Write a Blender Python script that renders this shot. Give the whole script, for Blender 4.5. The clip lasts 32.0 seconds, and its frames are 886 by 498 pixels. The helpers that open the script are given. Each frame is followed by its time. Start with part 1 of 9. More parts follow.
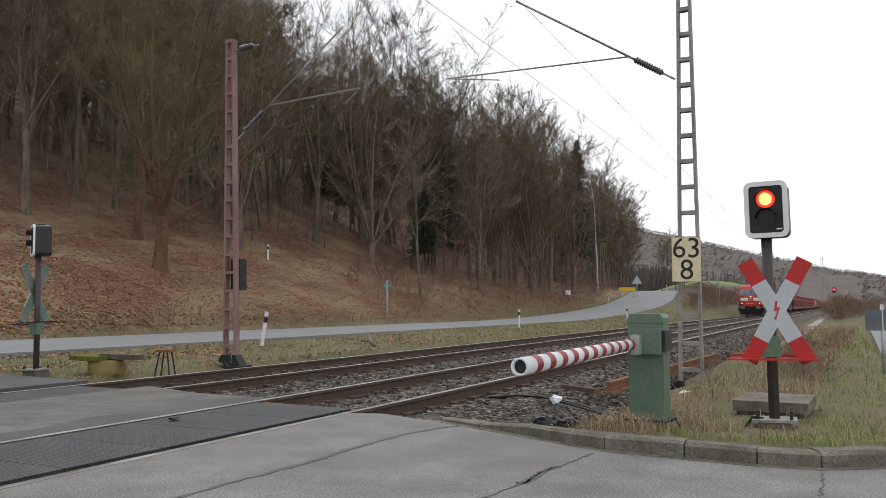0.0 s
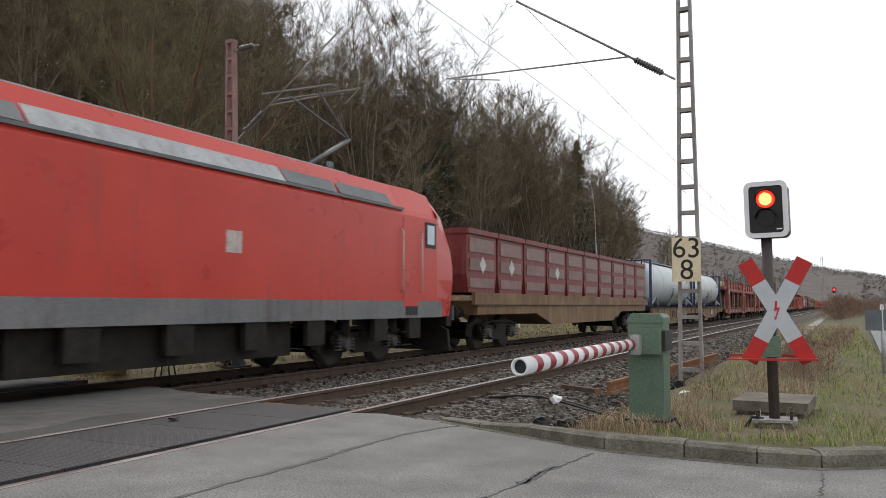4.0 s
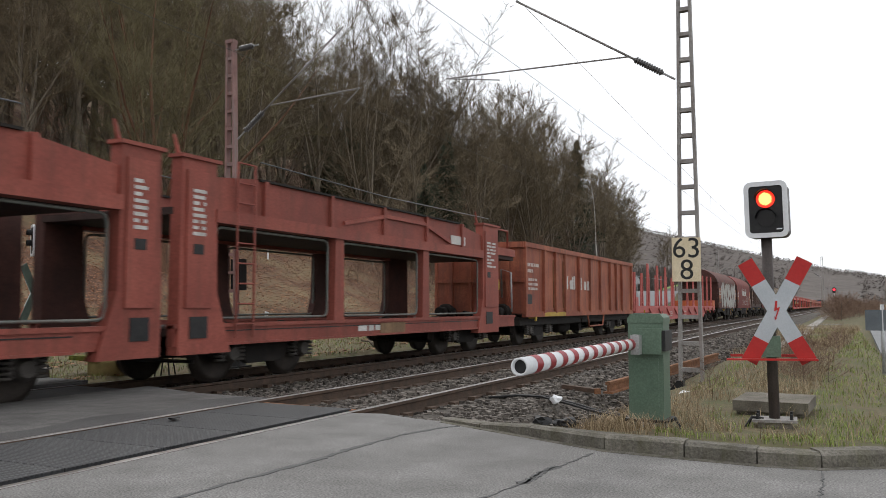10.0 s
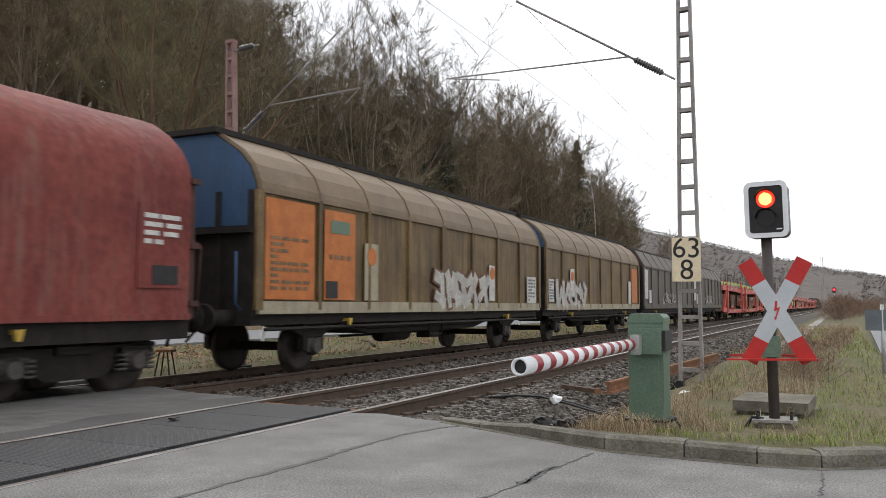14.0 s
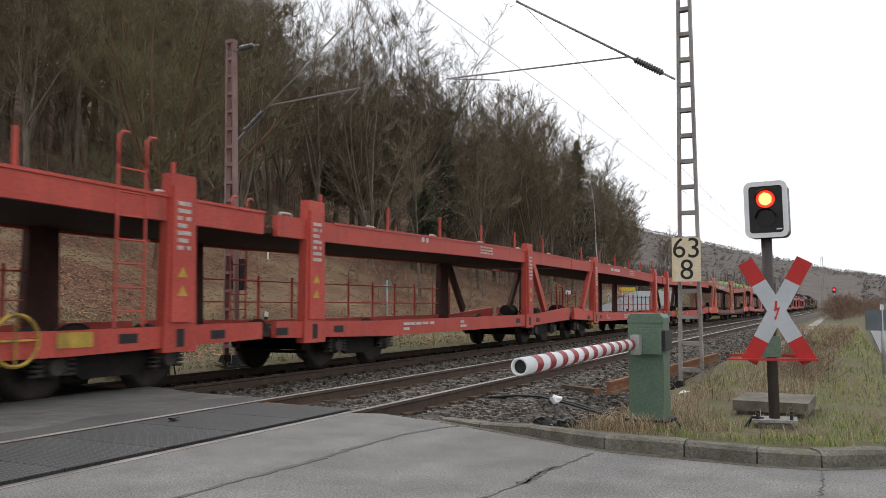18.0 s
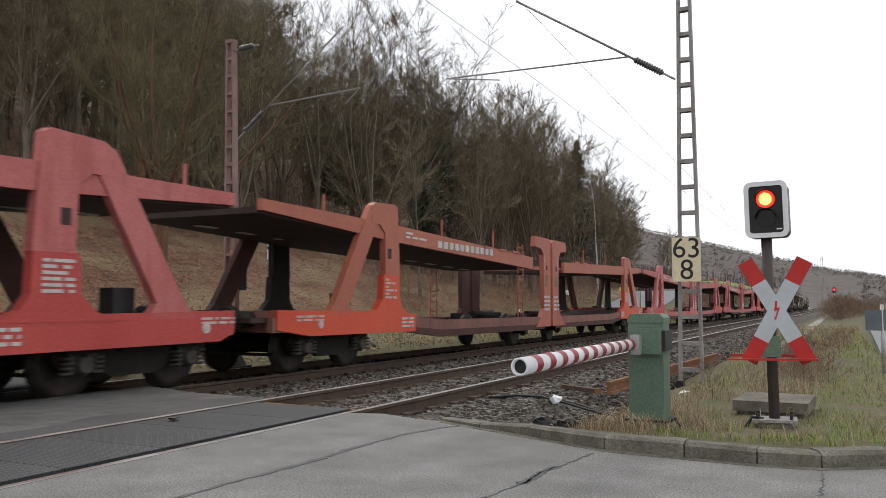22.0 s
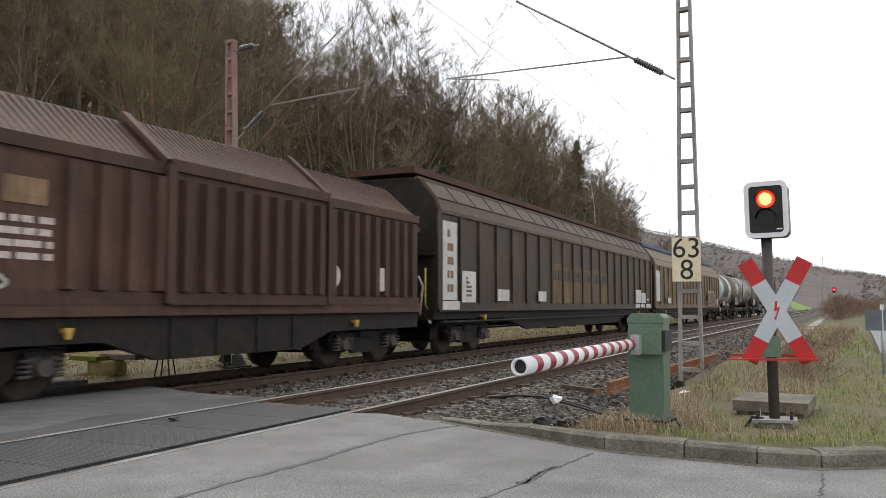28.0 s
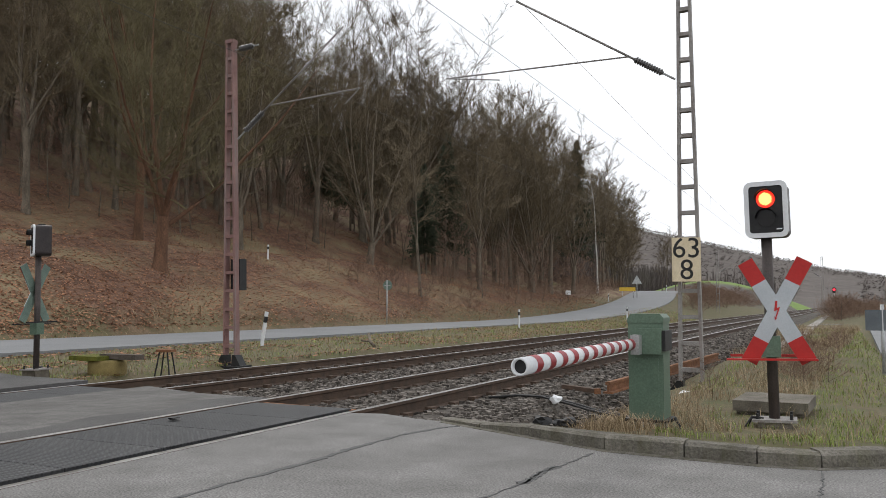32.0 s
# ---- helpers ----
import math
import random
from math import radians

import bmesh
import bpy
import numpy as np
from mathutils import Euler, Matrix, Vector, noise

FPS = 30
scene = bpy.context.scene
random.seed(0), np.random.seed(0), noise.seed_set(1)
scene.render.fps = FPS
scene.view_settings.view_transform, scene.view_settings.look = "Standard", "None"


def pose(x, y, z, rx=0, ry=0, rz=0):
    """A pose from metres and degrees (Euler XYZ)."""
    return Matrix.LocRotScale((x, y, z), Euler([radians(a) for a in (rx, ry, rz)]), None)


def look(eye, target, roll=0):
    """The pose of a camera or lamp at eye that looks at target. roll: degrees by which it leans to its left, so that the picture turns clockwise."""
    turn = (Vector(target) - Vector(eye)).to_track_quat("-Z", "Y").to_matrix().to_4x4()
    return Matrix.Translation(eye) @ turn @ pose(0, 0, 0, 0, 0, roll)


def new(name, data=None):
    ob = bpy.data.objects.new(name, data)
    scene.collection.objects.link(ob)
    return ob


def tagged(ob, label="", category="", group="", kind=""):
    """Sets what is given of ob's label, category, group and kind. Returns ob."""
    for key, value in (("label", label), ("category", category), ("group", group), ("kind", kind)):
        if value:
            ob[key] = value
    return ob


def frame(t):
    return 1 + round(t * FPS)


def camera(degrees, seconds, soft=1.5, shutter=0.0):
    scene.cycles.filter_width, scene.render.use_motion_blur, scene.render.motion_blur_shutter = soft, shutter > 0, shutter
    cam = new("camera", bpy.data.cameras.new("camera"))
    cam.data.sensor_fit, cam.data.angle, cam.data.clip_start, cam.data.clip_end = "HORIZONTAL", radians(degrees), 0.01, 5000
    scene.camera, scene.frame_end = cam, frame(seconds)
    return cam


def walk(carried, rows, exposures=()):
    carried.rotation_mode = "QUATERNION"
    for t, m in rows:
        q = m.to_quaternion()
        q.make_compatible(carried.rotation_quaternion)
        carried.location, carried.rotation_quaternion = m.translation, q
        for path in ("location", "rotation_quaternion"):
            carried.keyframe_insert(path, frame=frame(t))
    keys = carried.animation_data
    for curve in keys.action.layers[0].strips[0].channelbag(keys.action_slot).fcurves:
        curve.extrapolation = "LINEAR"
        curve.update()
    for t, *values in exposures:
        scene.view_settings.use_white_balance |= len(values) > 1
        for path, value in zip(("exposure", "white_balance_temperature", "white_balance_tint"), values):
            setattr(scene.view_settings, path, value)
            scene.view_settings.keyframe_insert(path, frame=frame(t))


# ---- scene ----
H_EYE = 1.09
cam = camera(56.8, 32.0, 0.6, 0.08)
YAW, PITCH = radians(25.81), radians(3.97)
AIM = (-math.sin(YAW) * math.cos(PITCH), math.cos(YAW) * math.cos(PITCH), H_EYE + math.sin(PITCH))
walk(cam, [(0.0, look((0, 0, H_EYE), AIM)), (32.0, look((0, 0, H_EYE), AIM))],
     [(0.0, 0.15), (4.0, 0.15), (5.5, 0.06), (6.0, 0.02), (6.6, 0.06), (7.5, 0.15), (12.0, 0.15), (13.0, 0.26), (14.0, 0.36), (15.5, 0.3), (17.0, 0.16), (25.5, 0.17), (27.3, 0.34), (28.0, 0.42), (29.0, 0.27),
      (30.0, 0.25), (31.0, 0.36), (31.6, 0.25), (32.0, 0.15)])

# ---- light: a bright, thinly overcast afternoon ----
SUN_EL, SUN_ROT = radians(48), radians(140)
world = bpy.data.worlds.new("world")
scene.world = world
world.use_nodes = True
wn, wl = world.node_tree.nodes, world.node_tree.links
sky = wn.new("ShaderNodeTexSky")
sky.sky_type, sky.sun_disc, sky.sun_elevation, sky.sun_rotation = "NISHITA", False, SUN_EL, SUN_ROT
sky.air_density, sky.dust_density, sky.ozone_density = 1.0, 4.0, 1.0
veil = wn.new("ShaderNodeMix")
veil.data_type = "RGBA"
clouds = wn.new("ShaderNodeTexNoise")
clouds.inputs["Scale"].default_value, clouds.inputs["Detail"].default_value = 2.2, 5
cramp = wn.new("ShaderNodeMapRange")
cramp.inputs["From Min"].default_value, cramp.inputs["From Max"].default_value = 0.35, 0.65
cramp.inputs["To Min"].default_value, cramp.inputs["To Max"].default_value = 0.86, 1.0
wl.new(clouds.outputs["Fac"], cramp.inputs["Value"])
wl.new(cramp.outputs["Result"], veil.inputs[0])
wl.new(sky.outputs["Color"], veil.inputs[6])
veil.inputs[7].default_value = (10.6, 10.8, 11.2, 1)
wl.new(veil.outputs[2], wn["Background"].inputs["Color"])
wn["Background"].inputs["Strength"].default_value = 0.1
sun = new("sun", bpy.data.lights.new("sun", "SUN"))
sun.data.energy, sun.data.angle, sun.data.color = 0.8, radians(20), (1.0, 0.96, 0.9)
sun.matrix_world = look((0, 0, 60), (-30 * math.sin(SUN_ROT + math.pi) + 0.0, 30 * math.cos(SUN_ROT), 25))

# ---- small building kit ----
R = random.Random(7)


def B():
    return bmesh.new()


def box(bm, x0, x1, y0, y1, z0, z1):
    v = [bm.verts.new((x, y, z)) for z in (z0, z1) for y in (y0, y1) for x in (x0, x1)]
    for f in ((0, 2, 3, 1), (4, 5, 7, 6), (0, 1, 5, 4), (2, 6, 7, 3), (0, 4, 6, 2), (1, 3, 7, 5)):
        bm.faces.new([v[i] for i in f])
    return bm


def prism(bm, poly, axis, a0, a1):
    """Push a flat outline along an axis: (x, z) along y, (y, z) along x, (x, y) along z."""
    def at(p, a):
        return {"y": (p[0], a, p[1]), "x": (a, p[0], p[1]), "z": (p[0], p[1], a)}[axis]
    lo = [bm.verts.new(at(p, a0)) for p in poly]
    hi = [bm.verts.new(at(p, a1)) for p in poly]
    n = len(poly)
    for i in range(n):
        bm.faces.new((lo[i], lo[(i + 1) % n], hi[(i + 1) % n], hi[i]))
    bm.faces.new(lo[::-1])
    bm.faces.new(hi)
    return bm


def rod(bm, p0, p1, r0, r1=None, n=8, caps=True):
    p0, p1 = Vector(p0), Vector(p1)
    r1 = r0 if r1 is None else r1
    d = (p1 - p0).normalized()
    u = d.orthogonal().normalized()
    w = d.cross(u)
    rings = []
    for p, r in ((p0, r0), (p1, r1)):
        rings.append([bm.verts.new(p + r * (math.cos(6.28319 * i / n) * u + math.sin(6.28319 * i / n) * w)) for i in range(n)])
    for i in range(n):
        f = bm.faces.new((rings[0][i], rings[0][(i + 1) % n], rings[1][(i + 1) % n], rings[1][i]))
        f.smooth = n > 6
    if caps:
        bm.faces.new(rings[0][::-1])
        bm.faces.new(rings[1])
    return bm


def beam(bm, p0, p1, w, h):
    """A square bar from p0 to p1."""
    p0, p1 = Vector(p0), Vector(p1)
    d = (p1 - p0).normalized()
    u = d.cross(Vector((0, 0, 1)))
    u = u.normalized() if u.length > 1e-3 else Vector((1, 0, 0))
    k = u.cross(d)
    v = [bm.verts.new(p + a * u * w / 2 + b * k * h / 2) for p in (p0, p1) for a, b in ((-1, -1), (1, -1), (1, 1), (-1, 1))]
    for f in ((3, 2, 1, 0), (4, 5, 6, 7), (0, 1, 5, 4), (1, 2, 6, 5), (2, 3, 7, 6), (3, 0, 4, 7)):
        bm.faces.new([v[i] for i in f])
    return bm


def path_rod(bm, pts, r, n=6):
    """One bent round bar through all the points."""
    p = [Vector(a) for a in pts]
    rings = []
    u = None
    for i, c in enumerate(p):
        d = (p[min(i + 1, len(p) - 1)] - p[max(i - 1, 0)]).normalized()
        u = d.orthogonal().normalized() if u is None else (u - d * u.dot(d)).normalized()
        w = d.cross(u)
        rings.append([bm.verts.new(c + r * (math.cos(6.28319 * k / n) * u + math.sin(6.28319 * k / n) * w)) for k in range(n)])
    for a, b in zip(rings, rings[1:]):
        for k in range(n):
            bm.faces.new((a[k], a[(k + 1) % n], b[(k + 1) % n], b[k])).smooth = True
    bm.faces.new(rings[0][::-1])
    bm.faces.new(rings[-1])
    return bm


def hoop(bm, c, axis, r, t, n=18):
    """A thin ring such as a hand wheel, with two spokes."""
    c = Vector(c)
    u, v = {"x": (Vector((0, 1, 0)), Vector((0, 0, 1))), "y": (Vector((1, 0, 0)), Vector((0, 0, 1)))}[axis]
    w = u.cross(v)
    rings = []
    for i in range(n):
        a = 6.28319 * i / n
        o = math.cos(a) * u + math.sin(a) * v
        rings.append([bm.verts.new(c + o * (r + t * math.cos(b)) + w * t * math.sin(b)) for b in (0, 1.57, 3.14, 4.71)])
    for i in range(n):
        a, b = rings[i], rings[(i + 1) % n]
        for k in range(4):
            bm.faces.new((a[k], a[(k + 1) % 4], b[(k + 1) % 4], b[k]))
    rod(bm, c - u * r, c + u * r, t * 0.7, n=5)
    rod(bm, c - v * r, c + v * r, t * 0.7, n=5)
    return bm


def soften(bm, w=0.01, seg=1):
    bmesh.ops.bevel(bm, geom=[e for e in bm.edges if e.calc_face_angle(0) > 0.6], offset=w, segments=seg, affect="EDGES")
    return bm


def drum(bm, c, axis, prof, n=20, smooth=True):
    """A turned body: rings of (distance along the axis, radius) round a centre."""
    c = Vector(c)
    ax = {"x": Vector((1, 0, 0)), "y": Vector((0, 1, 0)), "z": Vector((0, 0, 1))}[axis]
    u = ax.orthogonal().normalized()
    w = ax.cross(u)
    rings = []
    for a, r in prof:
        rings.append([bm.verts.new(c + a * ax + r * (math.cos(6.28319 * i / n) * u + math.sin(6.28319 * i / n) * w)) for i in range(n)])
    for p, q in zip(rings, rings[1:]):
        for i in range(n):
            bm.faces.new((p[i], p[(i + 1) % n], q[(i + 1) % n], q[i])).smooth = smooth
    bm.faces.new(rings[0][::-1])
    bm.faces.new(rings[-1])
    return bm


def to_mesh(name, bm, material):
    bmesh.ops.recalc_face_normals(bm, faces=bm.faces)
    me = bpy.data.meshes.new(name)
    bm.to_mesh(me)
    bm.free()
    for m in (material if isinstance(material, (list, tuple)) else [material]):
        me.materials.append(m)
    return me


def part(name, bm, material, parent, label="", at=None):
    """One mesh object under a thing or under a part; bm may be a mesh that is shared."""
    me = bm if isinstance(bm, bpy.types.Mesh) else to_mesh(name, bm, material)
    ob = new(name, me)
    ob.parent = parent
    if at is not None:
        ob.matrix_basis = at
    if label:
        ob["label"] = label
    return ob


def thing(name, m, label, category, group="", kind=""):
    ob = new(name)
    ob.empty_display_size = 0.3
    ob.matrix_basis = m
    return tagged(ob, label, category, group, kind)


def solid(name, bm, material, label, category="", group="", kind="", m=None):
    ob = new(name, to_mesh(name, bm, material))
    if m is not None:
        ob.matrix_basis = m
    return tagged(ob, label, category, group, kind)


def raw(name, verts, faces, material, smooth=False):
    me = bpy.data.meshes.new(name)
    me.from_pydata(verts, [], faces)
    me.materials.append(material)
    if smooth:
        me.shade_smooth()
    return me


# ---- materials ----
def mat(name, a, b, rough=0.6, metal=0.0, scale=3.0, fine=60.0, bump=0.15, grain=0.18, streak=None, rand=0.0, stretch=(1, 1, 1), spec=0.3, dirt=0.5):
    """A painted, mineral or grown surface: two colours in patches, fine grain, an optional rain-streaked stain."""
    m = bpy.data.materials.new(name)
    m.use_nodes = True
    nt = m.node_tree
    n, l = nt.nodes, nt.links
    p = n["Principled BSDF"]
    tc = n.new("ShaderNodeTexCoord")
    mp = n.new("ShaderNodeMapping")
    mp.inputs["Scale"].default_value = stretch
    l.new(tc.outputs["Object"], mp.inputs["Vector"])
    if rand:
        oi = n.new("ShaderNodeObjectInfo")
        mu = n.new("ShaderNodeMath")
        mu.operation = "MULTIPLY"
        mu.inputs[1].default_value = 50.0
        l.new(oi.outputs["Random"], mu.inputs[0])
        l.new(mu.outputs[0], mp.inputs["Location"])
    n1 = n.new("ShaderNodeTexNoise")
    n1.inputs["Scale"].default_value, n1.inputs["Detail"].default_value, n1.inputs["Roughness"].default_value = scale, 6, 0.62
    l.new(mp.outputs["Vector"], n1.inputs["Vector"])
    r1 = n.new("ShaderNodeValToRGB")
    r1.color_ramp.elements[0].position, r1.color_ramp.elements[1].position = 0.36, 0.66
    r1.color_ramp.elements[0].color, r1.color_ramp.elements[1].color = (*a, 1), (*b, 1)
    l.new(n1.outputs["Fac"], r1.inputs["Fac"])
    n2 = n.new("ShaderNodeTexNoise")
    n2.inputs["Scale"].default_value, n2.inputs["Detail"].default_value = fine, 3
    l.new(mp.outputs["Vector"], n2.inputs["Vector"])
    mr = n.new("ShaderNodeMapRange")
    mr.inputs["From Min"].default_value, mr.inputs["From Max"].default_value = 0.3, 0.7
    mr.inputs["To Min"].default_value, mr.inputs["To Max"].default_value = 1 - grain, 1 + grain
    l.new(n2.outputs["Fac"], mr.inputs["Value"])
    mx = n.new("ShaderNodeMix")
    mx.data_type, mx.blend_type = "RGBA", "MULTIPLY"
    mx.inputs[0].default_value = 1
    l.new(r1.outputs["Color"], mx.inputs[6])
    l.new(mr.outputs["Result"], mx.inputs[7])
    out = mx.outputs[2]
    if streak:
        ms = n.new("ShaderNodeMapping")
        ms.inputs["Scale"].default_value = (2.2, 2.2, 0.22)
        l.new(tc.outputs["Object"], ms.inputs["Vector"])
        n3 = n.new("ShaderNodeTexNoise")
        n3.inputs["Scale"].default_value, n3.inputs["Detail"].default_value = 2.4, 7
        n3.inputs["Roughness"].default_value = 0.7
        l.new(ms.outputs["Vector"], n3.inputs["Vector"])
        r3 = n.new("ShaderNodeMapRange")
        r3.inputs["From Min"].default_value, r3.inputs["From Max"].default_value = 0.66 - 0.3 * dirt, 0.78 - 0.1 * dirt
        l.new(n3.outputs["Fac"], r3.inputs["Value"])
        sc = n.new("ShaderNodeMath")
        sc.operation = "MULTIPLY"
        sc.inputs[1].default_value = 0.85
        l.new(r3.outputs["Result"], sc.inputs[0])
        m3 = n.new("ShaderNodeMix")
        m3.data_type = "RGBA"
        m3.inputs[7].default_value = (*streak, 1)
        l.new(sc.outputs[0], m3.inputs[0])
        l.new(out, m3.inputs[6])
        out = m3.outputs[2]
    if rand:
        oi2 = n.new("ShaderNodeObjectInfo")
        rr = n.new("ShaderNodeMapRange")
        rr.inputs["To Min"].default_value, rr.inputs["To Max"].default_value = 1 - rand, 1 + rand
        l.new(oi2.outputs["Random"], rr.inputs["Value"])
        m4 = n.new("ShaderNodeMix")
        m4.data_type, m4.blend_type = "RGBA", "MULTIPLY"
        m4.inputs[0].default_value = 1
        l.new(out, m4.inputs[6])
        l.new(rr.outputs["Result"], m4.inputs[7])
        out = m4.outputs[2]
    l.new(out, p.inputs["Base Color"])
    rg = n.new("ShaderNodeMapRange")
    rg.inputs["To Min"].default_value, rg.inputs["To Max"].default_value = max(0.03, rough - 0.12), min(1, rough + 0.12)
    l.new(n1.outputs["Fac"], rg.inputs["Value"])
    l.new(rg.outputs["Result"], p.inputs["Roughness"])
    p.inputs["Metallic"].default_value = metal
    p.inputs["Specular IOR Level"].default_value = spec
    if bump:
        bp = n.new("ShaderNodeBump")
        bp.inputs["Strength"].default_value, bp.inputs["Distance"].default_value = bump, 0.02
        l.new(n2.outputs["Fac"], bp.inputs["Height"])
        l.new(bp.outputs["Normal"], p.inputs["Normal"])
    return m


def island(name, a, b, rough=0.8):
    """Loose pieces in one mesh, each with a colour of its own between a and b."""
    m = bpy.data.materials.new(name)
    m.use_nodes = True
    n, l = m.node_tree.nodes, m.node_tree.links
    g = n.new("ShaderNodeNewGeometry")
    r = n.new("ShaderNodeValToRGB")
    r.color_ramp.elements[0].color, r.color_ramp.elements[1].color = (*a, 1), (*b, 1)
    l.new(g.outputs["Random Per Island"], r.inputs["Fac"])
    l.new(r.outputs["Color"], n["Principled BSDF"].inputs["Base Color"])
    n["Principled BSDF"].inputs["Roughness"].default_value = rough
    n["Principled BSDF"].inputs["Specular IOR Level"].default_value = 0.25
    return m


def studded(m):
    """Press a regular grid of studs into a rubber mat, the gaps shaded in its colour."""
    n, l = m.node_tree.nodes, m.node_tree.links
    tc = n.new("ShaderNodeTexCoord")
    v = n.new("ShaderNodeTexVoronoi")
    v.inputs["Scale"].default_value, v.inputs["Randomness"].default_value = 26.0, 0.0
    l.new(tc.outputs["Object"], v.inputs["Vector"])
    r = n.new("ShaderNodeMapRange")
    r.inputs["From Min"].default_value, r.inputs["From Max"].default_value = 0.25, 0.5
    r.inputs["To Min"].default_value, r.inputs["To Max"].default_value = 1.25, 0.55
    l.new(v.outputs["Distance"], r.inputs["Value"])
    p = n["Principled BSDF"]
    mx = n.new("ShaderNodeMix")
    mx.data_type, mx.blend_type = "RGBA", "MULTIPLY"
    mx.inputs[0].default_value = 1
    l.new(p.inputs["Base Color"].links[0].from_socket, mx.inputs[6])
    l.new(r.outputs["Result"], mx.inputs[7])
    l.new(mx.outputs[2], p.inputs["Base Color"])
    b = n.new("ShaderNodeBump")
    b.inputs["Strength"].default_value, b.inputs["Distance"].default_value = 0.6, 0.01
    l.new(r.outputs["Result"], b.inputs["Height"])
    l.new(b.outputs["Normal"], p.inputs["Normal"])
    return m


def glow(name, colour, power):
    m = bpy.data.materials.new(name)
    m.use_nodes = True
    p = m.node_tree.nodes["Principled BSDF"]
    p.inputs["Base Color"].default_value = (*colour, 1)
    p.inputs["Emission Color"].default_value = (*colour, 1)
    p.inputs["Emission Strength"].default_value = power
    return m


ASPHALT = mat("asphalt", (0.16, 0.156, 0.15), (0.222, 0.217, 0.21), 0.9, scale=1.7, fine=75, bump=0.28, grain=0.45, spec=0.12, streak=(0.155, 0.15, 0.143), dirt=0.4)
ASPHALT_WORN = mat("asphalt_worn", (0.115, 0.111, 0.106), (0.18, 0.174, 0.166), 0.9, scale=1.3, fine=75, bump=0.3, grain=0.5, spec=0.12, streak=(0.09, 0.088, 0.085), dirt=0.6)
ASPHALT_DARK = mat("asphalt_dark", (0.07, 0.068, 0.067), (0.11, 0.108, 0.105), 0.8, scale=0.9, fine=110, bump=0.5, grain=0.4)
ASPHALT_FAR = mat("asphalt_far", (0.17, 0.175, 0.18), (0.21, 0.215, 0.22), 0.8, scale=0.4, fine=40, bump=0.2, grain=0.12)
TAR = mat("tar", (0.03, 0.03, 0.032), (0.05, 0.05, 0.05), 0.7, scale=5, fine=50)
RUBBER = studded(mat("rubber_panel", (0.055, 0.057, 0.06), (0.095, 0.096, 0.098), 0.7, scale=0.9, fine=60, bump=0.5, grain=0.35, spec=0.2))
CONCRETE = mat("concrete", (0.25, 0.235, 0.21), (0.36, 0.34, 0.31), 0.9, scale=3, fine=70, bump=0.35, streak=(0.12, 0.115, 0.09))
KERB = mat("kerb_stone", (0.105, 0.096, 0.08), (0.2, 0.186, 0.158), 0.9, scale=5, fine=60, bump=0.6, grain=0.3, streak=(0.085, 0.082, 0.045), rand=0.15, dirt=0.7)
RAIL = mat("rail_rust", (0.055, 0.038, 0.028), (0.1, 0.066, 0.047), 0.8, scale=6, fine=90, bump=0.2)
RAILTOP = mat("rail_polished", (0.3, 0.29, 0.28), (0.45, 0.44, 0.43), 0.35, 0.9, scale=2, fine=40, bump=0.03, grain=0.1)
SLEEPER = mat("sleeper", (0.075, 0.062, 0.05), (0.135, 0.113, 0.095), 0.9, scale=4, fine=50, bump=0.4, rand=0.2)
BALLAST_BED = mat("ballast_bed", (0.05, 0.043, 0.036), (0.1, 0.088, 0.075), 0.95, scale=9, fine=28, bump=1.0, grain=0.45)
STONES = island("ballast_stone", (0.045, 0.039, 0.034), (0.22, 0.195, 0.172), 0.9)
RUST = mat("rusted_steel", (0.13, 0.06, 0.03), (0.24, 0.11, 0.055), 0.85, scale=5, fine=70, bump=0.3)
STEEL = mat("galvanised", (0.33, 0.34, 0.34), (0.45, 0.46, 0.46), 0.5, 0.5, scale=5, fine=60, bump=0.1)
MAST_RED = mat("mast_primer", (0.19, 0.105, 0.095), (0.27, 0.16, 0.145), 0.75, scale=2, fine=50, streak=(0.21, 0.2, 0.19), dirt=0.6)
MAST_GREY = mat("mast_grey", (0.2, 0.19, 0.18), (0.3, 0.285, 0.27), 0.7, scale=3, fine=50, streak=(0.15, 0.1, 0.085))
BLACK = mat("black_paint", (0.012, 0.012, 0.013), (0.025, 0.025, 0.025), 0.55, scale=6, fine=40, bump=0.05)
WHITE = mat("white_enamel", (0.62, 0.64, 0.66), (0.72, 0.73, 0.74), 0.4, scale=2, fine=50, bump=0.03, grain=0.05)
GREYWHITE = mat("reflective_white", (0.42, 0.45, 0.48), (0.5, 0.53, 0.56), 0.5, scale=3, fine=80, bump=0.03, grain=0.06)
RED = mat("signal_red", (0.42, 0.022, 0.02), (0.5, 0.035, 0.03), 0.45, scale=3, fine=60, bump=0.03, grain=0.07)
BOOM_RED = mat("boom_red", (0.22, 0.018, 0.026), (0.29, 0.03, 0.036), 0.45, scale=6, fine=60, bump=0.03, grain=0.12, streak=(0.42, 0.3, 0.3), dirt=0.15)
GREEN = mat("barrier_green", (0.09, 0.14, 0.1), (0.12, 0.172, 0.124), 0.5, scale=2.5, fine=60, bump=0.05, streak=(0.055, 0.08, 0.05), dirt=0.08)
CREAM = mat("km_board", (0.6, 0.5, 0.34), (0.68, 0.59, 0.43), 0.6, scale=5, fine=60, streak=(0.4, 0.25, 0.1), dirt=0.1)
SIGNBACK = mat("sign_back", (0.12, 0.17, 0.14), (0.18, 0.24, 0.2), 0.6, scale=3)
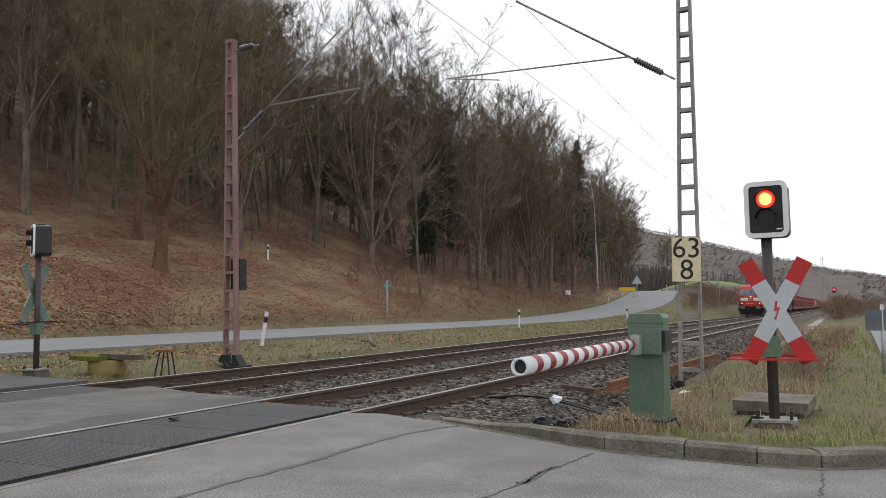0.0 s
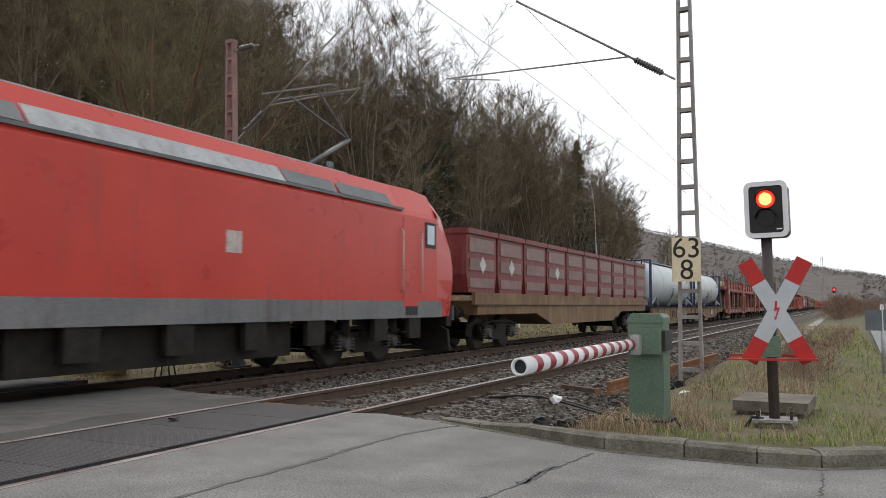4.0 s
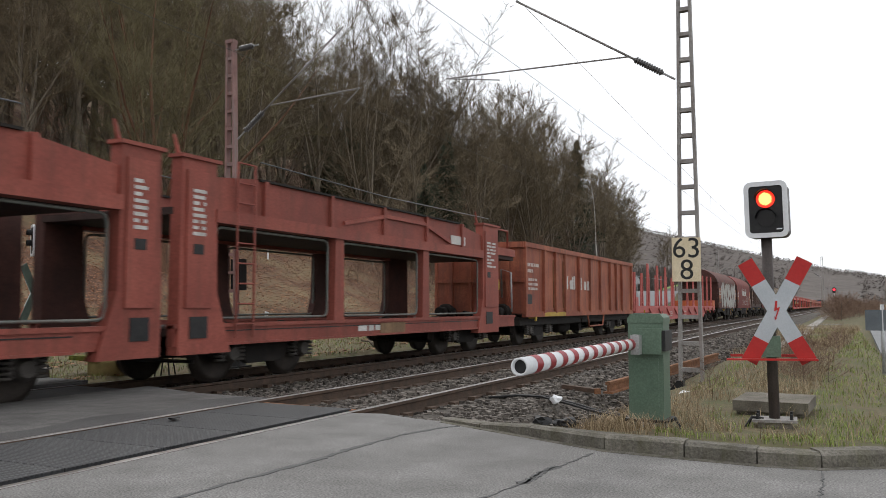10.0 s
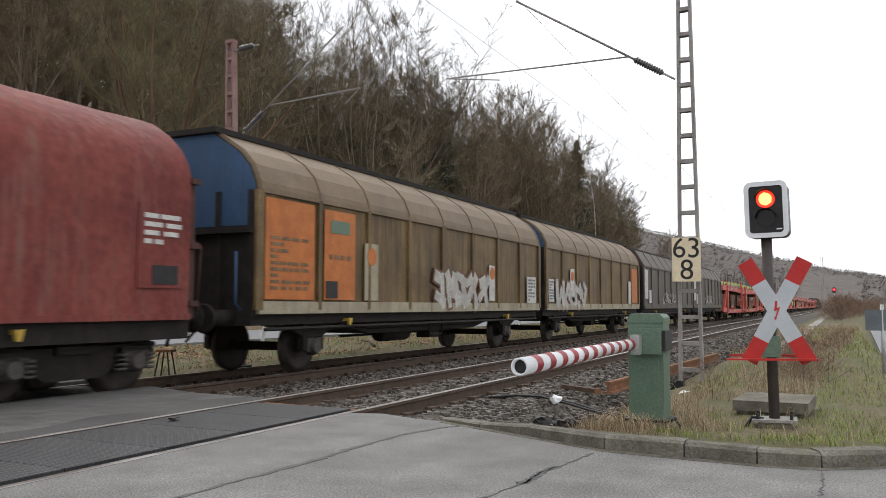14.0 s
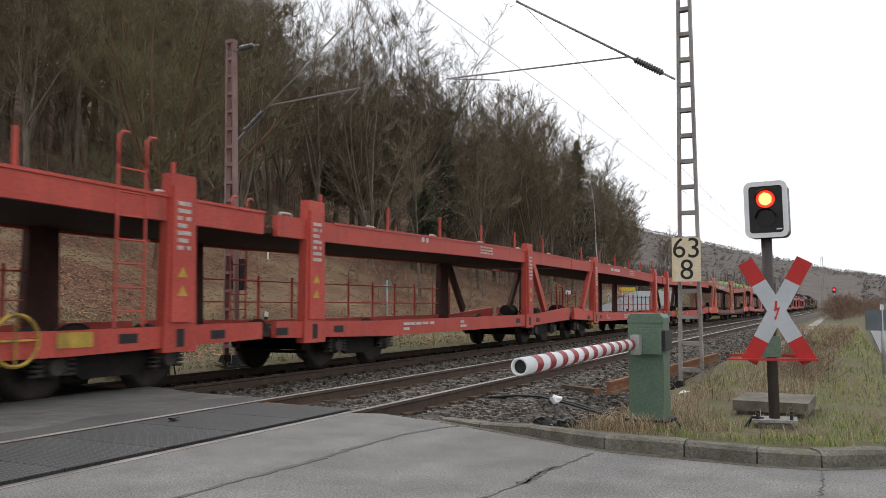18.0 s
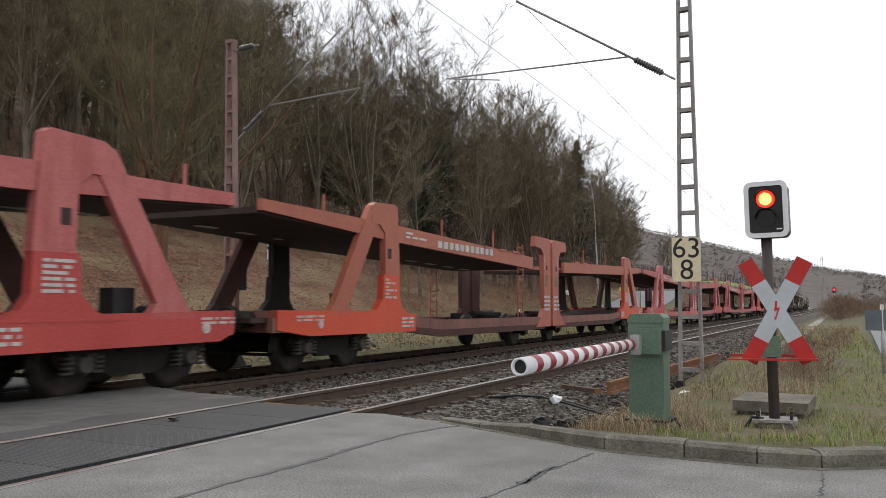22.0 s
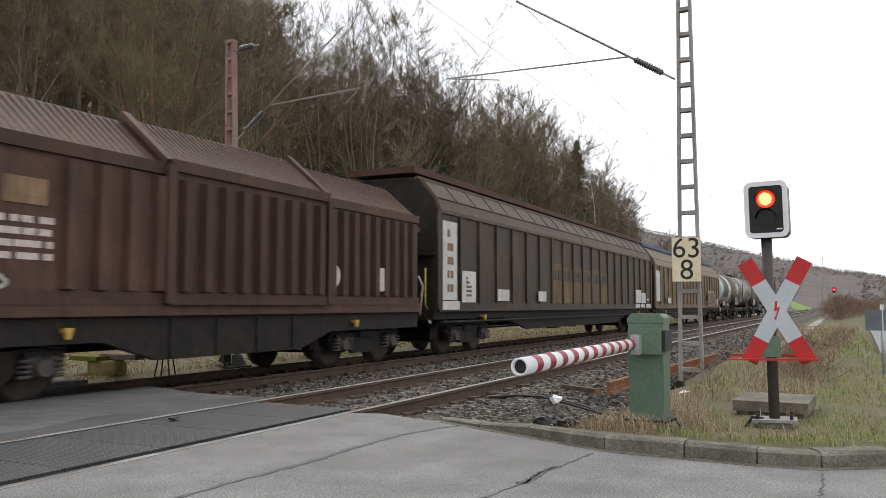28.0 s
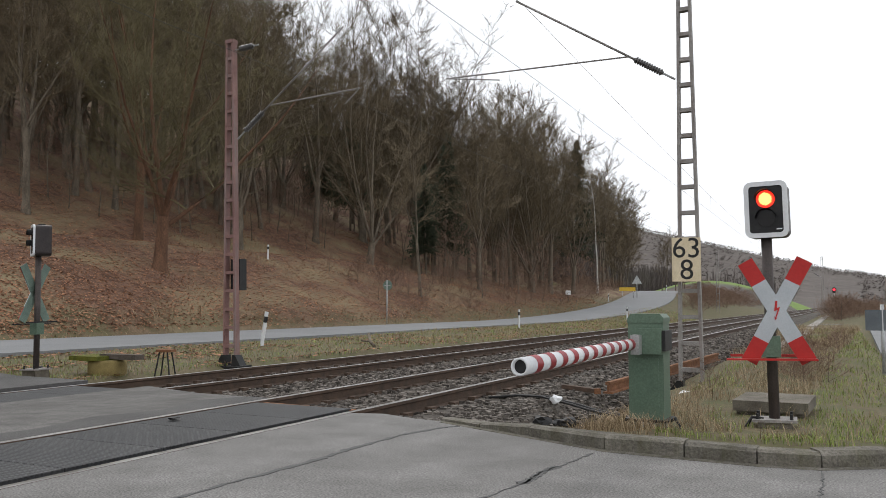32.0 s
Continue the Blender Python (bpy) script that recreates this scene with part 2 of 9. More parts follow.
BARK = mat("bark", (0.09, 0.073, 0.054), (0.185, 0.155, 0.118), 0.95, scale=2.5, fine=25, bump=0.9, grain=0.35, stretch=(1, 1, 0.35))
BARK_RED = mat("bark_reddish", (0.085, 0.046, 0.028), (0.16, 0.086, 0.052), 0.95, scale=2.5, fine=25, bump=0.9, grain=0.35, stretch=(1, 1, 0.35))
BIRCH = mat("birch_bark", (0.4, 0.38, 0.35), (0.62, 0.6, 0.57), 0.8, scale=6, fine=20, bump=0.3, grain=0.3)
TWIGS = mat("twigs", (0.1, 0.079, 0.05), (0.18, 0.143, 0.092), 0.95, scale=0.8, fine=8, bump=0, grain=0.2, rand=0.3)
OLIVE_TWIGS = mat("lichened_twigs", (0.1, 0.086, 0.046), (0.17, 0.145, 0.08), 0.95, scale=0.5, fine=8, bump=0, grain=0.25)
SHRUB = mat("shrub_twigs", (0.15, 0.095, 0.068), (0.24, 0.165, 0.12), 0.95, scale=0.8, fine=8, bump=0, grain=0.2, rand=0.25)
NEEDLES = mat("needles", (0.036, 0.045, 0.03), (0.075, 0.088, 0.056), 0.9, scale=1.2, fine=10, bump=0, grain=0.3, rand=0.25)
LEAVES = island("fallen_leaves", (0.085, 0.034, 0.018), (0.4, 0.205, 0.115), 0.85)
GRASS = island("grass_blades", (0.1, 0.15, 0.03), (0.32, 0.37, 0.11), 0.85)
DRYGRASS = island("dry_grass", (0.14, 0.095, 0.055), (0.42, 0.33, 0.21), 0.9)
# Narrow grey-brown range: the haze of distance is in the twig colour.
FARWOOD_HAZE = island("far_wood_haze_twigs", (0.1, 0.086, 0.077), (0.13, 0.113, 0.103), 0.95)

# ---- the plan: y runs along the line away from the camera, the tracks lie at negative x ----
NEAR_X, FAR_X, FAR_Z = -5.34, -9.46, -0.078


def smooth(a, b, v):
    t = max(0.0, min(1.0, (v - a) / (b - a)))
    return t * t * (3 - 2 * t)


def road_x(y):
    return -20.3 + 1.2 * smooth(45, 80, y) - 6.4 * smooth(78, 140, y) - 0.25 * max(0, y - 140)


def road_z(y):
    return 3.5 * smooth(52, 138, y) + 0.012 * max(0, y - 138)


def ground_z(x, y):
    rx, rz = road_x(y), road_z(y)
    u = rx - 3.4 - x
    wob = 0.22 * noise.noise((x * 0.13, y * 0.13, 1)) + 0.07 * noise.noise((x * 0.6, y * 0.6, 4))
    far = (48 + 0.2 * max(-60, min(300, -x))) * smooth(650, 1250, y) + 25 * smooth(1250, 2400, y)
    if u > 0:
        first = 0.40 - 0.28 * smooth(48, 108, y)
        z = rz - 0.06 + first * max(0, min(u, 13) - 0.8) + 0.03 * max(0, min(u - 13, 4)) + 0.46 * max(0, min(u - 17, 85)) + 0.1 * max(0, min(u, 300) - 92)
        z += wob * min(1, u / 3) * (1 + min(2, u / 30)) - 0.3 * smooth(0, 1.2, u) * (1 - smooth(1.2, 2.6, u))
        return z + far * 0.75
    if x < rx + 3.4:
        return rz - 0.06 + far
    if x < -11.6:
        k = (x + 11.6) / (rx + 3.4 + 11.6)
        z = (-0.2 + 0.0 * k) * (1 - k) + (rz - 0.05) * k + 0.3 * wob
        z += 28 * k * (1 - k) * smooth(190, 300, y) * (1 - smooth(420, 620, y))
        return min(z, -0.12) * (1 - smooth(9.5, 11, y)) + z * smooth(9.5, 11, y) + far
    if x < -2.9:
        return -0.55 + far
    k = smooth(-2.9, -1.9, x)
    z = -0.5 * (1 - k) + (0.05 - 0.11 * smooth(6.7, 8.0, y) * (1 - smooth(14, 18, y))) * k + 0.35 * wob * k
    if y < 6.9:
        z = min(z, -0.2)
    z += 1.3 * smooth(6, 14, x) * smooth(16, 40, y)
    return z + far


def graded(lo, hi, fine_lo, fine_hi, step, grow):
    out = list(np.arange(fine_lo, fine_hi, step))
    s, v = step, fine_lo
    while v > lo:
        s *= grow
        v -= s
        out.insert(0, v)
    s, v = step, out[-1]
    while v < hi:
        s *= grow
        v += s
        out.append(v)
    return out


def ground_material():
    m = mat("ground", (0.075, 0.037, 0.022), (0.19, 0.11, 0.072), 0.95, scale=1.6, fine=12, bump=0.8, grain=0.4)
    n, l = m.node_tree.nodes, m.node_tree.links
    p = n["Principled BSDF"]
    litter = p.inputs["Base Color"].links[0].from_socket
    tc = n.new("ShaderNodeTexCoord")
    def blob(scale, lo, hi, detail=6):
        t = n.new("ShaderNodeTexNoise")
        t.inputs["Scale"].default_value, t.inputs["Detail"].default_value = scale, detail
        l.new(tc.outputs["Object"], t.inputs["Vector"])
        r = n.new("ShaderNodeMapRange")
        r.inputs["From Min"].default_value, r.inputs["From Max"].default_value = lo, hi
        l.new(t.outputs["Fac"], r.inputs["Value"])
        return r.outputs["Result"]
    def mixc(f, a, b):
        x = n.new("ShaderNodeMix")
        x.data_type = "RGBA"
        for s, v in ((0, f), (6, a), (7, b)):
            if isinstance(v, tuple):
                x.inputs[s].default_value = (*v, 1)
            else:
                l.new(v, x.inputs[s])
        return x.outputs[2]
    grass = mixc(blob(1.6, 0.38, 0.6), (0.09, 0.105, 0.034), (0.15, 0.125, 0.07))
    grass = mixc(blob(22, 0.3, 0.75), grass, (0.085, 0.066, 0.04))
    # the wood's floor begins past the far verge of the road
    sep = n.new("ShaderNodeSeparateXYZ")
    l.new(tc.outputs["Object"], sep.inputs[0])
    add = n.new("ShaderNodeMath")
    add.operation = "ADD"
    l.new(sep.outputs["X"], add.inputs[0])
    wob = n.new("ShaderNodeMath")
    wob.operation = "MULTIPLY"
    wob.inputs[1].default_value = 5.0
    l.new(blob(0.35, 0, 1), wob.inputs[0])
    l.new(wob.outputs[0], add.inputs[1])
    edge = n.new("ShaderNodeMapRange")
    edge.inputs["From Min"].default_value, edge.inputs["From Max"].default_value = -25.0, -21.5
    l.new(add.outputs[0], edge.inputs["Value"])
    path = n.new("ShaderNodeMapRange")
    path.interpolation_type = "SMOOTHSTEP"
    off = n.new("ShaderNodeMath")
    off.operation = "ADD"
    off.inputs[1].default_value = 39.0
    l.new(sep.outputs["X"], off.inputs[0])
    mag = n.new("ShaderNodeMath")
    mag.operation = "ABSOLUTE"
    l.new(off.outputs[0], mag.inputs[0])
    path.inputs["From Min"].default_value, path.inputs["From Max"].default_value = 2.4, 1.0
    l.new(mag.outputs[0], path.inputs["Value"])
    patchy = n.new("ShaderNodeMath")
    patchy.operation = "MULTIPLY"
    l.new(path.outputs["Result"], patchy.inputs[0])
    l.new(blob(0.3, 0.42, 0.6), patchy.inputs[1])
    litter = mixc(patchy.outputs[0], litter, (0.10, 0.12, 0.025))
    near = mixc(edge.outputs["Result"], mixc(blob(0.22, 0.44, 0.66), litter, (0.21, 0.165, 0.095)), grass)
    # far up the valley everything is bare wood
    dist = n.new("ShaderNodeMapRange")
    dist.inputs["From Min"].default_value, dist.inputs["From Max"].default_value = 170, 230
    l.new(sep.outputs["Y"], dist.inputs["Value"])
    field = n.new("ShaderNodeMapRange")
    field.inputs["From Min"].default_value, field.inputs["From Max"].default_value = 262, 275
    l.new(sep.outputs["Y"], field.inputs["Value"])
    stop = n.new("ShaderNodeMapRange")
    stop.inputs["From Min"].default_value, stop.inputs["From Max"].default_value = 420, 400
    l.new(sep.outputs["Y"], stop.inputs["Value"])
    west = n.new("ShaderNodeMapRange")
    west.inputs["From Min"].default_value, west.inputs["From Max"].default_value = -78, -74
    l.new(sep.outputs["X"], west.inputs["Value"])
    both = field.outputs["Result"]
    for s in (stop, west):
        mu = n.new("ShaderNodeMath")
        mu.operation = "MULTIPLY"
        l.new(both, mu.inputs[0])
        l.new(s.outputs["Result"], mu.inputs[1])
        both = mu.outputs[0]
    wood = mixc(both, mixc(blob(0.08, 0.3, 0.7), (0.085, 0.072, 0.064), (0.125, 0.107, 0.097)), mixc(blob(0.3, 0.3, 0.7), (0.12, 0.2, 0.035), (0.17, 0.25, 0.06)))
    l.new(mixc(dist.outputs["Result"], near, wood), p.inputs["Base Color"])
    return m


def build_ground():
    xs = graded(-1500, 1500, -60, 14, 0.8, 1.16)
    ys = graded(-1000, 3600, 4, 120, 1.0, 1.10)
    verts = [(x, y, ground_z(x, y)) for y in ys for x in xs]
    w = len(xs)
    faces = [(j * w + i, j * w + i + 1, (j + 1) * w + i + 1, (j + 1) * w + i) for j in range(len(ys) - 1) for i in range(w - 1)]
    me = raw("ground", verts, faces, ground_material(), True)
    tagged(new("ground", me), "rough grass verge and leaf-covered hillside", "ground", kind="structure")


build_ground()


def ribbon(name, left, right, z0, thick, material):
    """A slab between two edges that run side by side."""
    v, f = [], []
    for (a, b) in zip(left, right):
        v += [(*a,), (*b,), (a[0], a[1], a[2] - thick), (b[0], b[1], b[2] - thick)]
    for i in range(len(left) - 1):
        k = 4 * i
        f += [(k, k + 1, k + 5, k + 4), (k + 2, k + 6, k + 7, k + 3), (k, k + 4, k + 6, k + 2), (k + 1, k + 3, k + 7, k + 5)]
    f += [(0, 2, 3, 1), (4 * len(left) - 4, 4 * len(left) - 3, 4 * len(left) - 1, 4 * len(left) - 2)]
    me = raw(name, v, f, material)
    return me


ys = [-200 + 5 * i for i in range(90)]
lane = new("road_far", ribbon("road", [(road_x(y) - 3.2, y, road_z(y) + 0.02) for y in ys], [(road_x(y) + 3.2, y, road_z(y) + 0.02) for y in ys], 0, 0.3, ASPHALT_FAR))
tagged(lane, "pale grey asphalt country road beyond the railway", "road", kind="structure")

# near road, up to the kerb and the near track
road = solid("road", prism(B(), [(-4.53, -60), (40, -60), (40, 5.9), (3.2, 6.5), (1.6, 6.74), (0.95, 6.68), (0.3, 6.43), (-0.142, 6.14), (-0.545, 6.1), (-1.037, 6.14), (-1.633, 6.2), (-2.365, 6.56), (-3.4, 7.06), (-3.75, 7.12), (-4.2, 7.3), (-4.53, 7.2)], "z", -0.3, 0.0),
             ASPHALT, "worn grey asphalt road with patched cracks", "road", kind="structure")
prism_mid = prism(B(), [(-8.62, -60), (-6.14, -60), (-6.14, 8.0), (-7.4, 8.1), (-8.62, 8.5)], "z", -0.16, -0.012)
solid("road_between_tracks", prism_mid, ASPHALT_WORN, "patched asphalt strip between the two tracks", "road", kind="structure")
solid("road_beyond_tracks", prism(B(), [(-17.3, -60), (-10.26, -60), (-10.26, 8.9), (-12.0, 9.0), (-14.0, 9.6), (-17.3, 12.5)], "z", -0.25, -0.03), ASPHALT_DARK,
      "asphalt mouth of the crossing road beyond the rails", "road", kind="structure")

# ---- tracks ----
def build_track(x, z, name, label, first):
    tr = tagged(new(name), label, "railway track", kind="structure")
    tr.matrix_basis = pose(x, 0, z)
    for s in (-1, 1):
        c = s * 0.7525
        pr = [(c - 0.075, -0.172), (c + 0.075, -0.172), (c + 0.075, -0.16), (c + 0.012, -0.14), (c + 0.012, -0.05), (c + 0.036, -0.036), (c + 0.036, -0.003), (c - 0.036, -0.003), (c - 0.036, -0.036), (c - 0.012, -0.05), (c - 0.012, -0.14), (c - 0.075, -0.16)]
        rail = part("rail", prism(B(), pr, "y", -900, 1400), RAIL, tr, "rust-brown steel rail")
        part("railhead", prism(B(), [(c - 0.033, -0.004), (c + 0.033, -0.004), (c + 0.028, 0), (c - 0.028, 0)], "y", -900, 1400), RAILTOP, rail, "bright polished running surface")
    sl = B()
    box(sl, -1.3, 1.3, -0.115, 0.115, -0.34, -0.178)
    soften(sl, 0.02)
    me = to_mesh("sleeper", sl, SLEEPER)
    tie = B()
    for s in (-1, 1):
        for e in (-0.12, 0.12):
            box(tie, s * 0.7525 + e - 0.05, s * 0.7525 + e + 0.05, -0.06, 0.06, -0.18, -0.125)
    tie_me = to_mesh("clip", tie, RAIL)
    for i in range(75):
        ob = part("sleeper", me, None, tr, at=pose(R.uniform(-0.02, 0.02), first + 0.62 * i, R.uniform(-0.006, 0.006), 0, 0, R.uniform(-0.6, 0.6)))
        if i < 45:
            part("clip", tie_me, None, ob)
    rest = B()
    for i in range(75, 420):
        y = first + 0.62 * i
        box(rest, -1.3, 1.3, y - 0.13, y + 0.13, -0.34, -0.175)
    tagged(part("sleepers", rest, SLEEPER, tr), kind="stuff")
    return tr


build_track(NEAR_X, 0, "track_near", "railway track on dark ballast beside the barrier", 7.7)
build_track(FAR_X, FAR_Z, "track_far", "railway track that the goods train runs on", 9.2)
bed = B()
prism(bed, [(-12.4, -0.75), (-2.4, -0.75), (-3.3, -0.19), (-3.6, -0.17), (-6.9, -0.19), (-7.4, -0.24), (-7.9, -0.29), (-11.2, -0.27), (-11.6, -0.3)], "y", -900, 1400)
solid("ballast_bed", bed, BALLAST_BED, "dark dirty ballast bed under both tracks", "ballast", kind="structure")


def build_ballast():
    shapes = []
    for k in range(10):
        b = box(bmesh.new(), -0.8, 0.8, -0.8, 0.8, -0.8, 0.8)
        for v in b.verts:
            v.co = Vector([c * R.uniform(0.55, 1.2) for c in v.co])
        b.verts.index_update()
        shapes.append(([tuple(v.co) for v in b.verts], [[v.index for v in f.verts] for f in b.faces]))
        b.free()
    verts, faces = [], []
    for i in range(52000):
        y = 7.0 + 46 * R.random() ** 2.2
        x = R.uniform(-12.0, -2.7)
        if y < 7.6 + max(0, (-x - 4.6)) * 0.25:
            continue
        z = -0.17 if x > -7 else -0.25
        dx = min(abs(x - NEAR_X), abs(x - FAR_X))
        if dx < 0.68 or 0.83 < dx < 1.25:
            z -= 0.012 if (y - 7.7) % 0.62 > 0.2 else 0.05
        if abs(dx - 0.7525) < 0.08:
            continue
        if x > -3.4:
            z -= (x + 3.4) * 0.45
        if x < -11.2:
            z += (x + 11.2) * 0.25
        s = R.uniform(0.018, 0.04) * (1 + (y - 7) / 45)
        vs, fs = shapes[i % 10]
        turn = R.random() * 6.28
        c, q = math.cos(turn), math.sin(turn)
        z += R.uniform(-0.01, 0.025)
        k = len(verts)
        verts += [(x + s * (c * a - q * b), y + s * (q * a + c * b), z + s * 0.75 * d) for a, b, d in vs]
        faces += [[k + j for j in f] for f in fs]
    tagged(new("ballast_stones", raw("ballast_stones", verts, faces, STONES)), "loose brown-grey ballast stones", "ballast", kind="stuff")


build_ballast()

# ---- the level crossing ----
crossing = tagged(new("level_crossing"), "level crossing of dark ribbed rubber panels between the rails", "level crossing", kind="structure")


def rubber_panel(w, ln):
    b = box(B(), 0, w, 0, ln - 0.012, -0.14, -0.004)
    soften(b, 0.012)
    return to_mesh("rubber_panel", b, RUBBER)


for x0, w, z, y_end in ((NEAR_X - 0.66, 1.26, 0, 7.55), (FAR_X - 0.66, 1.32, FAR_Z, 8.6), (FAR_X + 0.80, 1.05, FAR_Z, 8.3), (FAR_X - 1.7, 0.88, FAR_Z, 8.8)):
    me = rubber_panel(w, 0.9)
    for i in range(18):
        part("rubber_panel", me, None, crossing, at=pose(x0, y_end - 0.9 * (i + 1), z))
for x, y0, y1, z in ((-7.53, -9, 8.2, -0.02), (FAR_X - 1.74, -9, 8.7, FAR_Z)):
    part("edge_strip", box(B(), x - 0.022, x + 0.022, y0, y1, z - 0.1, z + 0.006), MAST_GREY, crossing, "worn steel edge strip")
end = B()
prism(end, [(-6.0, 7.56), (-4.72, 7.5), (-4.72, 7.62), (-6.0, 7.72)], "z", -0.15, -0.02)
part("edge_strip", end, RUST, crossing, "rusted end plate")
tagged(new("road_marking", to_mesh("road_marking", box(B(), -13.6, -11.5, 8.2, 8.3, -0.03, -0.024), WHITE)), "worn white edge line across the road mouth", "road marking", kind="structure")

# cracks sealed with tar
q = random.Random(5)


def crack(name, pts, w):
    left, right = [], []
    for i in range(len(pts) - 1):
        for k in range(10):
            t = k / 10
            x, y = pts[i][0] + (pts[i + 1][0] - pts[i][0]) * t, pts[i][1] + (pts[i + 1][1] - pts[i][1]) * t
            dx, dy = pts[i + 1][0] - pts[i][0], pts[i + 1][1] - pts[i][1]
            n_ = math.hypot(dx, dy)
            e = w * q.uniform(0.25, 1.2)
            o = q.uniform(-0.012, 0.012)
            left.append((x - dy / n_ * (e + o), y + dx / n_ * (e + o), 0.004))
            right.append((x + dy / n_ * (e - o), y - dx / n_ * (e - o), 0.004))
    me = ribbon(name, left, right, 0, 0.02, TAR_SEAL)
    return tagged(new("tar_seam", me), "ragged dark tar seam sealing a road crack", "tar seam", kind="structure")


TAR_SEAL = mat("tar_seal", (0.085, 0.085, 0.085), (0.115, 0.115, 0.113), 0.85, scale=6, fine=80)
crack("tar_seam", [(-2.0, 3.2), (-1.93, 3.9), (-1.855, 4.4), (-1.778, 4.94), (-1.79, 5.17), (-1.72, 5.7), (-1.677, 6.05)], 0.011)
crack("tar_seam", [(-1.8, 4.8), (-1.778, 5.0), (-1.79, 5.25), (-1.75, 5.45)], 0.035)
crack("tar_seam", [(-3.43, 2.4), (-3.434, 3.6), (-3.414, 4.12), (-3.37, 4.9), (-3.4, 5.4), (-3.365, 6.25), (-3.25, 6.67), (-3.15, 6.85)], 0.028)
crack("tar_seam", [(-0.13, 4.6), (-0.134, 5.2), (-0.132, 5.56), (-0.141, 6.09)], 0.007)

DARK_CONCRETE = mat("stained_concrete", (0.1, 0.088, 0.07), (0.19, 0.17, 0.14), 0.9, scale=3, fine=70, bump=0.4, streak=(0.06, 0.06, 0.03))

tagged(new("tar_patch", to_mesh("tar_patch", prism(B(), [(-6.62, 3.2), (-6.16, 3.6), (-6.16, 5.6), (-6.18, 8.0), (-6.5, 8.04), (-6.78, 7.5), (-6.5, 6.6), (-6.72, 5.9), (-6.52, 5.1), (-6.66, 4.2)], "z", -0.012, -0.008), ASPHALT_DARK)), "dark tarred repair patch between the tracks", "tar patch", kind="structure")

# ---- kerb ----
kerb = tagged(new("kerb"), "weathered grey kerbstones with moss in the joints", "kerb", kind="structure")
run = [(-3.42, 7.04), (-2.93, 6.8), (-2.365, 6.532), (-1.633, 6.175), (-1.037, 6.107), (-0.545, 6.068), (-0.142, 6.112), (0.3, 6.4), (0.95, 6.65), (1.6, 6.7), (2.4, 6.58), (3.2, 6.45), (4.1, 6.3), (5, 6.2), (6, 6.1), (7, 6.0), (8, 5.95), (9, 5.9)]


def kerb_top(x):
    return 0.035 + 0.082 * smooth(-3.3, -1.75, x)


for a, b in zip(run, run[1:]):
    d = math.dist(a, b)
    k = B()
    prism(k, [(0, -0.2), (0.14, -0.2), (0.14, 1), (0.03, 1), (0.0, 0.8)], "x", 0.005, d - 0.005)
    for v in k.verts:
        if v.co.z > 0:
            v.co.z *= kerb_top(a[0] + (b[0] - a[0]) * v.co.x / d)
    soften(k, 0.012)
    for v in k.verts:
        if v.co.z > 0:
            v.co += Vector((0, R.uniform(-0.006, 0.006), R.uniform(-0.007, 0.004)))
    part("kerbstone", k, KERB, kerb, at=pose(a[0], a[1], R.uniform(-0.006, 0.006), 0, R.uniform(-0.3, 0.3), math.degrees(math.atan2(b[1] - a[1], b[0] - a[0]))))
part("gutter", ribbon("gutter", [(x, y - 0.0, 0.010) for x, y in run], [(x, y - 0.05, 0.003) for x, y in run], 0, 0.05, KERB), None, kerb, "narrow concrete gutter strip")


def text_mesh(body, size, material, depth=0.003):
    cu = bpy.data.curves.new("text", "FONT")
    cu.body, cu.size, cu.extrude, cu.align_x, cu.align_y = body, size, depth, "CENTER", "CENTER"
    tmp = new("text", cu)
    me = bpy.data.meshes.new_from_object(tmp.evaluated_get(bpy.context.evaluated_depsgraph_get()))
    bpy.data.objects.remove(tmp)
    me.materials.clear()
    me.materials.append(material)
    return me


def rounded(w, h, r, n=5):
    out = []
    for cx, cy, a0 in ((w / 2 - r, h / 2 - r, 0), (-w / 2 + r, h / 2 - r, 90), (-w / 2 + r, -h / 2 + r, 180), (w / 2 - r, -h / 2 + r, 270)):
        out += [(cx + r * math.cos(radians(a0 + 90 * i / n)), cy + r * math.sin(radians(a0 + 90 * i / n))) for i in range(n + 1)]
    return out


LAMP_RED = glow("lamp_red", (1.0, 0.03, 0.012), 1.0)
LAMP_CORE = glow("lamp_core", (1.0, 0.45, 0.1), 4.0)
LAMP_DARK = mat("lamp_dark", (0.008, 0.008, 0.008), (0.014, 0.012, 0.012), 0.15)
HOUSING = mat("signal_housing", (0.03, 0.025, 0.025), (0.05, 0.04, 0.04), 0.45)
POST = mat("signal_post", (0.05, 0.043, 0.04), (0.085, 0.07, 0.065), 0.6, streak=(0.12, 0.09, 0.075))


def tilt(x, h, z):
    """A lens rib runs slantwise across the lamp."""
    return (x * 0.85 - h * 0.53, z + x * 0.53 + h * 0.85)


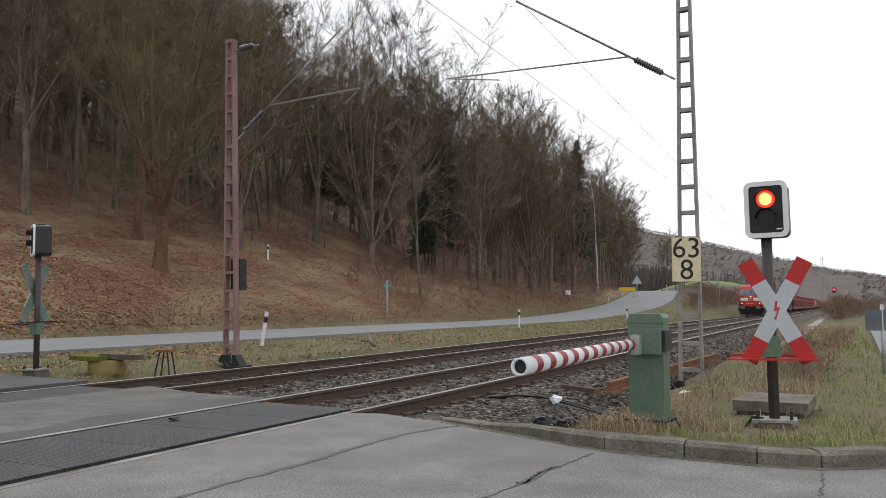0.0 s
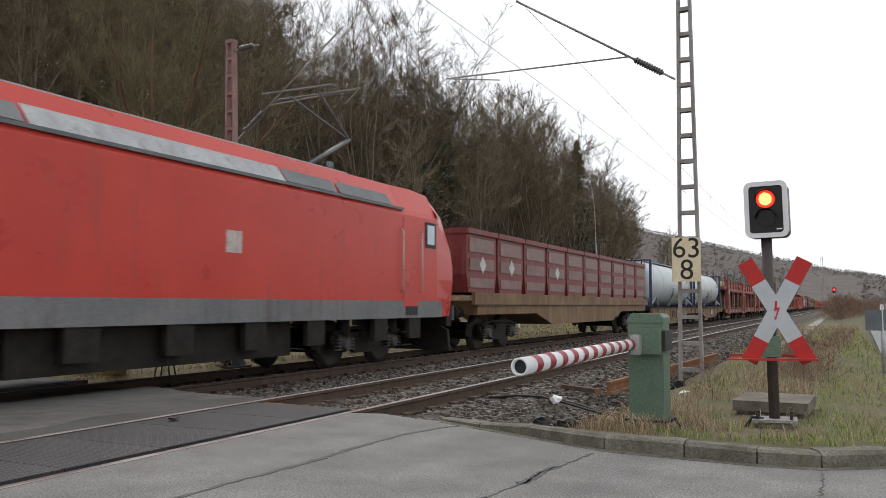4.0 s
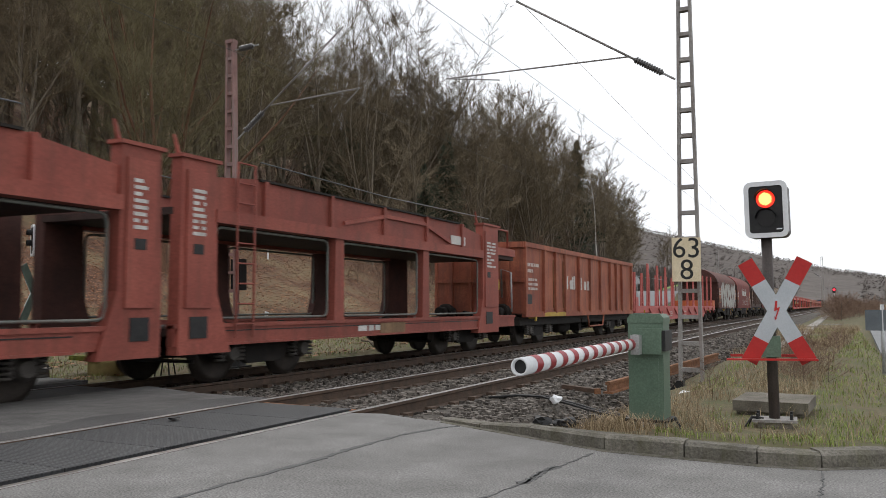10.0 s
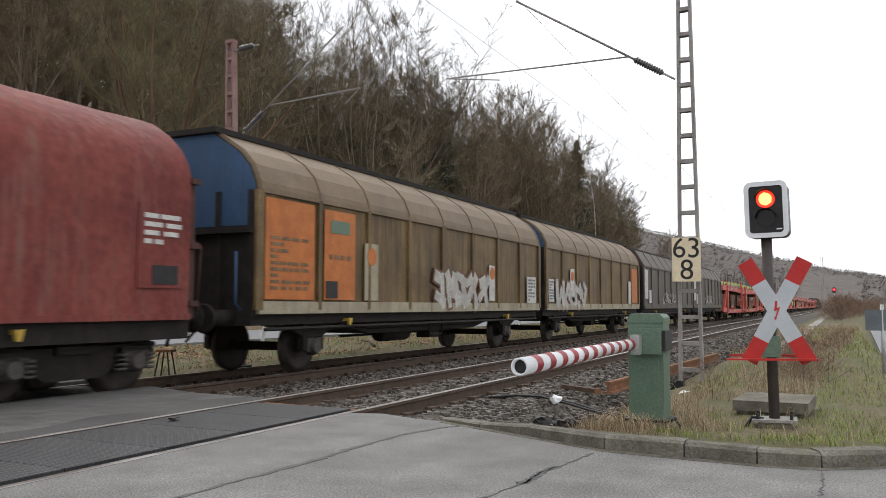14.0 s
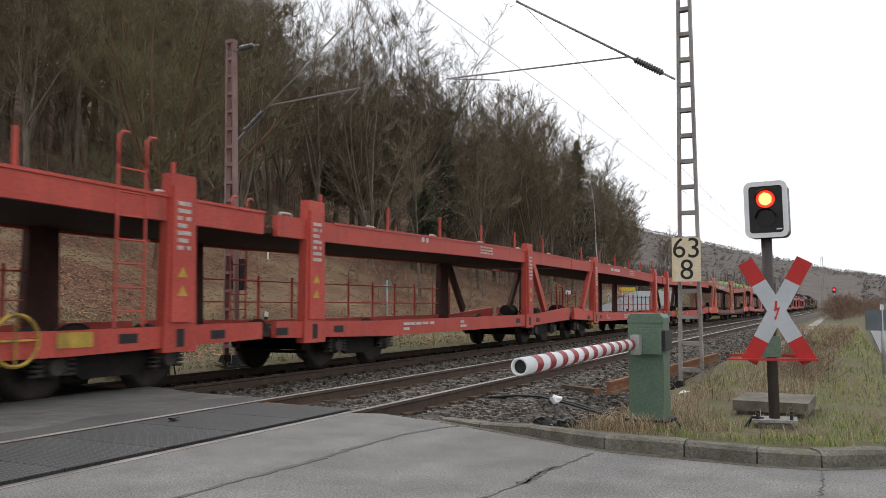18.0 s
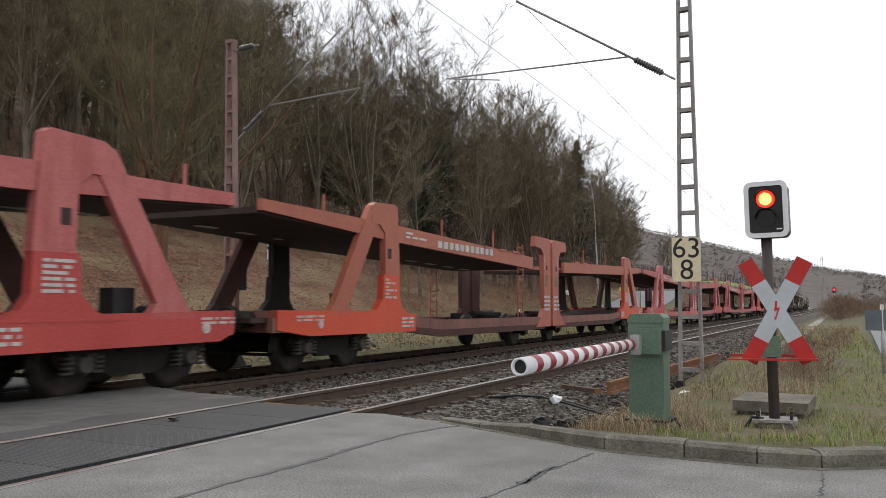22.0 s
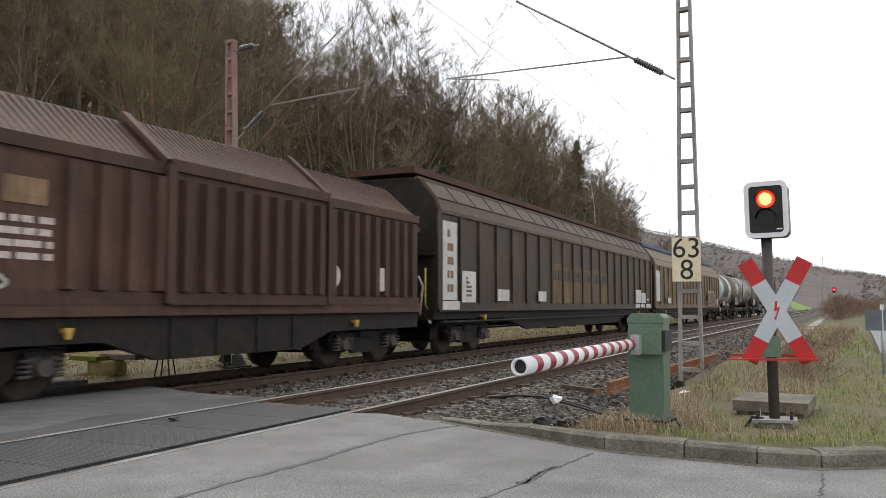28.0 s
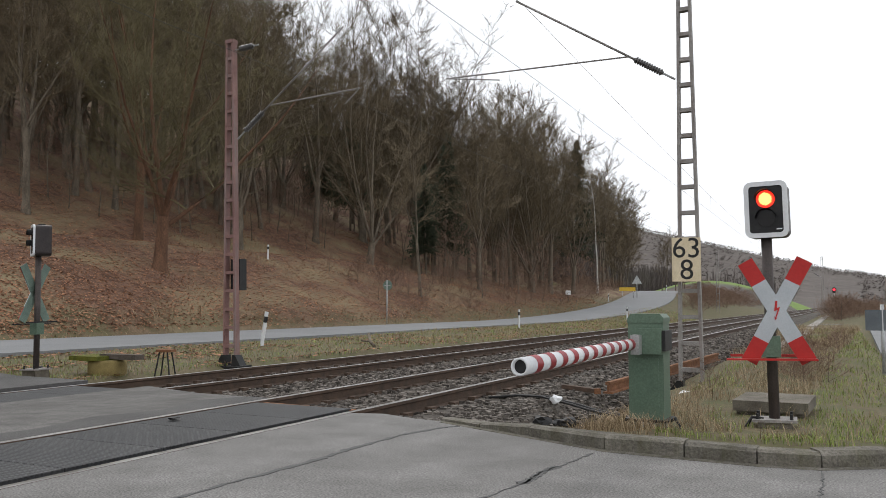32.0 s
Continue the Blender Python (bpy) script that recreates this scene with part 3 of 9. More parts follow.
def crossing_signal(m, label, lit, faded, head_turn=0, tall=0.0, head_off=0.0):
    """Light signal over a crossbuck; it faces -y of its own space."""
    s = thing("crossing_signal", m, label, "level crossing signal", "crossing signals")
    part("post", rod(B(), (0, 0, 0.03), (0, 0, 1.84 + tall), 0.05, n=14), POST, s, "dark brown steel post")
    foot = box(B(), -0.15, 0.16, -0.14, 0.14, -0.4, 0.01)
    part("footing", soften(foot, 0.03), DARK_CONCRETE, s, "weathered concrete footing")
    base = part("base_plate", soften(box(B(), -0.2, 0.2, -0.16, 0.16, 0.01, 0.035), 0.006), MAST_GREY, s, "galvanised base plate")
    for dx, dy in ((-0.15, -0.11), (0.15, -0.11), (-0.15, 0.11), (0.15, 0.11)):
        part("bolt", rod(B(), (dx, dy, 0.03), (dx, dy, 0.09), 0.016, n=6), BLACK, base)
    head = part("signal_head", soften(prism(B(), rounded(0.385, 0.53, 0.06), "y", -0.10, 0.18), 0.012, 2), HOUSING, s, "dark signal housing", pose(head_off, 0, 2.04 + tall, 0, 0, head_turn))
    fr = B()
    outer, inner = rounded(0.393, 0.545, 0.065), rounded(0.305, 0.455, 0.03)
    vo = [[fr.verts.new((p[0], y, p[1])) for p in ring] for ring, y in ((outer, -0.112), (inner, -0.112), (outer, -0.08), (inner, -0.08))]
    n_ = len(outer)
    for i in range(n_):
        j = (i + 1) % n_
        for a, b in ((0, 1), (2, 0), (1, 3)):
            fr.faces.new((vo[a][i], vo[a][j], vo[b][j], vo[b][i]))
    part("white_frame", fr, WHITE, head, "white reflective border")
    part("backboard", box(B(), -0.154, 0.154, -0.106, -0.099, -0.229, 0.229), BLACK, head)
    for z, on in ((0.10, True), (-0.085, False)):
        cv = B()
        drum(cv, (0, -0.106, z), "y", [(-0.01, 0.085), (0.0, 0.085)], 24)
        part("lamp_lens", cv, LAMP_RED if on and lit else LAMP_DARK, head, "lit red lamp" if on and lit else "unlit dark lamp")
        if on and lit:
            for k in range(6):
                h = 0.05 - 0.02 * k
                w_ = math.sqrt(max(0, 0.06 ** 2 - h * h))
                part("lamp_filament_stripe", prism(B(), [tilt(-w_, h - 0.005, z), tilt(w_, h - 0.005, z), tilt(w_ * 0.93, h + 0.008, z), tilt(-w_ * 0.93, h + 0.008, z)], "y", -0.121, -0.117), LAMP_CORE, head, "glowing lens rib")
        vis = B()
        for i in range(12):
            a0, a1 = math.pi * i / 12, math.pi * (i + 1) / 12
            v = [vis.verts.new((0.092 * math.cos(a), y, z + 0.092 * math.sin(a))) for a, y in ((a0, -0.104), (a1, -0.104), (a1, -0.19), (a0, -0.19))]
            vis.faces.new(v)
        bmesh.ops.solidify(vis, geom=vis.faces[:], thickness=0.004)
        part("visor", vis, BLACK, head)
    part("top_cap", soften(box(B(), -0.07, 0.07, -0.02, 0.1, 0.262, 0.285), 0.008), BLACK, head)
    part("maker_plate", box(B(), 0.09, 0.14, -0.111, -0.1075, -0.20, -0.188), WHITE, head)
    buck = part("crossbuck", soften(box(B(), -0.09, 0.09, -0.065, -0.05, -0.12, 0.12), 0.003), SIGNBACK if faded else GREYWHITE, s, "", pose(0.063 if lit else 0.0, 0, 1.06 + 1.35 * tall))
    for sgn in (-1, 1):
        rot = pose(0, -0.004 if sgn > 0 else 0, 0, 0, sgn * -29.0, 0)
        arm = part("arm", soften(box(B(), -0.074, 0.074, -0.078, -0.066, -0.31, 0.31), 0.002), GREYWHITE, buck, "grey-white reflective arm", rot)
        for e in (-1, 1):
            part("red_tip", soften(box(B(), -0.074, 0.074, -0.078, -0.066, min(e * 0.31, e * 0.55), max(e * 0.31, e * 0.55)), 0.002), RED, buck, "red painted tip", rot)
        part("arm_back", box(B(), -0.076, 0.076, -0.0655, -0.05, -0.553, 0.553), SIGNBACK, buck, "green-grey sheet back", rot)
    flash = B()
    prism(flash, [(0.75 * u, 0.78 * v + 0.01) for u, v in ((-0.012, 0.11), (0.014, 0.11), (0.004, 0.02), (0.045, 0.04), (-0.008, -0.10), (0.008, -0.095), (-0.025, -0.125), (-0.03, -0.075), (-0.018, -0.09), (0.012, 0.0), (-0.03, -0.015))], "y", -0.0885, -0.0835)
    part("lightning_bolt", flash, RED, buck, "red lightning flash")
    bar = B()
    beam(bar, (-0.405, -0.11, 0.6 + tall), (0.405, -0.11, 0.6 + tall), 0.05, 0.018)
    part("guard_bar", bar, BLACK if faded else RED, s, "thin guard bar")
    bar = B()
    beam(bar, (-0.38, 0.06, 0.63 + tall), (0.28, 0.06, 0.63 + tall), 0.025, 0.025)
    part("guard_bar", bar, BLACK if faded else RED, s, "thin rear bar")
    part("clamp_box", soften(box(B(), -0.085, 0.085, -0.075, 0.075, 0.62, 0.82), 0.01), GREEN, s, "green junction box")
    hose = B()
    path_rod(hose, [(-0.1, -0.05, 0.03), (-0.2, -0.08, 0.05), (-0.26, -0.1, -0.05), (-0.27, -0.12, -0.25)], 0.018)
    part("conduit", hose, BLACK, s)
    return s


crossing_signal(pose(-0.598, 8.55, -0.02, 0, -1.0, 3), "red-lit crossing light signal above a red and white crossbuck", True, False, -5, 0.0, 0.018)
crossing_signal(pose(-12.5, 9.75, -0.02, 0.4, 0.5, 277), "back of a crossing signal and crossbuck on a grey post", False, True, 52, 0.2)

# ---- half barrier ----
bar = thing("barrier", pose(-1.66, 7.95, -0.02), "green barrier machine with a lowered red and white boom", "barrier")
hs = soften(box(B(), -0.16, 0.165, -0.15, 0.16, 0.05, 0.95), 0.012)
housing = part("housing", hs, GREEN, bar, "dull green sheet-steel housing")
part("door", soften(box(B(), -0.115, 0.12, -0.157, -0.149, 0.16, 0.62), 0.003), GREEN, housing)
lid = B()
prism(lid, [(-0.166, 0.95), (0.171, 0.95), (0.171, 1.0), (0.14, 1.035), (-0.135, 1.035), (-0.166, 0.99)], "y", -0.157, 0.167)
part("lid", soften(lid, 0.012, 2), GREEN, bar, "green curved lid")
part("gear_box", soften(box(B(), -0.06, 0.16, -0.21, -0.15, 0.66, 0.9), 0.012), GREEN, bar, "grey-green gear casing")
part("counter_arm", soften(box(B(), 0.166, 0.195, -0.2, 0.12, 0.69, 0.88), 0.01), BLACK, bar)
part("plinth", soften(box(B(), -0.13, 0.15, -0.12, 0.14, -0.2, 0.05), 0.02), CONCRETE, bar, "mossy concrete plinth")
part("base_plate", soften(box(B(), -0.2, 0.21, -0.18, 0.19, 0.03, 0.055), 0.004), BLACK, bar)
cl = B()
path_rod(cl, [(0.2, -0.1, 0.04), (0.26, -0.12, 0.07), (0.3, -0.14, 0.0), (0.31, -0.14, -0.15)], 0.016)
part("cable", cl, BLACK, bar)
part("clamp", soften(box(B(), -0.10, -0.02, -0.32, -0.16, 0.66, 0.84), 0.01), STEEL, bar, "galvanised boom clamp")
L_BOOM = 3.25
tb = B()
n_ = 20
rings = []
for y, r in ((-0.18, 0.05), (-L_BOOM, 0.056), (-L_BOOM, 0.044), (-L_BOOM + 0.5, 0.043)):
    rings.append([tb.verts.new((r * math.cos(6.28319 * i / n_), y, r * math.sin(6.28319 * i / n_))) for i in range(n_)])
for a, b in zip(rings, rings[1:]):
    for i in range(n_):
        tb.faces.new((a[i], a[(i + 1) % n_], b[(i + 1) % n_], b[i])).smooth = True
tb.faces.new(rings[0])
tb.faces.new(rings[-1])
boom = part("boom", tb, WHITE, bar, "white tubular boom with an open end", pose(-0.1, 0.0, 0.755, 0.25, 0, 0))
# Black plug added to stand for the shade inside the open tube.
part("boom_shade_plug", drum(B(), (0, 0, 0), "y", [(-L_BOOM + 0.03, 0.042), (-L_BOOM + 0.3, 0.042)], 20), BLACK, boom, "black plug for the shade inside the boom")
y = -0.34
for i in range(11):
    st = B()
    rr = [[st.verts.new(((0.0535 + 0.005 * i / 10) * math.cos(0.314159 * k), y - e, (0.0535 + 0.005 * i / 10) * math.sin(0.314159 * k))) for k in range(20)] for e in (0.0, 0.112)]
    for k in range(20):
        st.faces.new((rr[0][k], rr[0][(k + 1) % 20], rr[1][(k + 1) % 20], rr[1][k])).smooth = True
    part("stripe", st, BOOM_RED, boom, "red reflective band")
    y -= 0.262

# ---- concrete cable pit with its slab ----
pit = thing("cable_pit", pose(-0.73, 9.75, -0.15, 0, 0, -3), "square concrete cable pit with a mossy slab lid", "cable pit")
part("chamber", soften(box(B(), -0.28, 0.40, -0.42, 0.42, -0.3, 0.13), 0.02), DARK_CONCRETE, pit)
part("slab_lid", soften(box(B(), -0.31, 0.43, -0.48, 0.48, 0.13, 0.24), 0.015), DARK_CONCRETE, pit, "thick stained concrete slab")


# ---- catenary masts ----
def lattice_mast(m, height, w0, w1, pitch, label, lower_grey):
    """Two channel legs side by side, joined by flat rungs."""
    s = thing("catenary_mast", m, label, "catenary mast", "catenary masts")
    for sg in (-1, 1):
        leg = B()
        for z0, z1 in ((0.1, height * 0.25), (height * 0.25, height)):
            a, b = w0 + (w1 - w0) * z0 / height, w0 + (w1 - w0) * z1 / height
            beam(leg, (sg * a / 2, 0, z0), (sg * b / 2, 0, z1), 0.14, 0.05)
        part("leg", leg, lower_grey, s, "riveted steel leg in faded primer")
    z = 0.45
    while z < height:
        w = (w0 + (w1 - w0) * z / height) / 2
        part("rung", box(B(), -w + 0.02, w - 0.02, -0.06, 0.06, z - 0.035, z + 0.035), lower_grey, s)
        z += pitch
    part("cap", box(B(), -w1 / 2 - 0.03, w1 / 2 + 0.03, -0.08, 0.08, height - 0.02, height + 0.06), lower_grey, s)
    foot = B()
    for sg in (-1, 1):
        prism(foot, [(sg * w0 * 0.35, 0.26), (sg * w0 * 0.62, 0.26), (sg * w0 * 1.15, 0.0), (sg * w0 * 0.3, 0.0)], "y", -0.11, 0.11)
    box(foot, -w0 * 1.2, w0 * 1.2, -0.24, 0.24, -0.4, 0.03)
    part("foot", foot, BLACK, s, "dark bolted foot")
    return s


def insulator(p, d, parent, ln=0.62):
    d = Vector(d).normalized()
    p = Vector(p)
    prof = [(0.0, 0.03)]
    for i in range(11):
        s = 0.05 + (ln - 0.10) * i / 10
        prof += [(s - 0.02, 0.042), (s - 0.01, 0.064), (s + 0.01, 0.058), (s + 0.018, 0.042)]
    b = drum(B(), (0, 0, 0), "z", prof + [(ln, 0.03)], 10, False)
    b.transform(Matrix.Translation(p) @ Vector((0, 0, 1)).rotation_difference(d).to_matrix().to_4x4())
    part("insulator", b, INSUL, parent, "grey ribbed insulator")


INSUL = mat("insulator_glaze", (0.07, 0.068, 0.068), (0.12, 0.115, 0.112), 0.35)


def bracket(parent, side, z0, reach, rise, z_wire, over=0.55):
    """Cantilever tube that carries the wires over the track; side is -1 or 1 along x."""
    p0 = Vector((side * 0.18, 0, z0))
    d = Vector((side * reach, 0, rise))
    path_rod_b = B()
    rod(path_rod_b, p0, p0 + d.normalized() * 0.3, 0.02, n=6)
    part("hinge", path_rod_b, STEEL, parent)
    insulator(p0 + d.normalized() * 0.25, d, parent)
    t = rod(B(), p0 + d.normalized() * 0.85, p0 + d, 0.021, n=8)
    part("cantilever_tube", t, MAST_GREY, parent, "grey steel cantilever tube")
    a = p0 + d * (0.31 if side > 0 else 0.27)
    e = Vector((side * (reach + over), 0, z_wire + 0.3))
    g = rod(B(), a, e, 0.015, n=6)
    rod(g, e, (e.x - side * (0.35 if over < 1 else 1.18), 0, z_wire + (0.02 if over < 1 else 0.13)), 0.012, n=5)
    part("steady_arm", g, MAST_GREY, parent)


mast_r = lattice_mast(pose(-2.385, 14.95, -0.48), 8.6, 0.38, 0.16, 0.462, "slender steel catenary mast with rung bars beside the barrier", MAST_GREY)
bracket(mast_r, -1, 5.66, 3.05, 1.95, 5.93, 1.72)
mast_l = lattice_mast(pose(-11.83, 14.0, -0.22, 0, -1.25, 0), 7.13, 0.3, 0.155, 0.395, "faded red steel catenary mast beyond the tracks", MAST_RED)
bracket(mast_l, 1, 4.95, 2.75, 2.05, 5.35)
arm = B()
rod(arm, (0.1, 0, 6.95), (0.75, 0, 6.97), 0.012, n=6)
part("feeder_arm", arm, STEEL, mast_l)
insulator((0.22, 0, 6.96), (1, 0, 0.02), mast_l, 0.4)
part("switch_box", soften(box(B(), -0.08, 0.17, 0.08, 0.3, 1.65, 2.33), 0.02), BLACK, mast_l, "black cable box")
for x, y, h in ((-12.9, 101, 7.9), (-12.9, 176, 7.9), (-2.0, 118, 7.9), (-2.0, 205, 7.9), (-12.9, 258, 7.9)):
    mm = lattice_mast(pose(x, y, -0.3 if x < -5 else -0.45), h, 0.34, 0.2, 0.8, "distant steel catenary mast along the line", MAST_GREY)
    bracket(mm, 1 if x < -5 else -1, 5.3, 2.9, 1.9, 5.6)

board = thing("kilometre_board", pose(-2.4, 14.75, 1.90, 0, 0, 20), "cream enamel kilometre board with black figures", "sign")
part("plate", soften(box(B(), -0.245, 0.245, -0.014, 0.012, -0.385, 0.385), 0.008), CREAM, board)
part("upper_figures", text_mesh("63", 0.50, BLACK), None, board, "black figures 63", pose(0, -0.016, 0.185, 90))
part("lower_figure", text_mesh("8", 0.50, BLACK), None, board, "black figure 8", pose(0, -0.016, -0.195, 90))
for sx in (-1, 1):
    part("bracket", box(B(), sx * 0.17 - 0.02, sx * 0.17 + 0.02, 0.012, 0.12, -0.36, 0.36), MAST_GREY, board)


def wire(name, pts, r, label):
    b = path_rod(B(), pts, r, 5)
    return solid(name, b, WIRE, label, "overhead wire", "overhead wires")


WIRE = mat("wire_copper", (0.05, 0.055, 0.05), (0.09, 0.09, 0.08), 0.5, 0.6)
for x, z, zm, spans in ((NEAR_X - 0.1, 5.47, 7.0, (-45, 14.95, 118, 205, 420)), (FAR_X + 0.1, 5.4, 6.85, (-45, 14.0, 101, 176, 258, 420))):
    wire("contact_wire", [(x + (0.25 if i % 2 else -0.25), y, z) for i, y in enumerate(spans)], 0.0045, "thin contact wire above the track")
    pts = []
    for a, b in zip(spans, spans[1:]):
        for k in range(8):
            t = k / 8
            pts.append((x, a + (b - a) * t, zm - 4 * 0.9 * t * (1 - t)))
            if k in (2, 4, 6):
                wire("dropper", [(x, a + (b - a) * t, zm - 4 * 0.9 * t * (1 - t)), (x, a + (b - a) * t, z)], 0.0025, "dropper wire between messenger and contact wire")
    wire("messenger_wire", pts + [(x, spans[-1], zm)], 0.0045, "sagging messenger wire above the track")


# ---- roadside posts and signs ----
def delineator(x, y, m_z=None, lean=(0, 0), s=1.0):
    p = thing("delineator_post", pose(x, y, (ground_z(x, y) if m_z is None else m_z) - 0.02, lean[0], lean[1], 200) @ Matrix.Scale(s, 4), "white plastic roadside post with a black band", "delineator post", "roadside posts")
    part("post", soften(prism(B(), [(-0.06, -0.05), (0.06, -0.05), (0.0, 0.065)], "z", -0.2, 0.74), 0.008), WHITE, p)
    part("band", prism(B(), [(-0.061, -0.051), (0.061, -0.051), (0.0, 0.066)], "z", 0.70, 0.88), BLACK, p, "black band")
    part("top", prism(B(), [(-0.06, -0.05), (0.06, -0.05), (0.0, 0.065)], "z", 0.88, 1.02), WHITE, p)
    part("reflector", box(B(), -0.02, 0.02, -0.056, -0.05, 0.72, 0.86), STEEL, p)


delineator(-15.3, 19.4, None, (0, -8))
delineator(-15.5, 41.4)
delineator(-14.6, 62.4)
delineator(-35.2, 45.2)
delineator(-24.2, 94.2)
delineator(-22.0, 118)

sg = thing("round_sign", pose(-24.2, 42.4, ground_z(-24.2, 42.4) - 0.05), "round road sign seen from behind on a grey post", "road sign")
part("post", rod(B(), (0, 0, -0.2), (0, 0, 2.85), 0.035, n=10), STEEL, sg)
part("disc", drum(B(), (0, 0.06, 2.55), "y", [(0, 0.3), (0.02, 0.3)], 24), SIGNBACK, sg, "dark grey back of a round plate")
part("clamp", box(B(), -0.2, 0.2, 0.03, 0.06, 2.5, 2.56), STEEL, sg)
sg = thing("yellow_direction_sign", pose(-23.3, 100, ground_z(-23.3, 100), 0, 0, 30), "small yellow direction sign by the far bend", "road sign")
for dx in (-0.7, 0.7):
    part("post", rod(B(), (dx, 0, -0.2), (dx, 0, 1.35), 0.04, n=8), STEEL, sg)
part("plate", soften(box(B(), -1.05, 0.95, -0.05, -0.02, 0.9, 1.35), 0.01), mat("sign_yellow", (0.55, 0.35, 0.03), (0.6, 0.4, 0.05), 0.5), sg)
sg = thing("warning_sign", pose(-22.4, 101, ground_z(-22.4, 101), 0, 0, 200), "triangular warning sign seen from behind", "road sign")
part("post", rod(B(), (0, 0, -0.2), (0, 0, 2.6), 0.05, n=8), STEEL, sg)
part("plate", prism(B(), [(-0.6, 1.75), (0.6, 1.75), (0.0, 2.8)], "y", 0.04, 0.07), STEEL, sg)
sg = thing("white_board", pose(-25.6, 83, ground_z(-25.6, 83) + 0.0, 0, 0, 35), "small white notice board at the wood's edge", "notice board")
part("post", rod(B(), (0, 0, -0.2), (0, 0, 1.2), 0.05, n=8), BARK, sg)
part("plate", box(B(), -0.28, 0.28, -0.05, -0.02, 0.75, 1.2), WHITE, sg)

sg = thing("double_sign", pose(0.62, 15.4, ground_z(0.62, 15.4), 0, 0, 8), "two grey sign plates seen from behind on a steel post", "road sign")
part("post", rod(B(), (0, 0, -0.2), (0, 0, 1.15), 0.03, n=10), STEEL, sg)
SIGN_GREY = mat("sign_grey", (0.09, 0.105, 0.12), (0.13, 0.145, 0.16), 0.5)
part("plate", soften(box(B(), -0.26, -0.01, -0.03, -0.02, 0.72, 1.06), 0.004), SIGN_GREY, sg, "blue-grey plate back")
part("plate", soften(box(B(), 0.01, 0.28, -0.03, -0.02, 0.72, 1.06), 0.004), SIGN_GREY, sg, "blue-grey plate back")
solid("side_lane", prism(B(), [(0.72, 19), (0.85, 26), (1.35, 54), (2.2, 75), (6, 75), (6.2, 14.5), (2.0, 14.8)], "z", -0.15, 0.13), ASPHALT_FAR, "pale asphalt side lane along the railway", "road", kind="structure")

# red signal far down the line
sg = thing("railway_signal", pose(-1.3, 240, -0.4), "distant railway signal showing red", "railway signal")
part("mast", rod(B(), (0, 0, 0), (0, 0, 5.6), 0.09, n=8), STEEL, sg)
part("screen", soften(prism(B(), rounded(0.9, 1.5, 0.3), "y", -0.1, 0.1), 0.01), BLACK, sg, "", pose(0, 0, 5.6))
part("lamp", drum(B(), (0, -0.12, 5.75), "y", [(-0.02, 0.3), (0.0, 0.3)], 16), glow("signal_lamp", (1.0, 0.03, 0.05), 2.5), sg, "lit red lamp")
part("lower_lamp", drum(B(), (0.1, -0.12, 3.4), "y", [(-0.02, 0.25), (0.0, 0.25)], 16), WHITE, sg)

# concrete cable trough
tr = thing("cable_trough", pose(-1.25, 21, 0), "pale concrete cable trough beside the line", "cable trough", kind="structure")
me = to_mesh("cover_slab", soften(box(B(), -0.2, 0.2, 0.01, 0.99, 0.0, 0.12), 0.01), CONCRETE)
for i in range(120):
    part("cover_slab", me, None, tr, at=pose(R.uniform(-0.02, 0.02), i * 1.0, R.uniform(-0.01, 0.015), R.uniform(-0.5, 0.5)))
part("channel", box(B(), -0.17, 0.17, 0, 190, -0.3, -0.005), CONCRETE, tr)
part("step_slab", box(B(), 0.2, 1.3, 28, 28.7, 0.02, 0.1), CONCRETE, tr, "loose pale slab")

# ---- clutter ----
st = thing("trestle", pose(-11.36, 11.6, -0.22, 0, 0, 15), "small rusty trestle with an orange plank on top", "trestle")
for dx, dy in ((-0.1, -0.08), (0.1, -0.08), (-0.1, 0.08), (0.1, 0.08)):
    part("leg", rod(B(), (dx * 1.5, dy * 1.4, 0), (dx * 0.8, dy, 0.45), 0.014, n=6), BLACK, st)
part("plank", soften(box(B(), -0.14, 0.16, -0.1, 0.1, 0.45, 0.5), 0.01), RUST, st, "orange-brown plank")
wl_ = thing("well_ring", pose(-12.3, 11.1, -0.25), "ochre concrete shaft ring under a mossy cover", "shaft ring")
part("ring", drum(B(), (0, 0, 0), "z", [(-0.1, 0.34), (0.3, 0.34), (0.34, 0.32)], 24), mat("ochre_concrete", (0.17, 0.13, 0.05), (0.28, 0.22, 0.09), 0.9, scale=3), wl_)
part("cover", soften(box(B(), -0.55, 0.15, -0.4, 0.4, 0.34, 0.42), 0.02), mat("moss", (0.07, 0.08, 0.012), (0.14, 0.14, 0.02), 0.95, scale=8, fine=60, bump=0.8), wl_, "moss-grown cover")
part("beam", soften(box(B(), -0.1, 0.8, -0.1, 0.12, 0.36, 0.45), 0.02), SLEEPER, wl_, "weathered timber")
ri = thing("loose_rail", pose(-3.02, 11.65, -0.14, 0, 0, 87), "rusted spare rail lying on the ballast", "rail")
part("foot", box(B(), 0, 8.3, -0.07, 0.07, -0.02, 0.005), RUST, ri)
part("head", soften(box(B(), 0, 8.3, -0.035, 0.035, 0.105, 0.145), 0.008), RUST, ri)
part("web", box(B(), 0, 8.3, -0.011, 0.011, 0.005, 0.105), RUST, ri)
pl = thing("rail_offcut", pose(-3.75, 11.9, -0.14, 0, 0, -35), "short rusty rail offcut on the stones", "rail")
part("bar", soften(box(B(), 0, 0.75, -0.045, 0.045, 0, 0.06), 0.01), RAIL, pl)
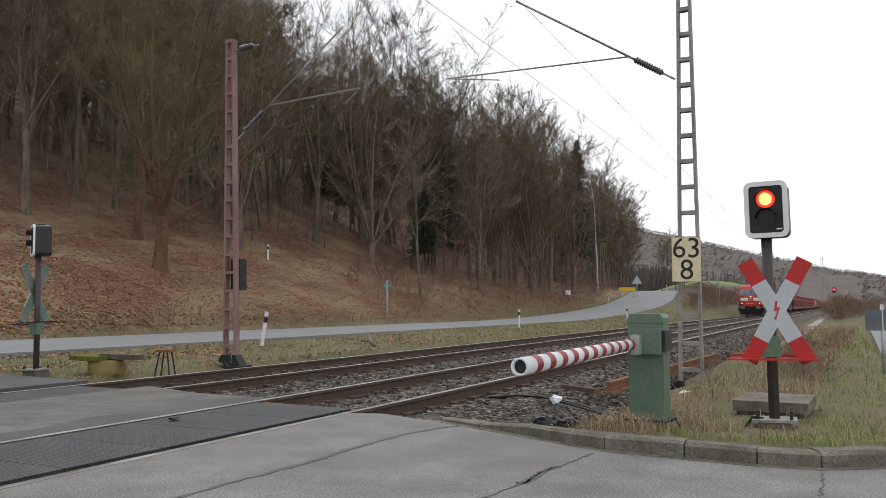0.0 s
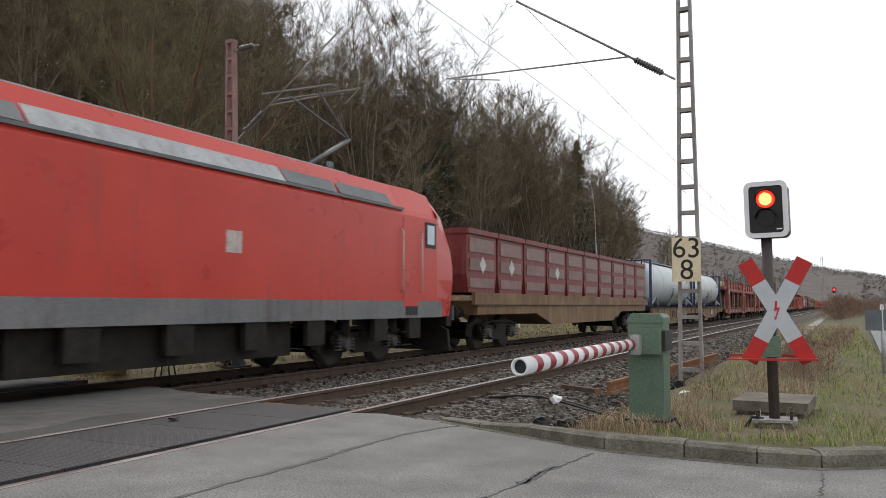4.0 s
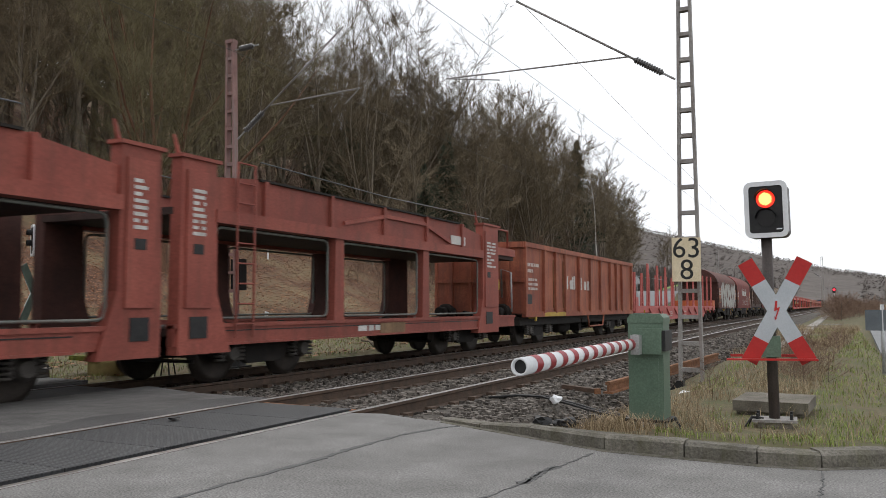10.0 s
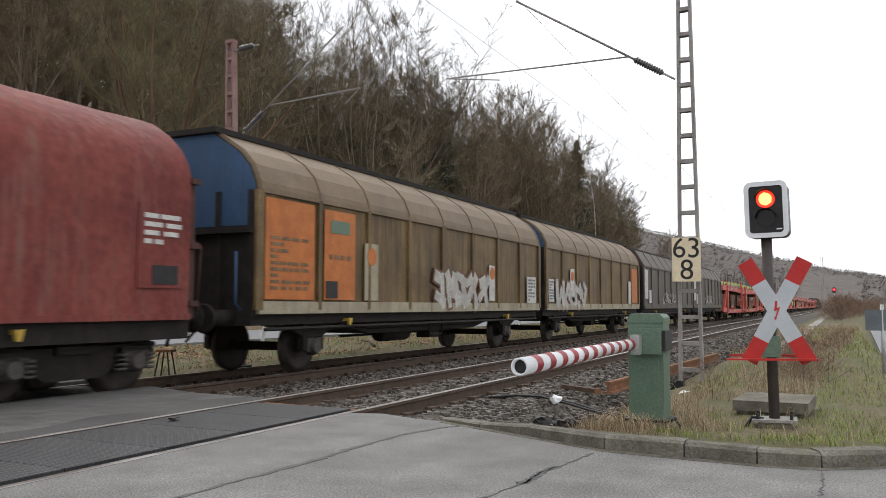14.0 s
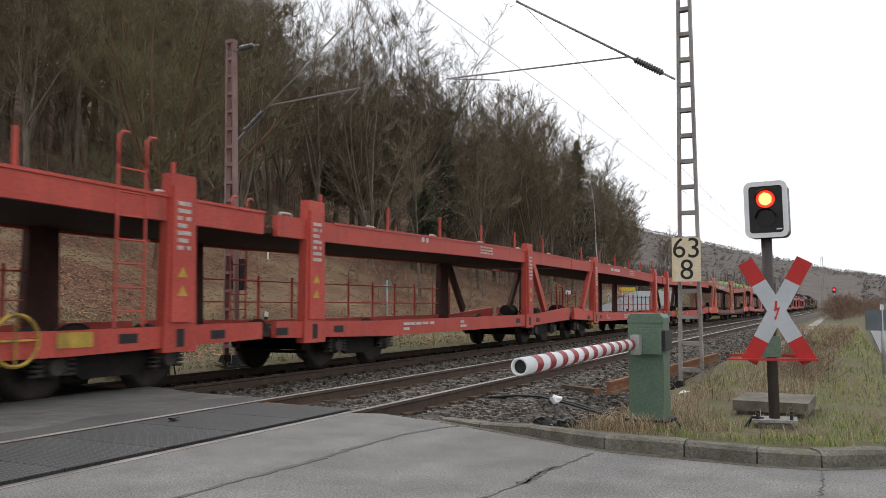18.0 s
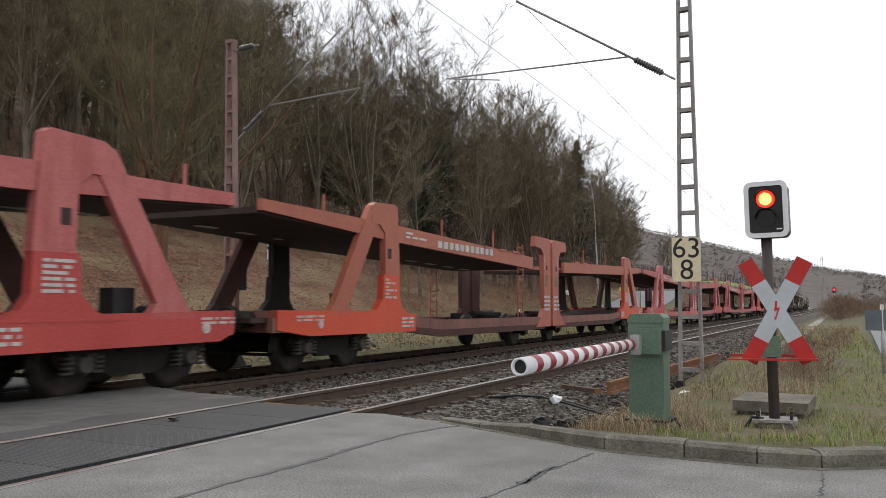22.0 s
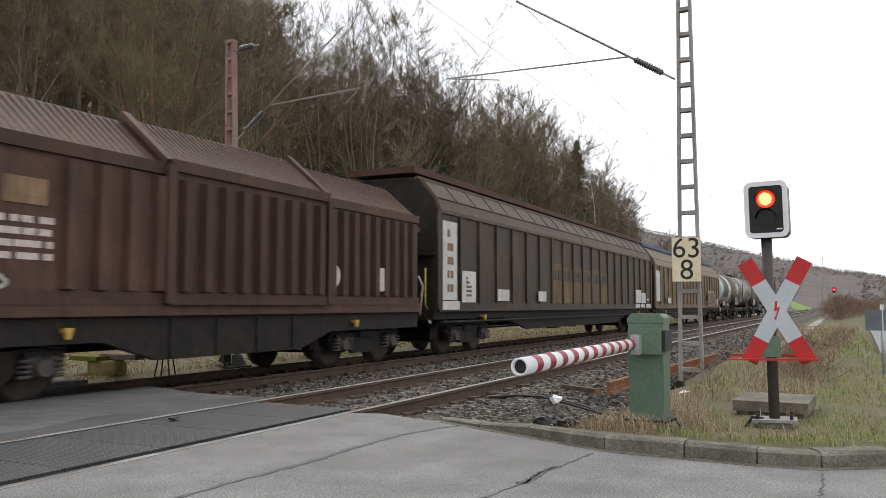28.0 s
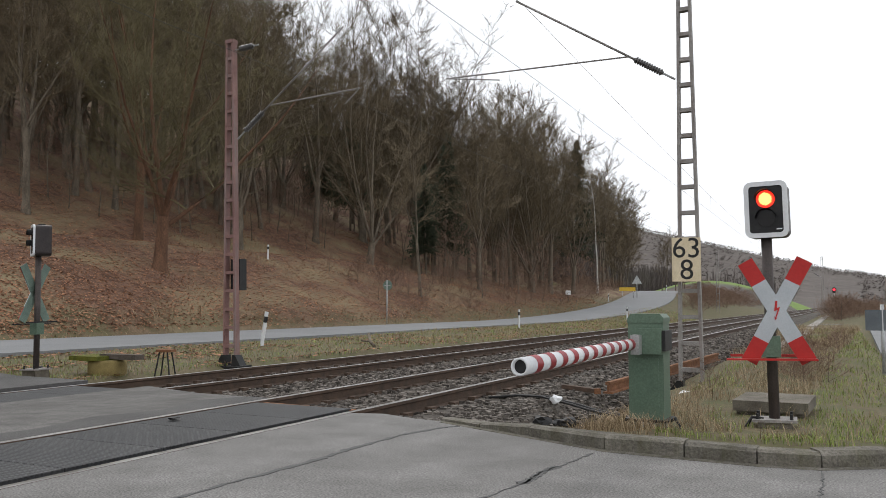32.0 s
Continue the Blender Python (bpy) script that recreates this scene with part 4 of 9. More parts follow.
part("end_cap", soften(box(B(), 0.75, 0.78, -0.05, 0.05, -0.01, 0.065), 0.006), RUST, pl)
cb = B()
pts = [(-4.3, 10.3, -0.14), (-4.0, 10.55, -0.12), (-3.6, 10.45, -0.11), (-3.25, 10.0, -0.1), (-2.95, 9.68, -0.1), (-2.65, 9.3, -0.1), (-2.4, 9.0, -0.09), (-2.12, 8.72, -0.08), (-1.85, 8.3, -0.08)]
path_rod(cb, pts, 0.016)
solid("loose_cable", cb, BLACK, "black cable lying over the ballast", "cable", "loose cables")
solid("loose_cable", path_rod(B(), [(x + 0.06, y + 0.05, z) for x, y, z in pts], 0.016), BLACK, "black cable lying over the ballast", "cable", "loose cables")


def crumple(name, m, r, material, label, category, flat=0.6, seed=1):
    b = bmesh.new()
    bmesh.ops.create_icosphere(b, subdivisions=2, radius=r)
    k = random.Random(seed)
    for v in b.verts:
        v.co *= k.uniform(0.55, 1.2)
        v.co.z *= flat
    return solid(name, b, material, label, category, m=m)


crumple("plastic_bag", pose(-3.15, 9.68, -0.05), 0.075, WHITE, "crumpled white plastic litter on the ballast", "litter", 0.8, 3)
crumple("plastic_bag", pose(-2.13, 13.0, -0.28), 0.16, WHITE, "crumpled white plastic bag by the mast foot", "litter", 0.6, 4)
crumple("dark_rag", pose(-2.79, 8.1, -0.09), 0.11, BLACK, "dark wet rag lying on the stones", "litter", 0.5, 5)
crumple("dark_rag", pose(-2.47, 7.98, -0.07), 0.11, BLACK, "dark wet rag lying on the stones", "litter", 0.5, 6)
crumple("glove", pose(-2.6, 8.1, -0.09), 0.09, TAR, "crumpled dark cloth on the stones", "litter", 0.45, 7)
crumple("paper_scrap", pose(-3.02, 7.05, 0.015), 0.02, WHITE, "scrap of white paper by the kerb", "litter", 0.5, 8)
crumple("debris", pose(-5.75, 6.0, 0.02), 0.06, BLACK, "dark scrap on the crossing panel", "litter", 0.3, 9)
lg = thing("branch", pose(-12.4, 21.0, -0.1, 0, 0, 130), "broken dark branch in the verge", "branch")
part("stem", path_rod(B(), [(0, 0, 0), (0.5, 0.05, 0.12), (1.1, 0.0, 0.32)], 0.05, 7), BARK, lg)
part("stub", rod(B(), (0.5, 0.05, 0.12), (0.65, 0.3, 0.15), 0.03, n=6), BARK, lg)


# ---- grass and leaves ----
def blades(name, spots, h_lo, h_hi, material, label, w=0.006):
    k = random.Random(len(spots))
    v, f = [], []
    for x, y, z, s in spots:
        a = k.random() * 6.28
        h = k.uniform(h_lo, h_hi) * s
        lean = k.uniform(0.3, 1.6) * h
        c, d = math.cos(a), math.sin(a)
        b0 = len(v)
        wx, wy = -d * w * s, c * w * s
        v += [(x - wx, y - wy, z - 0.02), (x + wx, y + wy, z - 0.02), (x + c * lean * 0.35 + wx * 0.7, y + d * lean * 0.35 + wy * 0.7, z + h * 0.6),
              (x + c * lean * 0.35 - wx * 0.7, y + d * lean * 0.35 - wy * 0.7, z + h * 0.6), (x + c * lean, y + d * lean, z + h)]
        f += [(b0, b0 + 1, b0 + 2, b0 + 3), (b0 + 3, b0 + 2, b0 + 4)]
    tagged(new(name, raw(name, v, f, material)), label, "grass", kind="stuff")


q = random.Random(11)
near, dry = [], []
for _ in range(80000):
    y = 6.35 + 34 * q.random() ** 2.6
    x = q.uniform(-2.9, 5.5)
    if y < 6.27 + max(0, -x - 1.5) * 0.49 + max(0.0, min(x, 1.0) + 0.1) * 0.62:
        continue
    if (-1.2 < x < -0.28 and 9.2 < y < 10.3) or (x > 0.7 and y > 14.5) or (abs(x + 0.56) < 0.18 and abs(y - 8.55) < 0.16) or (abs(x + 1.66) < 0.2 and abs(y - 7.95) < 0.2):
        continue
    n_ = noise.noise((x * 0.7, y * 0.35, 9))
    s = 1 + (y - 6.3) / 30
    if (x < -1.9 and n_ < 0.1 and y > 8.6) or noise.noise((x * 1.9, y * 1.3, 3)) < -0.22:
        continue
    (dry if q.random() < (0.12 if x > -0.3 else 0.25) or n_ + (0.3 if x < -0.35 + max(0, y - 12) * 0.04 and y > 7.2 else -0.4) > 0.1 else near).append((x, y, ground_z(x, y), s))
blades("grass", near, 0.02, 0.065, GRASS, "short patchy green grass on the verge", 0.003)
blades("dry_grass", dry, 0.04, 0.17, DRYGRASS, "straw-coloured dead grass on the verge", 0.0026)
far_spots = []
for _ in range(16000):
    y = 10 + 70 * q.random() ** 1.6
    x = q.uniform(-17.0, -11.7)
    if y < 12.7 and x < -13.2 - (12.5 - y) * 0.0 and y < 9.2 - (x + 13) * 0.8:
        continue
    far_spots.append((x, y, ground_z(x, y), 1.4 + (y - 10) / 30))
blades("verge_grass", far_spots[::2], 0.015, 0.05, GRASS, "patchy grass between railway and road", 0.004)
blades("verge_straw", far_spots[1::2], 0.02, 0.07, DRYGRASS, "dead straw-coloured grass between railway and road", 0.004)
bank = []
for _ in range(16000):
    y = q.uniform(18, 110)
    u = q.uniform(0, 22)
    x = road_x(y) - 3.3 - u
    if noise.noise((x * 0.15, y * 0.15, 2)) > -0.05 + (0.25 if u > 4 else -0.3):
        bank.append((x, y, ground_z(x, y), 2.2))
blades("bank_grass", bank, 0.04, 0.12, DRYGRASS, "dead grass tufts on the wooded bank", 0.006)


def leaf_litter():
    k = random.Random(19)
    v, f = [], []
    for _ in range(100000):
        y = 18 + 75 * k.random() ** 1.4
        u = 0.8 + 30 * k.random() ** 1.2
        x = road_x(y) - 3.4 - u
        z = ground_z(x, y) + 0.015
        a, s, t = k.random() * 6.28, k.uniform(0.035, 0.085), k.uniform(-0.03, 0.05)
        c, d = s * math.cos(a), s * math.sin(a)
        b0 = len(v)
        v += [(x + c, y + d, z + t + 0.28 * c * -1), (x - d * 0.7, y + c * 0.7, z + 0.02 + 0.25 * d), (x - c, y - d, z + 0.28 * c), (x + d * 0.7, y - c * 0.7, z + 0.02 - 0.2 * d)]
        f += [(b0, b0 + 1, b0 + 2), (b0, b0 + 2, b0 + 3)]
    for _ in range(9000):
        y = 9.5 + 60 * k.random() ** 1.5
        x = k.uniform(-17.0, -11.8)
        if noise.noise((x * 0.5, y * 0.3, 6)) < -0.1 or y < 9.2 - (x + 13) * 0.8:
            continue
        z = ground_z(x, y) + 0.012
        a, s = k.random() * 6.28, k.uniform(0.03, 0.08)
        c, d = s * math.cos(a), s * math.sin(a)
        b0 = len(v)
        v += [(x + c, y + d, z + 0.02), (x - d * 0.7, y + c * 0.7, z + 0.01), (x - c, y - d, z), (x + d * 0.7, y - c * 0.7, z + 0.02)]
        f += [(b0, b0 + 1, b0 + 2), (b0, b0 + 2, b0 + 3)]
    tagged(new("leaf_litter", raw("leaf_litter", v, f, LEAVES)), "red-brown fallen leaves over the bank", "leaves", kind="stuff")


leaf_litter()

# ---- woods ----
def young_tree(seed, height, trunk_r, limbs, start, spread, subs, twigs, droop=0.0, lean=0.05):
    """Bare young tree or bush: one tapering stem with limbs, branches and twigs."""
    q = random.Random(seed)
    tv, tf, cv, cf = [], [], [], []

    def tube(v, f, pts, rads, n):
        base = len(v)
        for i, (p, r) in enumerate(zip(pts, rads)):
            d = (pts[min(i + 1, len(pts) - 1)] - pts[max(i - 1, 0)]).normalized()
            u = d.orthogonal().normalized()
            w = d.cross(u)
            for k in range(n):
                a = 6.28319 * k / n
                v.append(tuple(p + r * (math.cos(a) * u + math.sin(a) * w)))
        for i in range(len(pts) - 1):
            for k in range(n):
                f.append((base + i * n + k, base + i * n + (k + 1) % n, base + (i + 1) * n + (k + 1) % n, base + (i + 1) * n + k))

    def bent(p, d, length, steps, wig, up):
        pts = [p]
        for _ in range(steps):
            d = (d + Vector((q.uniform(-wig, wig), q.uniform(-wig, wig), q.uniform(-wig, wig) + up))).normalized()
            pts.append(pts[-1] + d * (length / steps))
        return pts

    top = bent(Vector((0, 0, -0.4)), Vector((q.uniform(-lean, lean), q.uniform(-lean, lean), 1)), height * 0.92, 9, 0.07, 0.04)
    rads = [trunk_r * (1.35 if i == 0 else (1 - i / 9.6) ** 0.8) for i in range(10)]
    tube(tv, tf, top, rads, 9)
    for i in range(limbs):
        t = start + (0.97 - start) * (i + q.random()) / limbs
        k = min(8, int(t * 9))
        p = top[k].lerp(top[k + 1], t * 9 - k)
        a = i * 2.4 + q.uniform(-0.5, 0.5)
        rise = q.uniform(0.0, 0.55) + 0.6 * t
        d = Vector((math.cos(a), math.sin(a), rise)).normalized()
        ln = spread * (1.15 - 0.75 * (t - start) / (1 - start)) * q.uniform(0.7, 1.15)
        r = max(0.02, rads[k] * 0.27)
        limb = bent(p, d, ln, 4, 0.2, 0.04 - droop)
        tube(cv, cf, limb, [r * (1 - j / 4.8) for j in range(5)], 5)
        for s in range(subs):
            u = 0.25 + 0.75 * (s + q.random()) / subs
            j = min(3, int(u * 4))
            bp = limb[j].lerp(limb[j + 1], u * 4 - j)
            bd = ((limb[j + 1] - limb[j]).normalized() + Vector((q.uniform(-1, 1), q.uniform(-1, 1), q.uniform(-0.3, 0.9))) * 0.9).normalized()
            bl = ln * q.uniform(0.3, 0.58)
            br = bent(bp, bd, bl, 2, 0.2, 0.08 - droop)
            tube(cv, cf, br, [r * 0.38, r * 0.26, 0.008], 3)
            for w in range(twigs):
                v = 0.15 + 0.85 * q.random()
                j = min(1, int(v * 2))
                wp = br[j].lerp(br[j + 1], v * 2 - j)
                wd = (bd + Vector((q.uniform(-1, 1), q.uniform(-1, 1), q.uniform(-0.5, 0.9)))).normalized()
                wl_ = bl * q.uniform(0.4, 0.85)
                a0 = 0.0085
                e = wp + wd * wl_
                side = wd.orthogonal().normalized() * a0
                side2 = wd.cross(side)
                b0 = len(cv)
                cv.extend([tuple(wp + side), tuple(wp - side), tuple(e)])
                cf.append((b0, b0 + 1, b0 + 2))
                for _ in range(2):
                    g = wp.lerp(e, q.uniform(0.2, 0.9))
                    gd = (wd + Vector((q.uniform(-1, 1), q.uniform(-1, 1), q.uniform(-0.5, 0.9)))).normalized() * wl_ * 0.5
                    b0 = len(cv)
                    cv.extend([tuple(g + side * 0.7), tuple(g - side * 0.7), tuple(g + gd)])
                    cf.append((b0, b0 + 1, b0 + 2))
    return (tv, tf), (cv, cf)


def tree_mesh(seed, height, trunk_r, leaders, fork, spread, per, subs, twigs, thick=0.026):
    """Bare broadleaf tree: a trunk that forks into rising leaders, which carry limbs, branches and fine twigs."""
    q = random.Random(seed)
    tv, tf, cv, cf = [], [], [], []

    def tube(v, f, pts, rads, n):
        base = len(v)
        for i, (p, r) in enumerate(zip(pts, rads)):
            d = (pts[min(i + 1, len(pts) - 1)] - pts[max(i - 1, 0)]).normalized()
            u = d.orthogonal().normalized()
            w = d.cross(u)
            for k in range(n):
                a = 6.28319 * k / n
                v.append(tuple(p + r * (math.cos(a) * u + math.sin(a) * w)))
        for i in range(len(pts) - 1):
            for k in range(n):
                f.append((base + i * n + k, base + i * n + (k + 1) % n, base + (i + 1) * n + (k + 1) % n, base + (i + 1) * n + k))

    def bent(p, d, length, steps, wig, up):
        pts = [p]
        for _ in range(steps):
            d = (d + Vector((q.uniform(-wig, wig), q.uniform(-wig, wig), q.uniform(-wig, wig) + up))).normalized()
            pts.append(pts[-1] + d * (length / steps))
        return pts

    def at(pts, t):
        s = t * (len(pts) - 1)
        k = min(len(pts) - 2, int(s))
        return pts[k].lerp(pts[k + 1], s - k), (pts[k + 1] - pts[k]).normalized()

    def twig(p, d, ln, half):
        side = d.orthogonal().normalized() * half
        b0 = len(cv)
        cv.extend([tuple(p + side), tuple(p - side), tuple(p + d * ln)])
        cf.append((b0, b0 + 1, b0 + 2))

    def limb(p, d, ln, r):
        lp = bent(p, d, ln, 5, 0.24, 0.05)
        tube(cv, cf, lp, [r * (1 - j / 5.6) for j in range(6)], 4)
        for s in range(subs):
            t = 0.15 + 0.85 * (s + q.random()) / subs
            bp, bd = at(lp, t)
            bd = (bd + Vector((q.uniform(-1, 1), q.uniform(-1, 1), q.uniform(-0.45, 0.75))) * 0.95).normalized()
            bl = ln * q.uniform(0.32, 0.6) * (1.15 - 0.4 * t)
            br = bent(bp, bd, bl, 3, 0.22, 0.1)
            tube(cv, cf, br, [max(0.012, r * 0.36), max(0.011, r * 0.28), 0.011, 0.007], 3)
            for _ in range(twigs):
                wp, wd = at(br, 0.1 + 0.9 * q.random())
                wd = (wd + Vector((q.uniform(-1, 1), q.uniform(-1, 1), q.uniform(-0.5, 0.8))) * 0.95).normalized()
                wln = bl * q.uniform(0.3, 0.65)
                twig(wp, wd, wln, thick)
                for _ in range(3):
                    g = wp + wd * wln * q.uniform(0.15, 0.85)
                    gd = (wd + Vector((q.uniform(-1, 1), q.uniform(-1, 1), q.uniform(-0.3, 0.8))) * 0.7).normalized()
                    twig(g, gd, wln * q.uniform(0.35, 0.7), thick * 0.75)

    foot = bent(Vector((0, 0, -0.4)), Vector((q.uniform(-0.06, 0.06), q.uniform(-0.06, 0.06), 1)), height * fork, 5, 0.06, 0.03)
    tube(tv, tf, foot, [trunk_r * g for g in (1.5, 1.04, 0.95, 0.9, 0.86, 0.84)], 9)
    share = trunk_r * 0.84 / math.sqrt(leaders) * 1.1
    for i in range(leaders):
        a = i * 6.28319 / leaders + q.uniform(-0.5, 0.5)
        tilt = 0.1 if i == 0 else q.uniform(0.35, 0.8) * spread
        d = Vector((math.cos(a) * tilt, math.sin(a) * tilt, 1)).normalized()
        ln = height * (1 - fork) * (1.0 if i == 0 else q.uniform(0.78, 0.98))
        lead = bent(foot[-1 if i < 3 else -2], d, ln, 8, 0.11, 0.07)
        r0 = share * (1.15 if i == 0 else q.uniform(0.75, 1.05))
        tube(tv, tf, lead, [r0 * (1 - j / 8.4) for j in range(9)], 6)
        for s in range(per):
            t = 0.1 + 0.9 * (s + q.random()) / per
            p, d0 = at(lead, min(t, 0.999))
            b = s * 2.4 + q.uniform(-0.6, 0.6)
            out = 0.75 + 0.25 * (1 - t)
            limb(p, (d0 * (0.4 + 0.45 * t) + Vector((math.cos(b), math.sin(b), q.uniform(-0.25, 0.35))) * out).normalized(), height * 0.19 * (1.25 - 0.6 * t) * q.uniform(0.7, 1.2), max(0.022, r0 * (1 - t) * 0.45))
    return (tv, tf), (cv, cf)


def conifer_mesh(seed, height, radius):
    q = random.Random(seed)
    tv, tf, cv, cf = [], [], [], []
    for i in range(9):
        z, r = -0.4 + i * height / 8, 0.24 * (1 - i / 8.3)
        for k in range(7):
            tv.append((r * math.cos(k * 0.8976), r * math.sin(k * 0.8976), z))
    for i in range(8):
        for k in range(7):
            tf.append((i * 7 + k, i * 7 + (k + 1) % 7, i * 7 + 7 + (k + 1) % 7, i * 7 + 7 + k))
    z = height * 0.22
    while z < height:
        t = (z - height * 0.22) / (height * 0.78)
        rad = radius * (1 - t) ** 0.85 + 0.05
        for k in range(16):
            a = q.random() * 6.28
            ln = rad * q.uniform(0.55, 1.1)
            d = Vector((math.cos(a), math.sin(a), q.uniform(-0.45, 0.1)))
            p = Vector((0, 0, z + q.uniform(-0.2, 0.2)))
            u = Vector((-d.y, d.x, 0))
            for s in range(7):
                c = p + d * ln * (0.15 + 0.85 * s / 6)
                for side in (-1, 1):
                    e = c + u * side * q.uniform(0.15, 0.45) * (1.2 - s / 7) + d * q.uniform(0.1, 0.35) + Vector((0, 0, q.uniform(-0.4, 0.02)))
                    w = (Vector((0, 0, 0.13)) + d * 0.1) * (1.15 - 0.7 * t)
                    b0 = len(cv)
                    cv.extend([tuple(c - w), tuple(c + w), tuple(e)])
                    cf.append((b0, b0 + 1, b0 + 2))
        z += 0.42
    return (tv, tf), (cv, cf)


def template(data, bark, crown):
    (tv, tf), (cv, cf) = data
    return raw("trunk", tv, tf, bark, True), raw("crown", cv, cf, crown)


OAKS = [template(tree_mesh(*d), BARK, TWIGS) for d in
        ((1, 22, 0.32, 5, 0.2, 0.8, 12, 8, 8, 0.0115), (2, 24, 0.30, 4, 0.28, 0.65, 14, 8, 8, 0.0115), (4, 21, 0.34, 6, 0.12, 0.95, 11, 8, 8, 0.0115), (6, 21, 0.25, 4, 0.3, 0.65, 13, 8, 8, 0.0115))]
DEEP = [template(tree_mesh(*d), BARK, TWIGS) for d in ((3, 21, 0.2, 3, 0.35, 0.55, 10, 7, 6, 0.021), (5, 23, 0.21, 2, 0.4, 0.45, 13, 7, 6, 0.021), (7, 22, 0.24, 4, 0.3, 0.6, 8, 7, 6, 0.021))]
REDDISH = [template(tree_mesh(*d), BARK_RED, OLIVE_TWIGS) for d in ((21, 23, 0.46, 6, 0.17, 1.35, 15, 10, 10, 0.0095), (22, 24, 0.34, 5, 0.28, 1.2, 14, 9, 10, 0.0095))]
SAPLINGS = [template(young_tree(s, h, 0.06, 16, 0.06, 2.6, 5, 5), BARK, SHRUB) for s, h in ((31, 7.5), (32, 6.0), (33, 9.5))]
BUSHES = [template(young_tree(s, h, 0.04, 20, 0.02, 2.2, 4, 5), BARK, SHRUB) for s, h in ((36, 3.2), (37, 2.6))]
BIRCHES = [template(young_tree(41, 17, 0.13, 16, 0.4, 3.0, 5, 5, 0.05), BIRCH, TWIGS)]
FIRS = [template(conifer_mesh(s, h, r), BARK, NEEDLES) for s, h, r in ((51, 23, 3.6), (52, 26, 5.8), (53, 20, 3.4))]
SINGLE_TREES = [(REDDISH[0], -32.3, 32.4, 1.0, "large bare tree with a reddish lower trunk"), (REDDISH[1], -40.9, 39.1, 0.9, "large bare tree with a reddish lower trunk"),
                (OAKS[2], -37.2, 62.0, 1.2, "bare many-limbed tree on the bank"), (OAKS[0], -40.9, 49.1, 1.0, "tall bare broadleaf tree on the leaf-covered hillside"),
                (OAKS[3], -45, 34, 0.9, "tall bare broadleaf tree on the leaf-covered hillside"), (OAKS[1], -46, 66.5, 1.0, "tall bare broadleaf tree on the leaf-covered hillside"),
                (OAKS[1], -34, 79, 1.4, "tall bare broadleaf tree by the far bend"), (OAKS[0], -33, 92, 1.25, "tall bare broadleaf tree by the far bend"), (OAKS[2], -36, 104, 1.3, "tall bare broadleaf tree by the far bend"),
                (BIRCHES[0], -29.2, 108, 1.0, "slim white-barked birch at the wood's edge"), (FIRS[1], -43.2, 142, 1.0, "dark green spruce among the bare trees"),
                (OAKS[3], -31, 72, 0.7, "bare young tree on the bank"), (DEEP[0], -29, 56, 0.62, "bare young tree on the bank")]

TREELINE = ((9.7, 13.1, 14.0, 15.5, 16.8, 19.6, 22.4, 25.2, 27.6, 31.6, 34.0, 44.8, 55.2), (0.089, 0.119, 0.144, 0.19, 0.232, 0.262, 0.288, 0.328, 0.368, 0.376, 0.414, 0.5, 0.54))
CROWN_TOP = {}


def headroom(x, y):
    """Height that the wood reaches at a spot: its crowns form one falling line along the valley."""
    near = np.interp(math.degrees(math.atan2(-x, y)) - 0.2, *TREELINE) * 1.06
    return H_EYE + near * math.hypot(x, y) - ground_z(x, y)


def plant(tpl, x, y, scale, label, name="tree", category="tree", group="hillside trees", lean=None):
    key = tpl[1].name
    if key not in CROWN_TOP:
        CROWN_TOP[key] = max(v.co.z for v in tpl[1].vertices)
    if name in ("tree", "spruce"):
        room = headroom(x, y) * (R.uniform(0.88, 1.03) if math.hypot(x, y) < 108 or x > -0.44 * y else R.uniform(0.55, 0.82))
        if room < 5:
            return None
        scale = min(scale, room / CROWN_TOP[key])
    ob = thing(name, pose(x, y, ground_z(x, y), *(lean or (R.uniform(-3, 3), R.uniform(-3, 3))), R.uniform(0, 360)) @ Matrix.Scale(scale, 4), label, category, group)
    part("trunk", tpl[0], None, ob)
    part("crown", tpl[1], None, ob)
    return ob


OAK_LABEL = "tall bare broadleaf tree on the leaf-covered hillside"
FIR_LABEL = "dark green spruce among the bare trees"
placed = []


def scatter(count, y_of, u_lo, u_hi, gap, tries=12):
    """Random planting spots at u metres behind the far road."""
    out = []
    for _ in range(count):
        for _ in range(tries):
            u = R.uniform(u_lo, u_hi)
            y = y_of(u)
            x = road_x(y) - 3.4 - u
            if all((x - a) ** 2 + (y - b) ** 2 > gap * gap for a, b in placed):
                placed.append((x, y))
                out.append((x, y, u))
                break
    return out


def visible_y(u):
    lat = u + 24
    return R.uniform(lat * 0.62, lat * 0.62 + 60 + lat * 1.6)


# single trees that stand out
for tpl, x, y, s, lab in SINGLE_TREES:
    placed.append((x, y))
    plant(tpl, x, y, s, lab)
for x, y, u in scatter(46, lambda u: R.uniform(88 if u < 29 else (u + 24) * 0.58, 175), 15, 50, 4.0):
    plant(R.choice(OAKS), x, y, R.uniform(1.0, 1.5), OAK_LABEL)
for x, y, u in scatter(74, visible_y, 38, 104, 4.6):
    plant(R.choice(DEEP), x, y, R.uniform(0.9, 1.25), OAK_LABEL)
for x, y, u in scatter(26, lambda u: R.uniform(140, 290), 8, 70, 4.5):
    plant(R.choice(DEEP), x, y, R.uniform(0.8, 1.15), "bare broadleaf tree far along the hillside")
for x, y, u in scatter(9, lambda u: R.uniform((u + 24) * 0.75, (u + 24) * 0.75 + 75), 46, 85, 3.2):
    plant(R.choice(FIRS), x, y, R.uniform(0.75, 1.05), FIR_LABEL, "spruce", "spruce")
